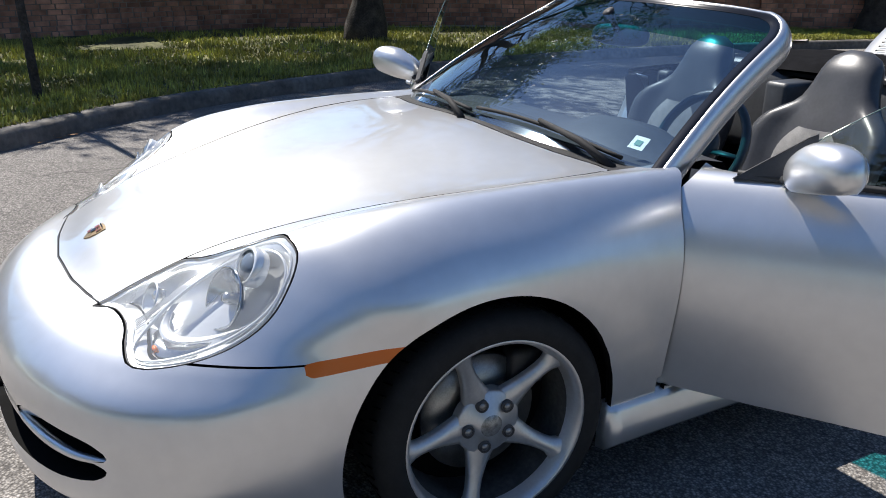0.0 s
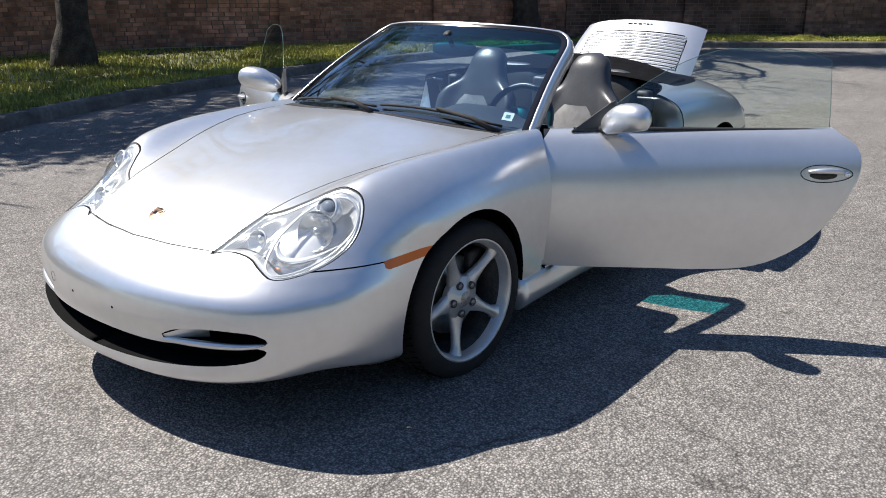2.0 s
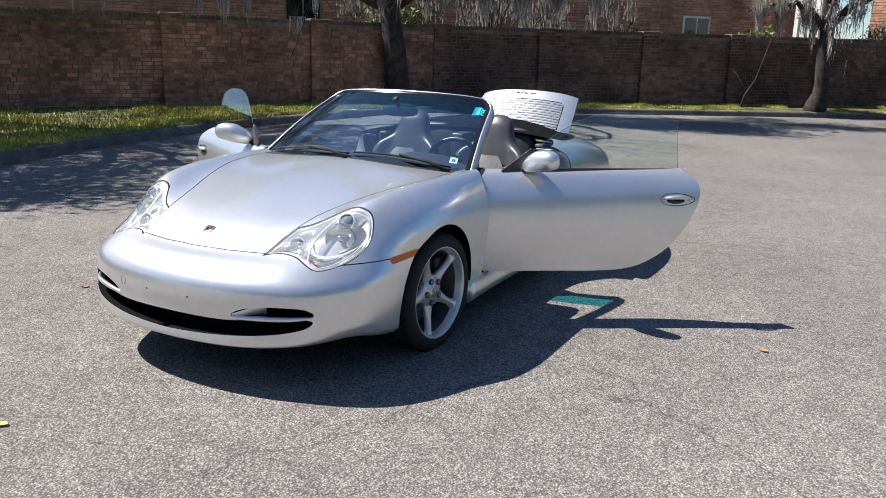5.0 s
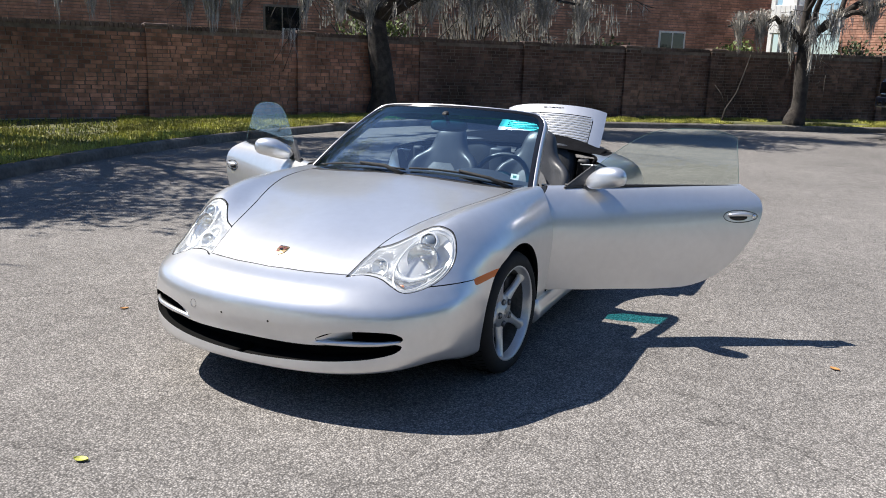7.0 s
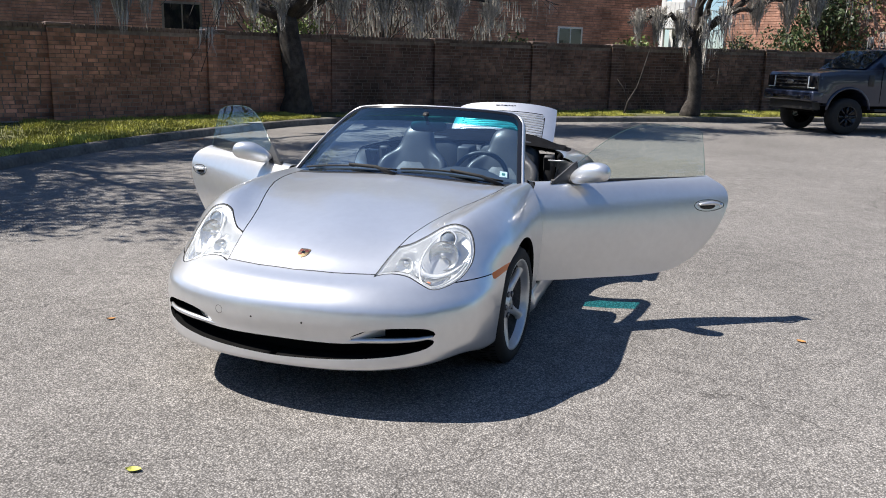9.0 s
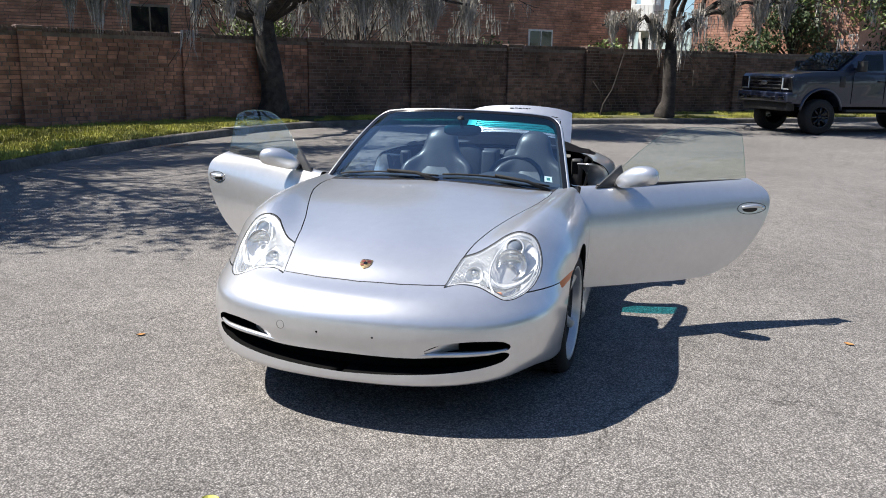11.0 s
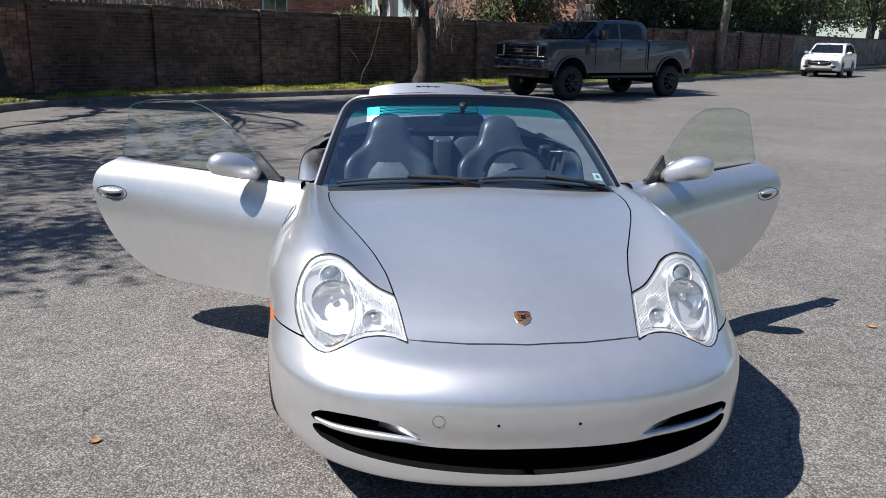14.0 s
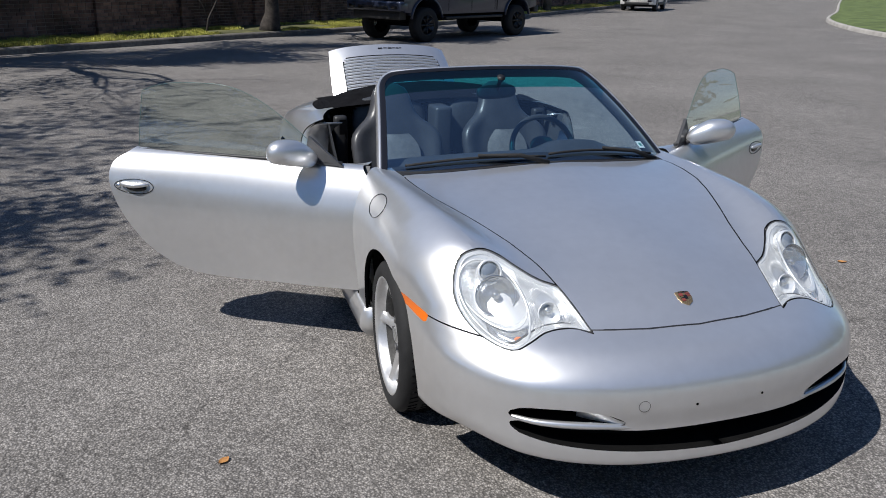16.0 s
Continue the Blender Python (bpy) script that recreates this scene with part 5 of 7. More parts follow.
# headlights
lamp0 = take(half, region["lamp"])
for sgn in (1, -1):
    lens = lamp0 if sgn > 0 else mirrored(lamp0)
    bucket = lens.copy()
    bucket.normal_update()
    bmesh.ops.smooth_vert(bucket, verts=bucket.verts[:], factor=.3, use_axis_x=True, use_axis_y=True, use_axis_z=True)
    co_ = np.array([(abs(v.co.x), v.co.z) for v in bucket.verts])
    for v, k in zip(bucket.verts, np.clip(-inside(LAMP_LINE, co_) / .04, 0, 1)):
        v.co -= v.normal * (.005 + .046 * k * k * (3 - 2 * k))
    light = part("headlight", bucket, REFLECTOR, car, "clear headlight unit with silver reflector")
    lens_ob = part("lens", lens.copy(), LENS, light, "clear plastic lens")
    lens_ob.visible_shadow = False
    edge = []
    for x, z in LAMP_LINE:
        p, n = on_front(x, z)
        edge.append(Vector((sgn * p.x, p.y, p.z)) - Vector((sgn * n.x, n.y, n.z)) * .002)
    part("lens_seal", tube(edge, .0019, 6, closed=True), BLACK_PLASTIC, light, "dark rubber seal")
    inner = []
    c0 = np.array([.60, .69])
    for x, z in LAMP_LINE:
        x, z = c0 + (np.array([x, z]) - c0) * .94
        p, n = on_front(x, z)
        inner.append(Vector((sgn * p.x, p.y, p.z)) - Vector((sgn * n.x, n.y, n.z)) * .008)
    part("trim_ring", tube(inner, .0030, 6, closed=True), REFLECTOR, light)
    def at(x, z, deep, tilt=1.2):
        p, n = on_front(x, z)
        nn = (Vector((sgn * n.x, n.y, n.z)) + Vector((0, -tilt, 0))).normalized()
        return Matrix.Translation(Vector((sgn * p.x, p.y, p.z)) - Vector((sgn * n.x, n.y, n.z)) * deep) @ nn.to_track_quat("Z", "Y").to_matrix().to_4x4()

    def sunk(x, z, deep):
        p, n = on_front(x, z)
        return Vector((sgn * p.x, p.y, p.z)) - Vector((sgn * n.x, n.y, n.z)) * deep

    def oval(cx, cz, a, b, deep, r, sides=6):
        return tube([sunk(cx + a * math.cos(t), cz + b * math.sin(t), deep) for t in np.linspace(0, 2 * math.pi, 41)[:-1]], r, sides, closed=True)

    part("main_bezel", oval(.630, .688, .094, .098, .009, .0042), REFLECTOR, light, "bright oval bezel")
    bowl = part("main_bowl", lathe([(0, .066), (.003, .069), (-.002, .070), (-.004, .063), (-.016, .054), (-.028, .034), (-.032, 0.0)], 32, "Z", m=at(.622, .702, .024)), BOWL, light, "polished high-beam bowl")
    part("bulb_cap", lathe([(.004, 0), (.002, .011), (-.006, .014), (-.03, .014)], 18, "Z", m=at(.620, .704, .026)), BOWL, bowl)
    # bright crescent below the bowl, the amber indicator under it
    rows_ = []
    for u in np.linspace(-1, 1, 17):
        x = .628 + .088 * u
        top = .704 - .066 * math.sqrt(max(0, 1 - (u * .93)**2)) - .004
        low_ = .688 - .062 * math.sqrt(max(0, 1 - u * u)) - .004
        rows_.append([sunk(x, top + (min(low_, top - .006) - top) * k, .020 - .008 * k) for k in (0, .33, .66, 1)])
    part("crescent", sheet(rows_, double=.003), CRESCENT, light, "white reflector crescent")
    part("indicator", sheet([[sunk(.560 + .030 * i, .622 - .028 * k + .006 * abs(i - 2.2), .026 + .006 * k) for k in (0, .5, 1)] for i in range(5)], double=.003), BOWL, light, "grey indicator chamber")
    part("indicator_bulb", blob(.013, .006, .007, m=Matrix.Translation(sunk(.600, .613, .028)), u=14, v=8), AMBER, light, "amber indicator bulb")
    pr = part("projector", lathe([(.002, .035), (.006, .038), (.002, .043), (-.006, .044), (-.03, .042)], 32, "Z", m=at(.617, .755, .006, 1.0)), CRESCENT, light, "bright projector ring")
    part("projector_lens", lathe([(.014, 0), (.012, .012), (.008, .022), (.002, .032), (-.008, .034)], 32, "Z", m=at(.617, .755, .008, 1.0)), PROJECTOR_GLASS, pr, "dark glass projector lens")
    small = part("small_bowl", lathe([(0, .036), (.003, .038), (-.002, .040), (-.004, .034), (-.016, .026), (-.022, 0.0)], 28, "Z", m=at(.476, .661, .007)), CRESCENT, light, "bright small lamp bowl")
    part("bulb_glass", lathe([(.012, 0), (.009, .011), (.0, .016), (-.012, .017)], 20, "Z", m=at(.474, .670, .012)), BOWL, small, "round clear bulb")
    # fine upright ribs between the lamps and along the lower edge
    for k in range(30):
        x = .390 + .0052 * k
        span = sorted(z for (xa, za), (xb, zb) in zip(LAMP_LINE, np.roll(LAMP_LINE, -1, 0)) if (xa - x) * (xb - x) <= 0 and xa != xb for z in (za + (zb - za) * (x - xa) / (xb - xa),))
        if len(span) < 2:
            continue
        z0, z1 = span[0] + .008, span[-1] - .007
        cuts = [(z0, z1)]
        if abs(x - .476) < .038:
            h = math.sqrt(.038**2 - (x - .476)**2) + .003
            cuts = [(z0, .661 - h), (.661 + h, z1)]
        for c0, c1 in cuts:
            if x > .528:
                c1 = min(c1, .688 - .10 * math.sqrt(max(0, 1 - ((x - .630) / .098)**2)) - .004) if abs(x - .630) < .098 else c1
            if c1 - c0 > .008:
                part("rib", tube([sunk(x, z, .0065) for z in np.linspace(c0, c1, 3)], .0013, 4), REFLECTOR, light)

# fuel flap ring on the right fender
ring = []
for t in np.linspace(0, 2 * math.pi, 29)[:-1]:
    p, n = on_side(.235 + .088 * math.cos(t), .795 + .042 * math.sin(t))
    ring.append((-p.x, p.y, p.z))
part("fuel_flap_gap", tube(ring, .0026, 5, closed=True), GLOSS_BLACK, sides["front_fender", -1], "thin round gap of the fuel flap")

# sills
for sgn in (1, -1):
    prof = [(.80, .165), (.835, .175), (.862, .205), (.862, .250), (.848, .285), (.842, .303), (.80, .306)]
    rows = []
    for y in (.325, .36, .45, .8, 1.3, 1.7, 1.9, 1.955):
        k = .012 * max(0, 1 - abs(y - .36) / .3) + .012 * max(0, (y - 1.5) / .45)
        rows.append([(sgn * (x + k), y, z) for x, z in prof])
    b = sheet(rows)
    for r in (0, -1):
        bm_ends = [v for v in b.verts if abs(v.co.y - rows[r][0][1]) < 1e-6]
        bmesh.ops.contextual_create(b, geom=bm_ends)
    bmesh.ops.recalc_face_normals(b, faces=b.faces[:])
    part("sill", b, SILVER, car, "silver sill panel")
    part("sill_step", box(min(sgn * .60, sgn * .80), .50, .19, max(sgn * .60, sgn * .80), 1.95, .318, .012), BLACK_PLASTIC, car, "black door sill step")
    part("door_jamb", box(min(sgn * .60, sgn * .795), .49, .2, max(sgn * .60, sgn * .795), .53, .83, .01), BLACK_PLASTIC, car, "dark front door jamb")

for sgn in (1, -1):
    jamb = []
    for y, z in spline([(1.42, .325), (1.53, .367), (1.65, .46), (1.755, .63), (1.80, .77), (1.785, .84), (1.74, .878)], 3):
        p = on_side(y + .006, z)[0]
        px = p.x if p else .78
        jamb.append([(sgn * (px - .006), y + .006, z), (sgn * (px - .05), y, z), (sgn * (px - .16), y - .02, z)])
    part("rear_door_jamb", sheet(jamb, double=.006), SILVER, car, "silver rear door jamb")

# doors, built shut and swung open about their hinges
DOOR_OPEN = {1: -56.0, -1: 58.4}
door0 = take(half, region["door"])
for sgn in (1, -1):
    sk = door0.copy() if sgn > 0 else mirrored(door0)
    hinge = Matrix.Translation((sgn * .79, .56, 0))
    door = part("door", lip(sk, .03, centre=False), SILVER, car, "open silver door")
    door.matrix_basis = hinge @ pose(0, 0, 0, 0, 0, DOOR_OPEN[sgn]) @ hinge.inverted()
    card = []
    for y in np.linspace(.56, 1.74, 14):
        col = []
        lo = .315 if y < 1.3 else .315 + (y - 1.3)**2 * 1.3
        for z in np.linspace(.872, lo, 10):
            p, n = on_side(y, min(z, .86))
            arm = .035 * math.exp(-((z - .66) / .05)**2)
            col.append((sgn * ((p.x if p else .8) - .055 - arm), y, z))
        card.append(col)
    b = sheet(card)
    bmesh.ops.recalc_face_normals(b, faces=b.faces[:])
    part("door_card", b, VINYL, door, "dark vinyl inner door panel")
    part("belt_seal", tube([(sgn * (.757 + .012 * min(1, (y - .62) * 3)), y, .884 + .004 * (y - .6)) for y in np.linspace(.68, 1.70, 12)], .011, 6, flat=.8), BLACK_PLASTIC, door, "black rubber belt seal")
    gl = []
    for y in np.linspace(.78, 1.70, 24):
        s_ = (y - .78) / .92
        top = .93 + .27 * min(1, math.sin(min(s_ / .62, 1) * math.pi / 2)) - .045 * max(0, (s_ - .72) / .28)**2.5
        gl.append([(sgn * (.762 - .09 * (max(0, z - .87) / .33)**1.3 if z > .87 else .762), y, z) for z in np.linspace(.86, top, 8)])
    gb = sheet(gl)
    if sgn > 0:
        bmesh.ops.reverse_faces(gb, faces=gb.faces[:])
    pane = part("door_glass", gb, SIDE_GLASS, door, "greenish raised side window")
    pane.visible_shadow = False
    part("glass_edge", tube([c[-1] for c in gl] + [gl[-1][k] for k in range(6, -1, -1)], .0014, 5), GLASS_EDGE, door, "polished glass edge")
    tri = bmesh.new()
    q = [(sgn * .775, .67, .872), (sgn * .772, .86, .880), (sgn * .742, .845, .995), (sgn * .748, .825, .985)]
    a = [tri.verts.new(c) for c in q]
    b2 = [tri.verts.new((x - sgn * .016, y, z)) for x, y, z in q]
    tri.faces.new(a), tri.faces.new(b2[::-1])
    for k in range(4):
        tri.faces.new((a[k], b2[k], b2[(k + 1) % 4], a[(k + 1) % 4]))
    bmesh.ops.recalc_face_normals(tri, faces=tri.faces[:])
    part("mirror_sail", tri, SAIL_GREY, door, "black triangular mirror mount", flat=True)
    M = Matrix.Translation((sgn * .870, .868, .935)) @ pose(0, 0, 0, 0, sgn * -12, sgn * 35)
    shell = blob(.128, .062, .066, u=28, v=18, power=2.4)
    for v in shell.verts:
        k = v.co.x * sgn / .128
        taper = 1 - .34 * max(0, -k)**1.3
        v.co.z = v.co.z * taper - .012 * max(0, -k)
        v.co.y *= taper
        v.co.z = max(v.co.z, -.047)
        v.co.y = max(v.co.y, -.07) if v.co.y < 0 else min(v.co.y, .040)
    bmesh.ops.transform(shell, matrix=M, verts=shell.verts[:])
    mir = part("door_mirror", shell, SILVER, door, "rounded silver mirror housing")
    part("mirror_foot", tube([(sgn * .765, .80, .885), (sgn * .80, .83, .893), (sgn * .835, .85, .905)], [.030, .026, .034], 10, flat=.5), BLACK_PLASTIC, door, "black mirror foot")
    gm = blob(.108, .004, .05, u=24, v=10, power=2.6)
    bmesh.ops.transform(gm, matrix=M @ Matrix.Translation((0, .041, 0)), verts=gm.verts[:])
    part("mirror_glass", gm, CHROME, door, "mirror glass")
    p, n = on_side(1.67, .735)
    R = Vector((sgn * n.x, n.y, n.z)).to_track_quat("Z", "Y").to_matrix().to_4x4()
    along = Vector((0, 1, 0))
    zz = Vector((sgn * n.x, n.y, n.z)).normalized()
    xx = (along - zz * along.dot(zz)).normalized()
    yy = zz.cross(xx)
    R = Matrix((xx, yy, zz)).transposed().to_4x4()
    M = Matrix.Translation((sgn * p.x, p.y, p.z)) @ R
    pts = [M @ Vector((.098 * math.cos(t), .034 * math.sin(t) * (1 - .15 * math.cos(t)), .001)) for t in np.linspace(0, 2 * math.pi, 33)[:-1]]
    part("handle_surround", tube(pts, .0020, 6, closed=True), GLOSS_BLACK, door, "dark gap round the handle")
    dish = blob(.062, .02, .012, m=M @ Matrix.Translation((-.012, -.006 * sgn, -.006)), u=24, v=10)
    part("handle_recess", dish, GLOSS_BLACK, door, "dark handle recess")
    grip = tube([M @ Vector((x, .009 * sgn + .004 * math.cos(x * 30), .004 + .018 * (max(0, 1 - (x / .072)**2)))) for x in np.linspace(-.072, .062, 12)], [.006 + .006 * (1 - (x / .08)**2) for x in np.linspace(-.072, .062, 12)], 8)
    part("handle", grip, SILVER, door, "silver pull handle")
    part("lock", lathe([(.004, 0), (.004, .011), (.0, .013)], 18, "Z", m=M @ Matrix.Translation((.078, 0, 0))), CHROME, door)

# windshield
def shield_point(s, t):
    """s: -1 to 1 across, t: 0 at the cowl to 1 at the header."""
    a = abs(s)
    base = Vector((s * .712, .385 + .135 * a**2.2, .902 - .050 * a**2))
    top = Vector((s * (.578 - .008 * a**6), 1.015 + .100 * a**2.4, 1.249 - .026 * a**2 - .016 * a**8))
    p = base.lerp(top, t)
    p += Vector((0, -.55, .83)) * (.022 * math.sin(t * math.pi))
    return p


S_ = np.linspace(-1, 1, 33)
ws = part("windshield", sheet([[shield_point(s, t) for s in S_] for t in np.linspace(.0, .75, 14)]), WINDSHIELD, car, "clear laminated windshield")
ws.visible_shadow = False
band = part("shade_band", sheet([[shield_point(s, t) for s in S_] for t in np.linspace(.75, .99, 6)]), SHADE_BAND, car, "blue-green shade band along the glass top")
bow = [(1 - (1 - k)**2 * .13, 1 - k * k * .16) for k in np.linspace(0, 1, 9)]
rim = [shield_point(-1, t) for t in np.linspace(-.03, .82, 14)] + [shield_point(-s, t) for s, t in bow[::-1]] + [shield_point(s, 1) for s in np.linspace(-.85, .85, 23)] + [shield_point(s, t) for s, t in bow] + [shield_point(1, t) for t in np.linspace(.82, -.03, 14)]
frame_rows, trim_rows, seal_rows = [], [], []
for i, p in enumerate(rim):
    dv = (rim[min(i + 1, len(rim) - 1)] - rim[max(i - 1, 0)]).normalized()
    nv = Vector((.35 * p.x / .6, -.5, .82)).normalized()
    ov = dv.cross(nv).normalized()
    if ov.dot(p - Vector((0, .75, 1.06))) < 0:
        ov = -ov
    w = 1.0 if abs(p.x) > .5 else .75
    frame_rows.append([p + ov * (a * w) + nv * c for a, c in ((.013, .004), (.016, .008), (.024, .007), (.034, -.003), (.044, -.024), (.049, -.052), (.046, -.068))])
    seal_rows.append([p + ov * (a * w) + nv * c for a, c in ((-.013, .0025), (-.006, .004), (.004, .007), (.013, .007), (.015, .001))])
    trim_rows.append([p + ov * (a * w) + nv * c for a, c in ((.046, -.067), (.024, -.072), (-.004, -.046), (-.010, -.012), (-.002, -.004))])
b_ = sheet(frame_rows)
bmesh.ops.recalc_face_normals(b_, faces=b_.faces[:])
frame_ob = part("windshield_frame", b_, SILVER, car, "silver windshield frame")
b_ = sheet(seal_rows)
bmesh.ops.recalc_face_normals(b_, faces=b_.faces[:])
part("windshield_seal", b_, GLOSS_BLACK, car, "black windshield seal")
b_ = sheet(trim_rows)
bmesh.ops.recalc_face_normals(b_, faces=b_.faces[:])
part("frame_trim", b_, BLACK_PLASTIC, frame_ob, "black inner pillar trim")
part("frit_border", sheet([[shield_point(s, t) + Vector((0, .006, -.003)) for s in S_] for t in (-.02, .035)]), GLOSS_BLACK, ws, "black border at the glass foot")
for x0, y0, x1, y1 in ((.60, .01, .03, .075), (.01, .02, -.60, .055)):
    n = 14
    blade = [shield_point((x0 + (x1 - x0) * k / n) / .68, .03 + y1 * math.sin(k / n * 2.6) * .5) + Vector((0, -.010, .010)) for k in range(n + 1)]
    wip = part("wiper", tube(blade, .006, 6), RUBBER, car, "black windshield wiper")
    arm = [shield_point(x0 / .68, -.03) + Vector((0, -.01, .012)), shield_point((x0 * .8 + x1 * .2) / .68, .02) + Vector((0, -.015, .028)), shield_point((x0 + x1) / 2 / .68, .03 + y1 * .48) + Vector((0, -.012, .022))]
    part("wiper_arm", tube(arm, [.013, .010, .007], 6), RUBBER, wip)
st = sheet([[shield_point(s, t) + Vector((0, .004, -.003)) for s in (.845, .905)] for t in (.10, .165)])
part("inspection_sticker", st, PAPER, ws, "small white inspection sticker")
st = sheet([[shield_point(s, t) + Vector((0, .003, -.002)) for s in (.862, .888)] for t in (.118, .145)])
part("sticker_print", st, TEAL_INK, ws)
m = Matrix.Translation((.0, .985, 1.135)) @ pose(0, 0, 0, -12, 0, 12)
rv = part("rear_view_mirror", blob(.118, .022, .036, m=m, power=3.2, u=24, v=12), BLACK_PLASTIC, car, "black inside mirror")
part("mirror_stem", tube([(0, .97, 1.15), (0, .945, 1.19), (0, .925, 1.215)], [.012, .01, .022], 8), BLACK_PLASTIC, rv)
# ------------------------------------------------------------------ cabin, wheels, engine lid
def seat_part(x0):
    seat = new("seat")
    seat.parent = car
    seat.location = (x0, 0, 0)
    seat["label"] = "grey leather bucket seat with built-in headrest"

    def width(h):
        return float(np.interp(h, [0, .12, .30, .45, .53, .58, .63, .68, .72, .78, .88, .94, .98, 1.0], [.20, .235, .262, .268, .262, .245, .212, .172, .150, .132, .116, .102, .078, .04]))
    lean = radians(20)
    rows_f, rows_b = [], []
    for h in np.linspace(0, 1, 26):
        w = width(h)
        rf, rb = [], []
        for k in np.linspace(-1, 1, 21):
            a = abs(k)
            bolster = .085 * max(0, (a - .55) / .45)**1.2 * float(np.interp(h, [0, .25, .5, .60, .70, 1], [.8, 1.0, 1.05, .85, .15, .0]))
            thick = .055 * max(0, 1 - a**4) ** .5 * float(np.interp(h, [0, .9, 1], [1, .85, .25]))
            crown = .015 * math.cos(k * 1.5)
            u = h * .66
            yf = -thick - bolster - crown
            yb = thick + .01 - bolster * .4
            cy, cz = 1.585 + math.sin(lean) * u, .46 + math.cos(lean) * u
            rf.append((k * w, cy + yf * math.cos(lean), cz - yf * math.sin(lean) * .4))
            rb.append((k * w, cy + yb * math.cos(lean), cz - yb * math.sin(lean) * .4))
        rows_f.append(rf + rb[::-1] + rf[:1])
    b = sheet(rows_f)
    bmesh.ops.remove_doubles(b, verts=b.verts[:], dist=.002)
    bmesh.ops.holes_fill(b, edges=[e for e in b.edges if e.is_boundary])
    bmesh.ops.recalc_face_normals(b, faces=b.faces[:])
    back = part("backrest", b, LEATHER, seat)
    ins = []
    for h in np.linspace(.10, .54, 12):
        row = []
        for k in np.linspace(-1, 1, 9):
            u = h * .66
            w = .13 * (1 - max(0, (h - .36) / .2)**2 * .6)
            row.append((k * w, 1.585 + math.sin(lean) * u - (.080 + .014 * (1 - k * k)), .46 + math.cos(lean) * u + .02))
        ins.append(row)
    b = sheet(ins)
    bmesh.ops.recalc_face_normals(b, faces=b.faces[:])
    bmesh.ops.reverse_faces(b, faces=b.faces[:])
    part("back_insert", b, LEATHER_LIGHT, seat, "light grey perforated leather insert")
    cush = blob(.235, .27, .075, m=Matrix.Translation((0, 1.33, .46)) @ pose(0, 0, 0, 6, 0, 0), power=3.2, u=28, v=14)
    for v in cush.verts:
        if v.co.z > .46:
            v.co.z += .045 * max(0, (abs(v.co.x) - .13) / .1)
    part("cushion", cush, LEATHER, seat)
    part("cushion_insert", blob(.125, .22, .03, m=Matrix.Translation((0, 1.32, .527)) @ pose(0, 0, 0, 6, 0, 0), power=3), LEATHER_LIGHT, seat, "light grey perforated leather insert")
    part("seat_base", box(-.20, 1.12, .19, .20, 1.58, .42, .03), BLACK_PLASTIC, seat)
    part("headrest_stamp", blob(.022, .004, .028, m=Matrix.Translation((0, 1.605 + math.sin(lean) * .52, .47 + math.cos(lean) * .55)) @ pose(0, 0, 0, -18, 0, 0), u=10, v=8), VINYL, seat, "faint stamped shield")
    return seat


seat_part(.335)
seat_part(-.345)
# rear bench backs and shelf
for x in (-.30, .30):
    part("rear_seat_back", blob(.235, .06, .19, m=Matrix.Translation((x, 1.99, .79)) @ pose(0, 0, 0, -10, 0, 0), power=4, u=24, v=14), VINYL, car, "black rear seat back")
part("rear_tunnel", box(-.055, 1.80, .3, .055, 1.98, .93, .02), VINYL, car)
for sgn in (1, -1):
    g = [[(sgn * (.735 - .10 * k), y, .875 - .5 * k) for k in np.linspace(0, 1, 6)] for y in np.linspace(1.66, 2.02, 7)]
    part("side_panel", sheet(g), VINYL, car, "black rear side panel")
    part("belt_guide", box(min(sgn * .60, sgn * .68), 1.80, .60, max(sgn * .60, sgn * .68), 1.86, .90, .02), BLACK_PLASTIC, car, "black seat belt tower")
    part("belt_strap", sheet([[(sgn * (.63 + w), 1.79 + .02 * math.sin(k * 3), .88 - .5 * k) for w in (-.022, .022)] for k in np.linspace(0, 1, 8)]), CANVAS, car, "black seat belt")
# folded fabric heap behind the seats
heap = []
for x in np.linspace(-.66, .66, 40):
    a = abs(x) / .66
    row = []
    for t in np.linspace(0, 1, 16):
        y = 1.96 + t * .62 - .05 * a * a
        z = .962 + .072 * math.sin(math.pi * min(1, t * 1.1)) * (1 - a**4) + .012 * math.sin(t * 14 + x * 2) * (1 - a) - .03 * a * a - .03 * t
        row.append((x, y, z))
    heap.append(row)
b = sheet(heap)
bmesh.ops.recalc_face_normals(b, faces=b.faces[:])
part("folded_top", b, CANVAS, car, "folded black fabric roof behind the seats")
for sgn in (1, -1):
    part("top_linkage", blob(.022, .20, .034, m=Matrix.Translation((sgn * .69, 2.06, .895)) @ pose(0, 0, 0, 6, sgn * 25, sgn * 6), u=24, v=12, power=2.4), CANVAS, car, "black folded roof side rail")
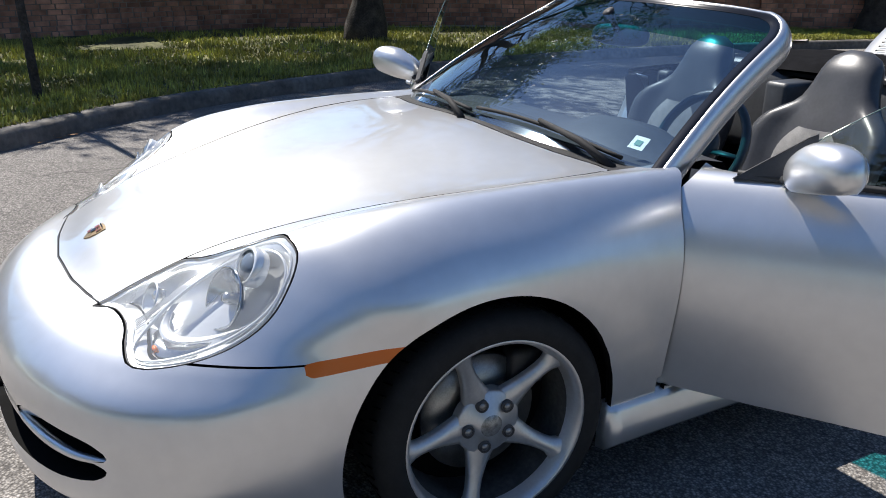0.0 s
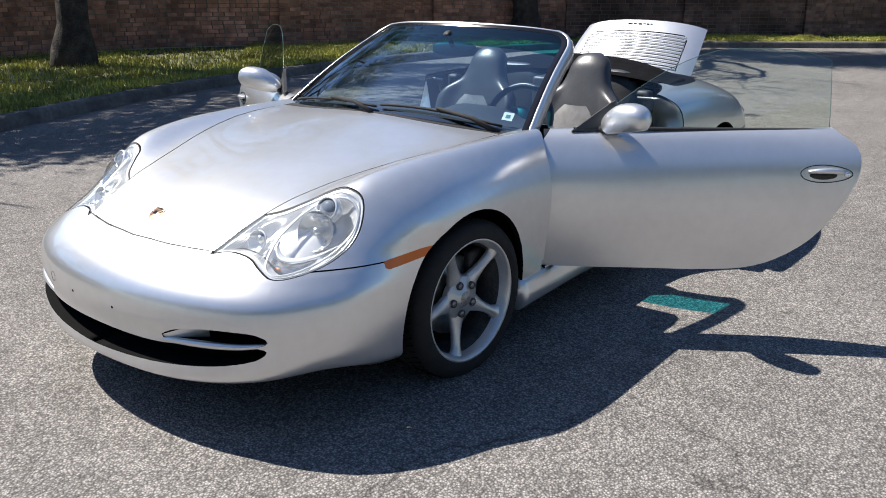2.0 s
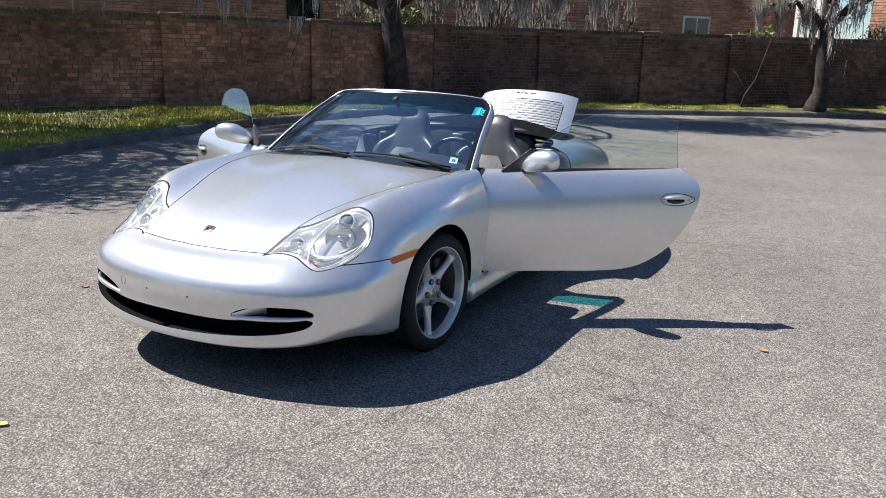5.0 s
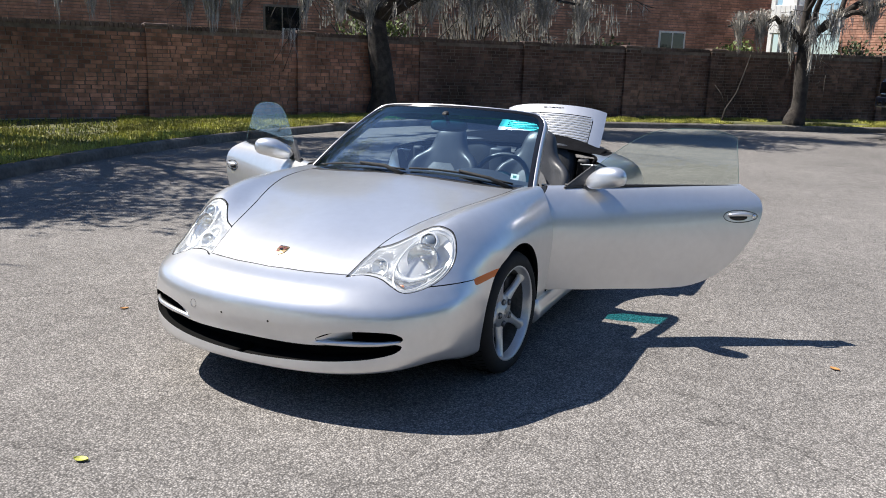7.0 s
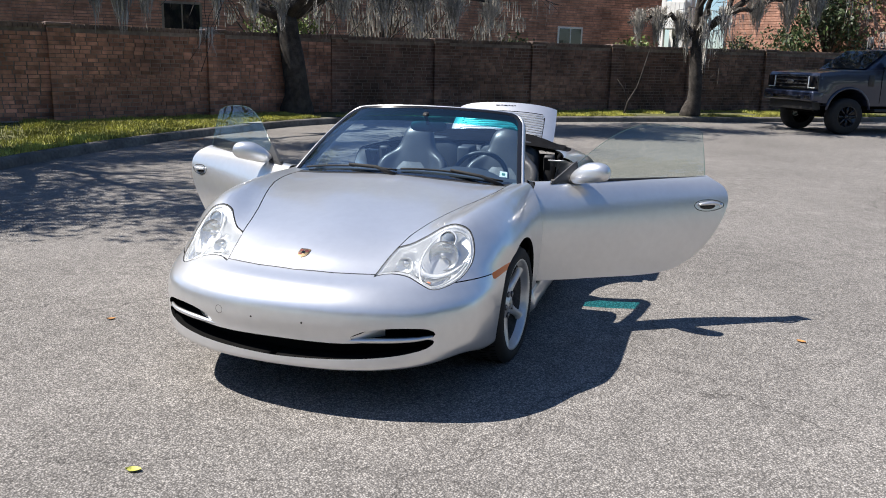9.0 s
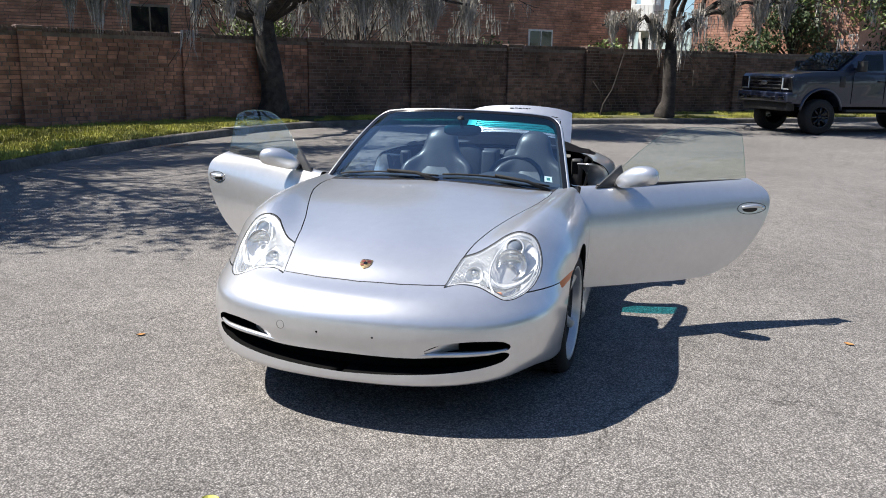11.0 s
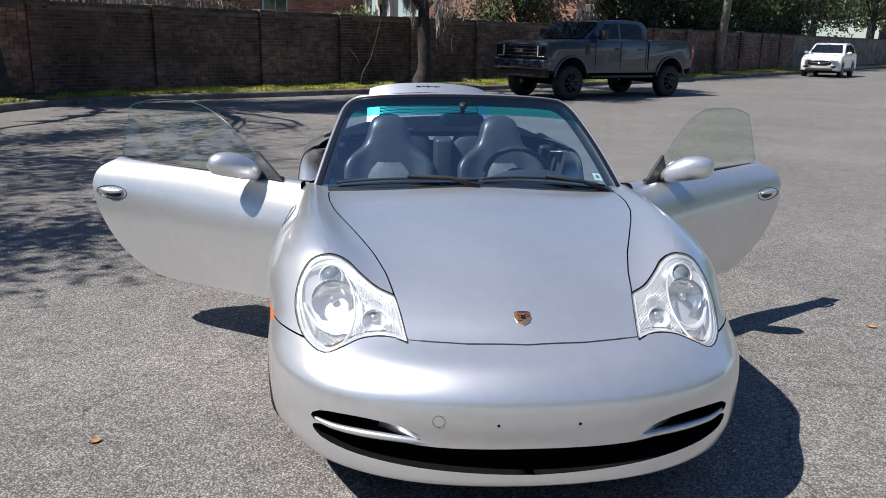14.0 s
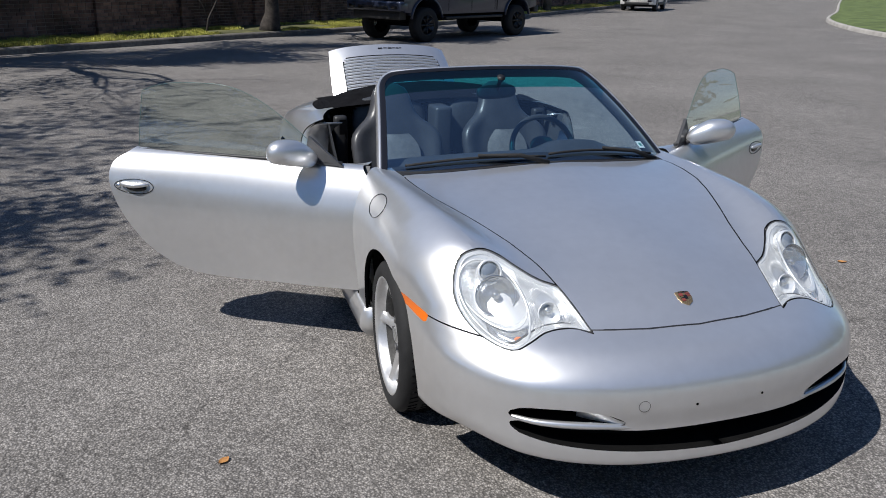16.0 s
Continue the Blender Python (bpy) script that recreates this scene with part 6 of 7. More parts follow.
# dashboard
dash = []
for x in np.linspace(-.66, .66, 37):
    bulge = .045 * math.exp(-((x - .335) / .17)**4)
    prof = [(.50, .845), (.60, .872), (.72, .882 + bulge), (.80, .868 + bulge), (.845, .82 + bulge * .6), (.85, .72), (.83, .60), (.78, .45)]
    sh = .10 * (abs(x) / .66)**2
    dash.append([(x, y + sh * .3, z - .02 * (abs(x) / .66)**2) for y, z in prof])
b = sheet(dash)
bmesh.ops.recalc_face_normals(b, faces=b.faces[:])
part("dashboard", b, VINYL, car, "dark grey dashboard with instrument hood")
part("centre_console", box(-.11, .80, .19, .11, 1.75, .46, .04), VINYL, car)
part("gear_lever", tube([(0, 1.10, .45), (0, 1.09, .56), (0, 1.085, .60)], [.012, .012, .026], 10), LEATHER, car)
M = Matrix.Translation((.325, 1.075, .80)) @ pose(0, 0, 0, 90 - 24, 0, 0)
wheel_pts = [M @ Vector((.182 * math.cos(t), .182 * math.sin(t), 0)) for t in np.linspace(0, 2 * math.pi, 49)[:-1]]
sw = part("steering_wheel", tube(wheel_pts, .0155, 10, closed=True), LEATHER, car, "black leather steering wheel")
part("hub_pad", blob(.075, .075, .035, m=M @ Matrix.Translation((0, 0, .0)), power=2.6), VINYL, sw)
for t in (0, math.pi, -math.pi / 2):
    part("wheel_spoke", tube([M @ Vector((.06 * math.cos(t), .06 * math.sin(t), -.005)), M @ Vector((.175 * math.cos(t), .175 * math.sin(t), 0))], [.022, .015], 8, flat=.4), VINYL, sw)
part("steering_column", tube([(.325, 1.06, .79), (.325, .86, .70)], [.045, .06], 12), BLACK_PLASTIC, car)
part("tunnel_floor", box(-.72, .48, .185, .72, 2.03, .215), CANVAS, car, "dark carpet", flat=True)

# wheels
SPOKE = [(.034, .030), (.066, .040), (.090, .033), (.12, .0245), (.15, .0195), (.18, .0180), (.200, .0200), (.214, .0270), (.224, .0400), (.231, .058)]


def wheel(sgn, y, xo, wide, steer=0.0):
    """A road wheel whose outer lip lies at x = xo."""
    w = new("wheel")
    w.parent = car
    w["label"] = "silver five-spoke alloy wheel with low-profile tyre"
    w.matrix_basis = Matrix.Translation((sgn * xo, y, .318)) @ pose(0, 0, 0, 0, 0, (0 if sgn > 0 else 180) + steer)
    r = .2375
    tyre = lathe([(-.005, .228), (.004, .240), (.010, .259), (.006, .282), (-.006, .298), (-.022, .3065), (-.05, .309), (-.05 - wide + .09, .309), (-wide + .02, .306), (-wide + .005, .296), (-wide - .004, .267), (-wide + .01, .24)], 72)
    for v in tyre.verts:
        v.co.z = max(v.co.z, -.294)
    part("tyre", tyre, RUBBER, w, "black low-profile tyre")
    grooves = bmesh.new()
    for k in range(64):
        t = 2 * math.pi * k / 64
        for a0, a1 in ((-.030, -.065), (-.085, -.12)):
            tube([(a0, .3095 * math.cos(t), max(-.292, .3095 * math.sin(t))), (a1, .3095 * math.cos(t + .04), max(-.292, .3095 * math.sin(t + .04)))], .0025, 4, bm=grooves)
    part("tread_pattern", grooves, DARK_VOID, w)
    part("rim", lathe([(.0, .2415), (.004, .2395), (.002, .232), (-.006, .2265), (-.016, .223), (-.040, .217)], 56), SILVER_RIM, w, "silver outer rim lip")
    # barrel darker than the lip: brake dust, plus wheel shade put into the colour
    part("rim_barrel", lathe([(-.040, .217), (-.08, .214), (-.15, .212), (-.19, .232)], 48), mat("dusty_shaded_rim", (.10, .098, .095), .6, .5, vary=(.3, 12)) if "dusty_shaded_rim" not in bpy.data.materials else bpy.data.materials["dusty_shaded_rim"], w, "rim barrel, darkened for brake dust and for shade")
    for k in range(5):
        t0 = math.pi / 2 + radians(23) + 2 * math.pi * k / 5
        rows = []
        for rr, hw in SPOKE:
            z0 = -.052 + .030 * (max(0, rr - .05) / .18) ** 1.5
            row = []
            for q, dz in ((-1, -.024), (-1, -.006), (-.6, .000), (0, .008), (.6, .000), (1, -.006), (1, -.024)):
                a, rad = q * hw, rr
                row.append((z0 + dz, rad * math.cos(t0) - a * math.sin(t0), rad * math.sin(t0) + a * math.cos(t0)))
            rows.append(row)
        b = sheet(rows)
        bmesh.ops.recalc_face_normals(b, faces=b.faces[:])
        part("spoke", b, SILVER_RIM, w)
        ridge = sheet([[(-.028 + .004 * j + dz, rr * math.cos(t0) - q * hw * math.sin(t0), rr * math.sin(t0) + q * hw * math.cos(t0)) for q, dz in ((-1, -.008), (0, .004), (1, -.008))] for j, (rr, hw) in enumerate(((.196, .017), (.212, .014), (.226, .009), (.238, .001)))])
        bmesh.ops.recalc_face_normals(ridge, faces=ridge.faces[:])
        part("spoke_tip", ridge, SILVER_RIM, w)
        t1 = t0
        hole = lathe([(-.036, .0), (-.036, .0085), (-.047, .0095)], 12, "X")
        seat_ = lathe([(-.0385, .010), (-.0365, .0155), (-.050, .0165)], 16, "X")
        bmesh.ops.transform(seat_, matrix=Matrix.Translation((0, .060 * math.cos(t1), .060 * math.sin(t1))), verts=seat_.verts[:])
        part("bolt_recess", seat_, SAIL_GREY, w)
        bmesh.ops.transform(hole, matrix=Matrix.Translation((0, .060 * math.cos(t1), .060 * math.sin(t1))), verts=hole.verts[:])
        part("lug_bolt", hole, STEEL, w)
    part("hub", lathe([(-.034, 0), (-.034, .032), (-.042, .038), (-.049, .080), (-.056, .086), (-.078, .088)], 40), SILVER_RIM, w)
    part("hub_cap", lathe([(-.029, 0), (-.030, .024), (-.035, .030)], 28), mat("hub_cap_grey", (.32, .32, .31), .35, .6, vary=(.4, 90)) if "hub_cap_grey" not in bpy.data.materials else bpy.data.materials["hub_cap_grey"], w, "grey centre cap with worn emblem")
    part("brake_disc", lathe([(-.105, .06), (-.105, .155), (-.125, .155), (-.125, .06)], 40), STEEL, w, "steel brake disc")
    part("brake_caliper", box(-.135, .075, .06, -.075, .17, .16, .015), BLACK_PLASTIC, w)
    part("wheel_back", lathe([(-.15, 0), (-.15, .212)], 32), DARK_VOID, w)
    return w


for sgn in (1, -1):
    wheel(sgn, 0.0, .842, .205, -3.0)
    wheel(sgn, 2.32, .868, .25)

# engine lid, hinged at its front edge and standing open
LID = Matrix.Translation((0, 2.86, .872)) @ pose(0, 0, 0, 50, 0, 0)


def lid_point(u, v, up=0.0):
    w = .475 - .03 * v - .012 * abs(v - .5)
    return LID @ Vector((u * w, v * .415, .055 * (1 - u * u) - .045 * v * v + up - .03 * abs(u)**6))


lid = bmesh.new()
U, V = np.linspace(-1, 1, 41), np.linspace(0, 1, 25)
vs = [[lid.verts.new(lid_point(u, v)) for u in U] for v in V]
lid_hole = lambda u, v: abs(u) < .80 - .10 * max(0, (v - .55) / .2)**3 and .05 < v < .73
for i in range(24):
    for j in range(40):
        if not lid_hole((U[j] + U[j + 1]) / 2, (V[i] + V[i + 1]) / 2):
            lid.faces.new((vs[i][j], vs[i][j + 1], vs[i + 1][j + 1], vs[i + 1][j]))
bmesh.ops.delete(lid, geom=[v for v in lid.verts if not v.link_faces], context="VERTS")
engine_lid = part("engine_lid", lip(lid, .022, centre=False), SILVER, car, "raised silver engine lid with slatted grille")
part("lid_lining", sheet([[lid_point(u * .96, v, -.035) for u in U[::2]] for v in np.linspace(.02, .97, 9)], double=.006), DARK_VOID, engine_lid, "black underside lining")
for k in range(11):
    v0 = .070 + k * .0635
    rows = []
    for u in np.linspace(-.79 + .05 * max(0, (v0 - .5)) , .79 - .05 * max(0, (v0 - .5)), 25):
        rows.append([lid_point(u, v0 + dv, up) for dv, up in ((-.016, -.012), (-.020, .002), (.012, .006), (.022, -.010))])
    b = sheet(rows)
    bmesh.ops.recalc_face_normals(b, faces=b.faces[:])
    part("slat", b, SILVER, engine_lid)
for k, (u0, u1) in enumerate(((-.20, -.13), (-.11, -.05), (-.03, .03), (.05, .09), (.11, .15), (.165, .20))):
    part("script_bar", sheet([[lid_point(u, v, .003) for u in (u0, u1)] for v in (.885 + .012 * (k % 2), .915)]), GLOSS_BLACK, engine_lid, "dark model script, as plain bars")
for sgn in (1, -1):
    part("lid_strut", tube([(sgn * .40, 2.95, .80), (sgn * .40, 3.02, 1.0)], .009, 8), CHROME, car, "gas strut of the engine lid")
    part("tail_light", blob(.10, .035, .05, m=Matrix.Translation((sgn * .63, 3.20, .62)) @ pose(0, 0, 0, 0, 0, sgn * 30), power=2.6), RED_LENS, car, "red tail light")
# ------------------------------------------------------------------ parked vehicles
def prism(side, half_w, taper=0.0, bevel=.03, top_z=None, seg=2):
    """A body from its side outline (x back, z up), half_w wide each way; narrower above top_z."""
    b = bmesh.new()
    vs = [b.verts.new((x, half_w, z)) for x, z in side]
    f = b.faces.new(vs)
    r = bmesh.ops.extrude_face_region(b, geom=[f])
    for v in r["geom"]:
        if isinstance(v, bmesh.types.BMVert):
            v.co.y = -half_w
    if top_z is not None:
        for v in b.verts:
            if v.co.z > top_z:
                v.co.y *= 1 - taper * (v.co.z - top_z)
    bmesh.ops.recalc_face_normals(b, faces=b.faces[:])
    if bevel:
        bmesh.ops.bevel(b, geom=b.edges[:], offset=bevel, segments=seg, profile=.6, affect="EDGES", clamp_overlap=True)
    return b


def road_wheel(parent, x, y, r, w, out, rim_mat):
    """A wheel; out: 1 or -1, the side that its face looks to."""
    m = Matrix.Translation((x, y, r)) @ pose(0, 0, 0, 0, 0, 0 if out > 0 else 180)
    wh = new("wheel")
    wh.parent = parent
    wh.matrix_basis = m
    part("tyre", lathe([(-w, r * .62), (-w * .98, r * .9), (-w * .86, r), (-w * .14, r), (-.02, r * .93), (0, r * .75), (-.01, r * .58)], 36, "Y"), RUBBER, wh, "black tyre")
    part("rim", lathe([(-.012, r * .60), (-.002, r * .585), (-.02, r * .55), (-.07, r * .52), (-.08, r * .20), (-.05, 0)], 28, "Y"), rim_mat, wh)
    for q in range(8):
        t = 2 * math.pi * q / 8
        part("spoke", tube([(math.cos(t) * r * .12, -.045, math.sin(t) * r * .12), (math.cos(t) * r * .54, -.02, math.sin(t) * r * .54)], [r * .075, r * .05], 5), rim_mat, wh)
    part("hub_cap", lathe([(-.015, 0), (-.02, r * .12), (-.05, r * .14)], 16, "Y"), GLOSS_BLACK, wh)


def pickup(m):
    """A lifted crew-cab pickup; x runs back from the front axle, y to its right."""
    t = thing("pickup_truck", "dark grey lifted crew-cab pickup truck parked at the kerb", "truck", m=m)
    wb, R, W = 4.06, .455, 1.0
    low = .72
    body = [(-.86, .80), (-.88, 1.05), (-.90, 1.45), (-.84, 1.53), (-.2, 1.60), (.62, 1.63), (3.05, 1.60), (3.05, 1.62), (5.05, 1.62), (5.08, 1.60), (5.06, .86), (4.70, .80)]
    lower = [(wb + .60, low)] + [(wb + .60 * math.cos(a), .56 + .60 * math.sin(a)) for a in np.linspace(.25, math.pi - .25, 9)] + [(wb - .60, low), (.60, low)] + [(.60 * math.cos(a), .56 + .60 * math.sin(a)) for a in np.linspace(.25, math.pi - .25, 9)] + [(-.60, .78)]
    part("body", prism(body + lower, .98, .06, .035, 1.3), TRUCK_GREY, t, "dark grey body")
    cabin = [(.45, 1.58), (1.16, 2.10), (1.35, 2.16), (2.2, 2.19), (2.82, 2.15), (2.98, 2.05), (3.02, 1.58)]
    cab = part("cab", prism(cabin, .93, .22, .04, 1.6), TRUCK_GREY, t)

    def side_pane(pts, name):
        for s in (1, -1):
            b = bmesh.new()
            q = [b.verts.new((x, s * (.93 * (1 - .22 * (z - 1.6)) + .006), z)) for x, z in pts]
            b.faces.new(q if s > 0 else q[::-1])
            r = bmesh.ops.solidify(b, geom=b.faces[:], thickness=.004)
            part(name, b, WINDOW_DARK, cab, "dark tinted side window", flat=True)
    side_pane([(.98, 1.66), (1.30, 2.06), (1.82, 2.09), (1.84, 1.66)], "front_window")
    side_pane([(1.93, 1.66), (1.92, 2.09), (2.66, 2.07), (2.80, 1.95), (2.80, 1.66)], "rear_window")
    b = bmesh.new()
    q = [b.verts.new(c) for c in ((.505, -.80, 1.635), (.505, .80, 1.635), (1.14, .72, 2.095), (1.14, -.72, 2.095))]
    b.faces.new(q)
    bmesh.ops.translate(b, vec=(-.012, 0, .016), verts=b.verts[:])
    bmesh.ops.solidify(b, geom=b.faces[:], thickness=.006)
    part("windshield", b, WINDOW_DARK, cab, "dark windshield", flat=True)
    part("bed_gap", box(3.04, -.985, .80, 3.07, .985, 1.60), DARK_VOID, t, flat=True)
    for s in (1, -1):
        for x in (.88, 1.88, 2.95):
            part("door_gap", box(x, s * .981 - .003, .80, x + .012, s * .981 + .003, 1.60), DARK_VOID, t, flat=True)
        for x in (1.66, 2.62):
            part("door_handle", box(x, s * .99 - .02, 1.36, x + .2, s * .99 + .02, 1.40, .01, 1), BLACK_PLASTIC, t)
        for c in (0, wb):
            ring = [(c + .61 * math.cos(a), s * .985, .57 + .60 * math.sin(a)) for a in np.linspace(.1, math.pi - .1, 14)]
            part("arch_flare", tube(ring, .035, 6), TRUCK_GREY, t)
        mir = part("tow_mirror", box(.90, min(s * 1.02, s * 1.24), 1.62, 1.04, max(s * 1.02, s * 1.24), 1.90, .03), BLACK_PLASTIC, t, "tall black towing mirror")
        part("mirror_arm", box(.94, min(s * .92, s * 1.05), 1.66, 1.0, max(s * .92, s * 1.05), 1.72), BLACK_PLASTIC, mir)
        hl = part("headlight", box(-.93, min(s * .62, s * .97), 1.12, -.76, max(s * .62, s * .97), 1.46, .03), GLOSS_BLACK, t, "stacked headlight with white light bars")
        part("light_bar", box(-.945, min(s * .64, s * .675), 1.14, -.90, max(s * .64, s * .675), 1.44, .008, 1), WHITE_PAINT, hl)
        part("light_bar", box(-.945, min(s * .66, s * .90), 1.14, -.88, max(s * .66, s * .90), 1.165, .008, 1), WHITE_PAINT, hl)
        part("tail_light", box(4.98, min(s * .84, s * .99), 1.10, 5.10, max(s * .84, s * .99), 1.52, .015), RED_LENS, t, "tall red tail light")
        part("running_board", box(.75, min(s * .86, s * 1.02), .58, 3.3, max(s * .86, s * 1.02), .65, .02), BLACK_PLASTIC, t, "black running board")
        part("fender_vent", box(.50, s * .982 - .004, 1.22, .66, s * .982 + .004, 1.50, .003, 1), BLACK_PLASTIC, t)
    gr = part("grille", box(-.935, -.62, 1.10, -.84, .62, 1.48, .03), GLOSS_BLACK, t, "black grille with heavy bars")
    for z in (1.16, 1.25, 1.34, 1.43):
        part("grille_bar", box(-.955, -.60, z - .015, -.92, .60, z + .015, .006, 1), BLACK_PLASTIC, gr)
    part("emblem", blob(.02, .13, .055, m=Matrix.Translation((-.965, 0, 1.30)), u=16, v=10), STEEL, gr, "plain oval emblem")
    bp = part("front_bumper", box(-1.02, -.98, .82, -.70, .98, 1.08, .05), TRUCK_GREY, t, "grey steel bumper")
    part("bumper_vent", box(-1.035, -.55, .86, -1.0, .55, .96, .01, 1), GLOSS_BLACK, bp)
    for s in (1, -1):
        part("fog_lamp", box(-1.035, min(s * .66, s * .88), .88, -1.0, max(s * .66, s * .88), .98, .012, 1), GLOSS_BLACK, bp)
    part("air_dam", box(-.90, -.85, .60, -.66, .85, .84, .03), BLACK_PLASTIC, t)
    part("rear_bumper", box(5.0, -.95, .68, 5.22, .95, .88, .03), BLACK_PLASTIC, t)
    part("bed_rail", box(3.1, -.97, 1.61, 5.02, .97, 1.65, .012, 1), BLACK_PLASTIC, t)
    part("chassis", box(-.6, -.55, .52, 4.9, .55, .80), DARK_VOID, t, flat=True)
    for k in range(5):
        part("roof_marker", blob(.04, .05, .02, m=Matrix.Translation((1.42, -.5 + .25 * k, 2.185)), u=10, v=6), GLOSS_BLACK, cab, "small dark roof marker lamp")
    for c in (0, wb):
        for s in (1, -1):
            road_wheel(t, c, s * 1.02, R, .32, s, GLOSS_BLACK)
        part("axle", tube([(c, -.8, R), (c, .8, R)], .07, 8), DARK_VOID, t)
    return t


def heading(front, rear_to_front, side):
    """Pose of a vehicle whose x runs back along the road."""
    x = Vector((-rear_to_front[0], -rear_to_front[1], 0)).normalized()
    y = Vector((-x.y, x.x, 0))
    m = Matrix((x, y, Vector((0, 0, 1)))).transposed().to_4x4()
    m.translation = Vector((front[0], front[1], 0)) + y * side
    return m


pickup(heading((4.84, 17.35), (-.855, -.52), 1.0) @ Matrix.Diagonal((.965, .965, .925, 1)))


def crossover(m, paint, label):
    """A compact crossover; x runs back from the front axle."""
    t = thing("car", label, "car", m=m)
    wb, R = 2.57, .35
    a1 = [(wb + .42 * math.cos(a), .36 + .42 * math.sin(a)) for a in np.linspace(0, math.pi, 9)]
    a0 = [(.42 * math.cos(a), .36 + .42 * math.sin(a)) for a in np.linspace(0, math.pi, 9)]
    body = [(-.80, .30), (-.88, .55), (-.86, .80), (-.70, .96), (.30, 1.07), (1.2, 1.10), (2.9, 1.12), (3.42, 1.08), (3.46, .70), (3.40, .34)]
    b = prism(body + a1 + a0, .90, .10, .05, .75, 3)
    for v in b.verts:
        if v.co.x < -.3:
            v.co.x += .35 * (abs(v.co.y) / .9)**3 * min(1, (-.3 - v.co.x) / .4)
    part("body", b, paint, t)
    cab = part("cabin", prism([(.28, 1.05), (1.05, 1.52), (1.4, 1.60), (2.4, 1.60), (3.05, 1.50), (3.38, 1.06)], .84, .34, .06, 1.1, 3), paint, t)
    b = bmesh.new()
    q = [b.verts.new(c) for c in ((.40, -.72, 1.115), (.40, .72, 1.115), (1.02, .60, 1.495), (1.02, -.60, 1.495))]
    b.faces.new(q)
    bmesh.ops.translate(b, vec=(-.012, 0, .018), verts=b.verts[:])
    bmesh.ops.solidify(b, geom=b.faces[:], thickness=.006)
    part("windshield", b, WINDOW_DARK, cab, "dark windshield", flat=True)
    for s in (1, -1):
        for pts in (((.72, 1.13), (1.16, 1.48), (1.72, 1.52), (1.74, 1.13)), ((1.82, 1.13), (1.80, 1.52), (2.5, 1.52), (2.86, 1.40), (2.9, 1.13))):
            b = bmesh.new()
            q = [b.verts.new((x, s * (.84 * (1 - .34 * (z - 1.1)) + .006), z)) for x, z in pts]
            b.faces.new(q if s > 0 else q[::-1])
            bmesh.ops.solidify(b, geom=b.faces[:], thickness=.004)
            part("side_window", b, WINDOW_DARK, cab, flat=True)
        part("headlight", blob(.10, .22, .035, m=Matrix.Translation((-.66, s * .60, .80)) @ pose(0, 0, 0, 0, 0, s * 25), power=2.6, u=16, v=8), REFLECTOR, t, "slim headlight")
        part("fog_lamp", blob(.05, .12, .06, m=Matrix.Translation((-.74, s * .62, .50)), u=12, v=8), GLOSS_BLACK, t)
        part("door_mirror", blob(.06, .11, .07, m=Matrix.Translation((.72, s * .98, 1.14)), u=12, v=8), paint, t)
        part("sill_trim", box(.40, min(s * .86, s * .92), .28, 2.2, max(s * .86, s * .92), .42, .02), BLACK_PLASTIC, t)
        for c in (0, wb):
            road_wheel(t, c, s * .91, R, .22, s, STEEL)
    gr = part("grille", blob(.06, .52, .13, m=Matrix.Translation((-.83, 0, .67)), power=3, u=20, v=10), GLOSS_BLACK, t, "wide black grille")
    part("grille_bar", tube([(-.88, -.45, .70), (-.90, 0, .66), (-.88, .45, .70)], .015, 6), CHROME, gr)
    part("emblem", blob(.015, .05, .05, m=Matrix.Translation((-.90, 0, .67)), u=12, v=8), CHROME, gr, "plain round emblem")
    part("air_intake", box(-.90, -.60, .32, -.80, .60, .44, .02), BLACK_PLASTIC, t)
    part("chassis", box(-.5, -.7, .22, 3.2, .7, .45), DARK_VOID, t, flat=True)
    return t


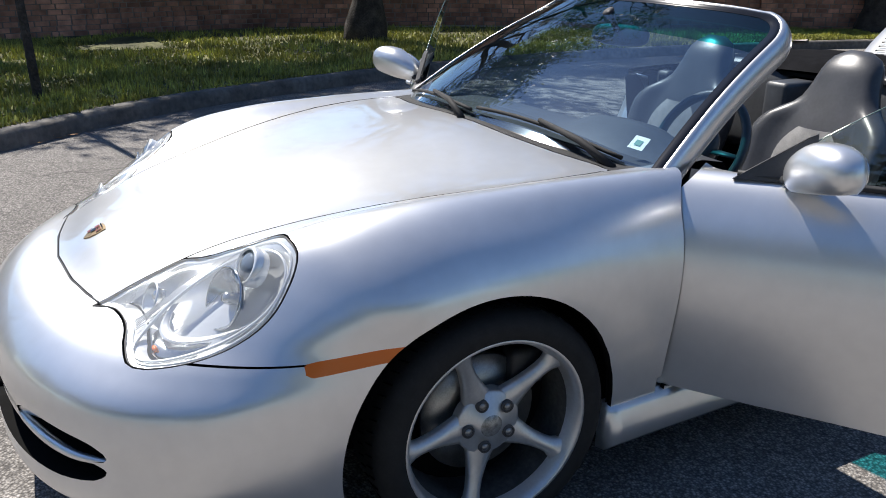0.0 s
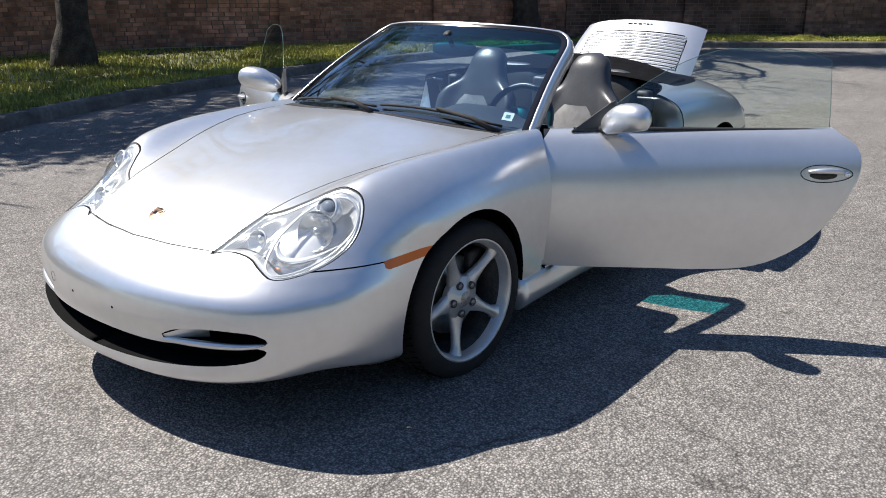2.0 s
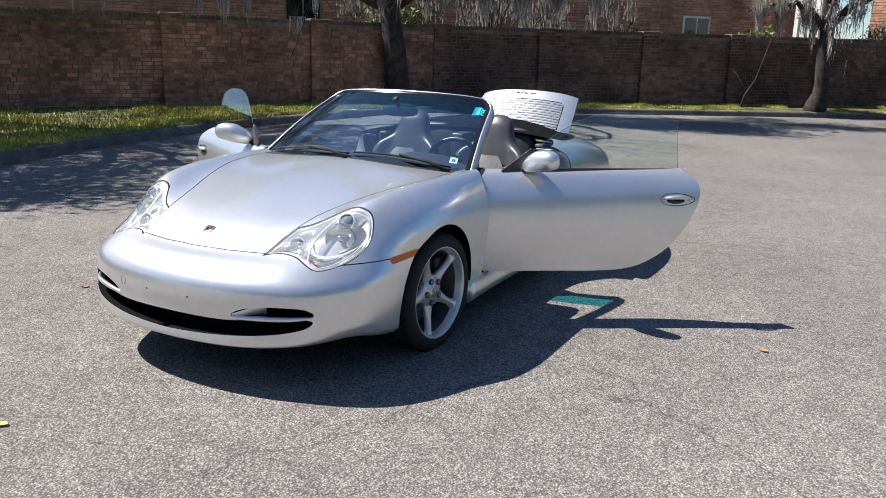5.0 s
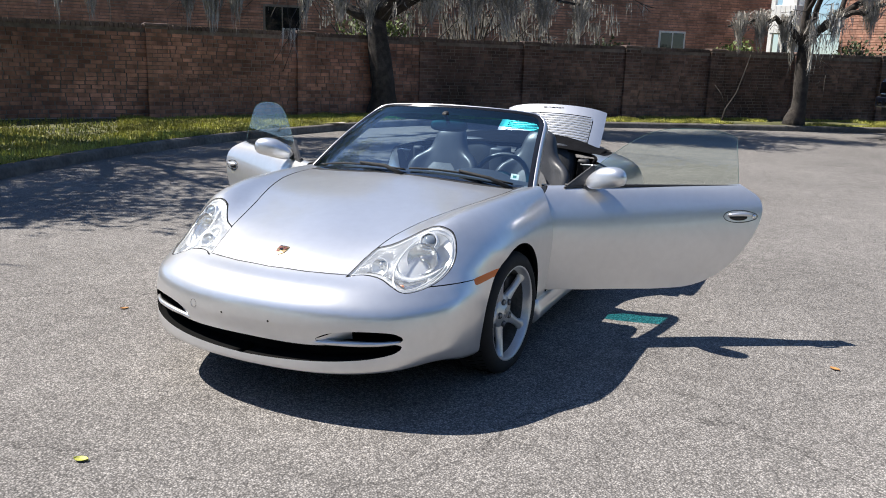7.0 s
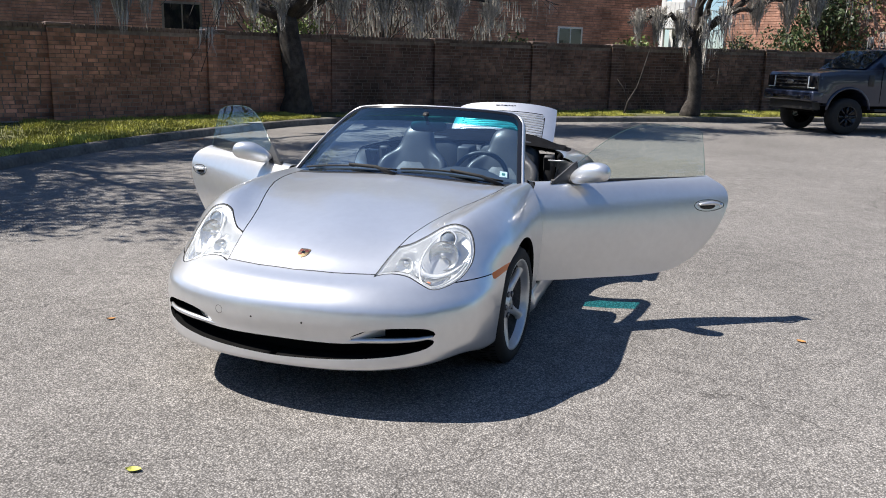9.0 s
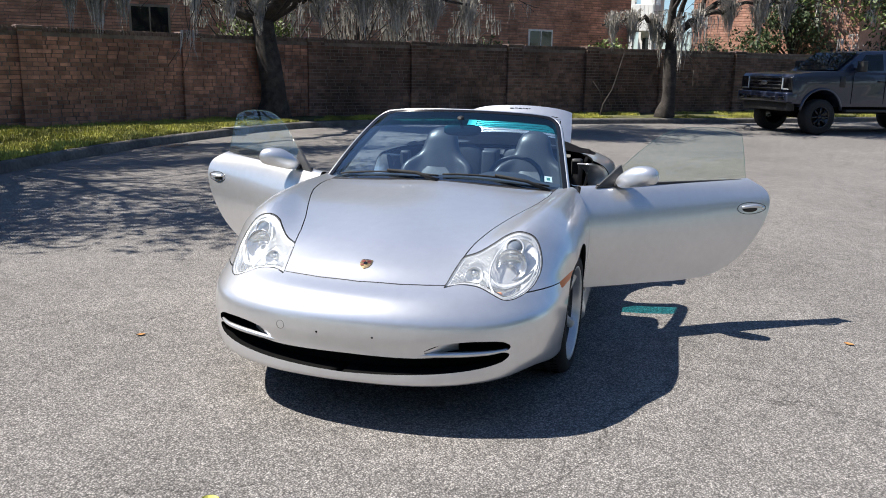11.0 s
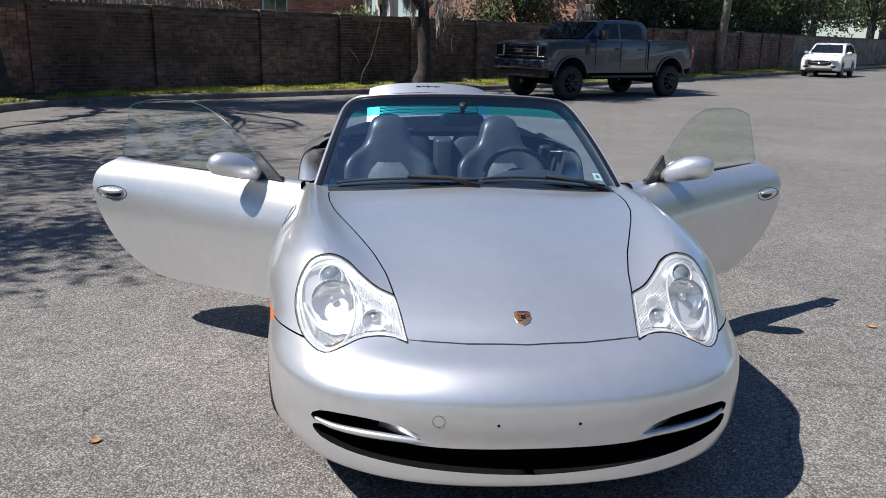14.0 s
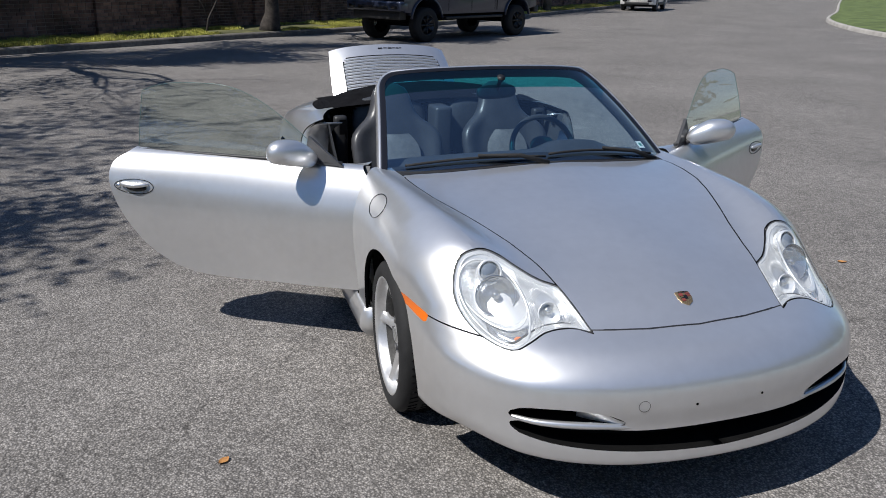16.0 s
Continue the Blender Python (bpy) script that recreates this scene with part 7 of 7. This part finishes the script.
crossover(heading((21.75, 35.0), (-.66, -.75), 0), WHITE_CAR, "white compact crossover parked at the kerb, facing the camera")
crossover(heading((50, 67), (-.72, -.70), 0), RED_PAINT, "small red car far down the street")
crossover(heading((56, 73), (-.72, -.70), 0), WHITE_CAR, "small white car far down the street")


# ------------------------------------------------------------------ poles and street things
def pole(x, y, h, r, label, lean=0.0, material=None):
    t = thing("utility_pole", label, "pole", m=Matrix.Translation((x, y, 0)))
    part("shaft", tube([(0, 0, -.1), (lean * .5, 0, h / 2), (lean, 0, h)], [r, r * .85, r * .7], 12), material or POLE_WOOD, t)
    part("cross_arm", box(-.9, -.05, h - .9, .9, .05, h - .78), POLE_WOOD, t, flat=True)
    return t


pole(15.2, 32.2, 9.0, .19, "weathered grey wooden utility pole on the verge", .5)
pole(46, 60, 10, .16, "pale utility pole far down the street", .1)
pole(56, 68, 10, .16, "pale utility pole far down the street", -.2)
pole(63, 74, 11, .18, "pale utility pole far down the street", .2)


def mailbox(x, y):
    t = thing("mailbox", "blue street mailbox far down the street", "mailbox", m=Matrix.Translation((x, y, 0)))
    part("body", prism([(-.3, .25), (.3, .25), (.3, 1.05), (.2, 1.22), (0, 1.28), (-.2, 1.22), (-.3, 1.05)], .3, bevel=.02), BLUE_PAINT, t)
    for sx in (-.25, .25):
        part("leg", box(sx - .03, -.25, 0, sx + .03, .25, .26), BLUE_PAINT, t, flat=True)


mailbox(47, 59)
wh = thing("house", "white building with red roof at the street's far end", "house", m=Matrix.Translation((92, 104, 0)) @ pose(0, 0, 0, 0, 0, -45))
part("house_wall", box(-9, -4, 0, 9, 4, 4.5), WHITE_PAINT, wh, flat=True)
part("roof", prism([(-9.5, 4.5), (9.5, 4.5), (7, 6.5), (-7, 6.5)], 4.6, bevel=.05), RED_PAINT, wh, flat=True)
for x in (-6, -2, 2, 6):
    w_ = part("window", box(x - .9, -4.06, 1.2, x + .9, -3.98, 3.0), GLOSS_BLACK, wh, flat=True)
# ------------------------------------------------------------------ the bricks of the wall
lay_bricks()
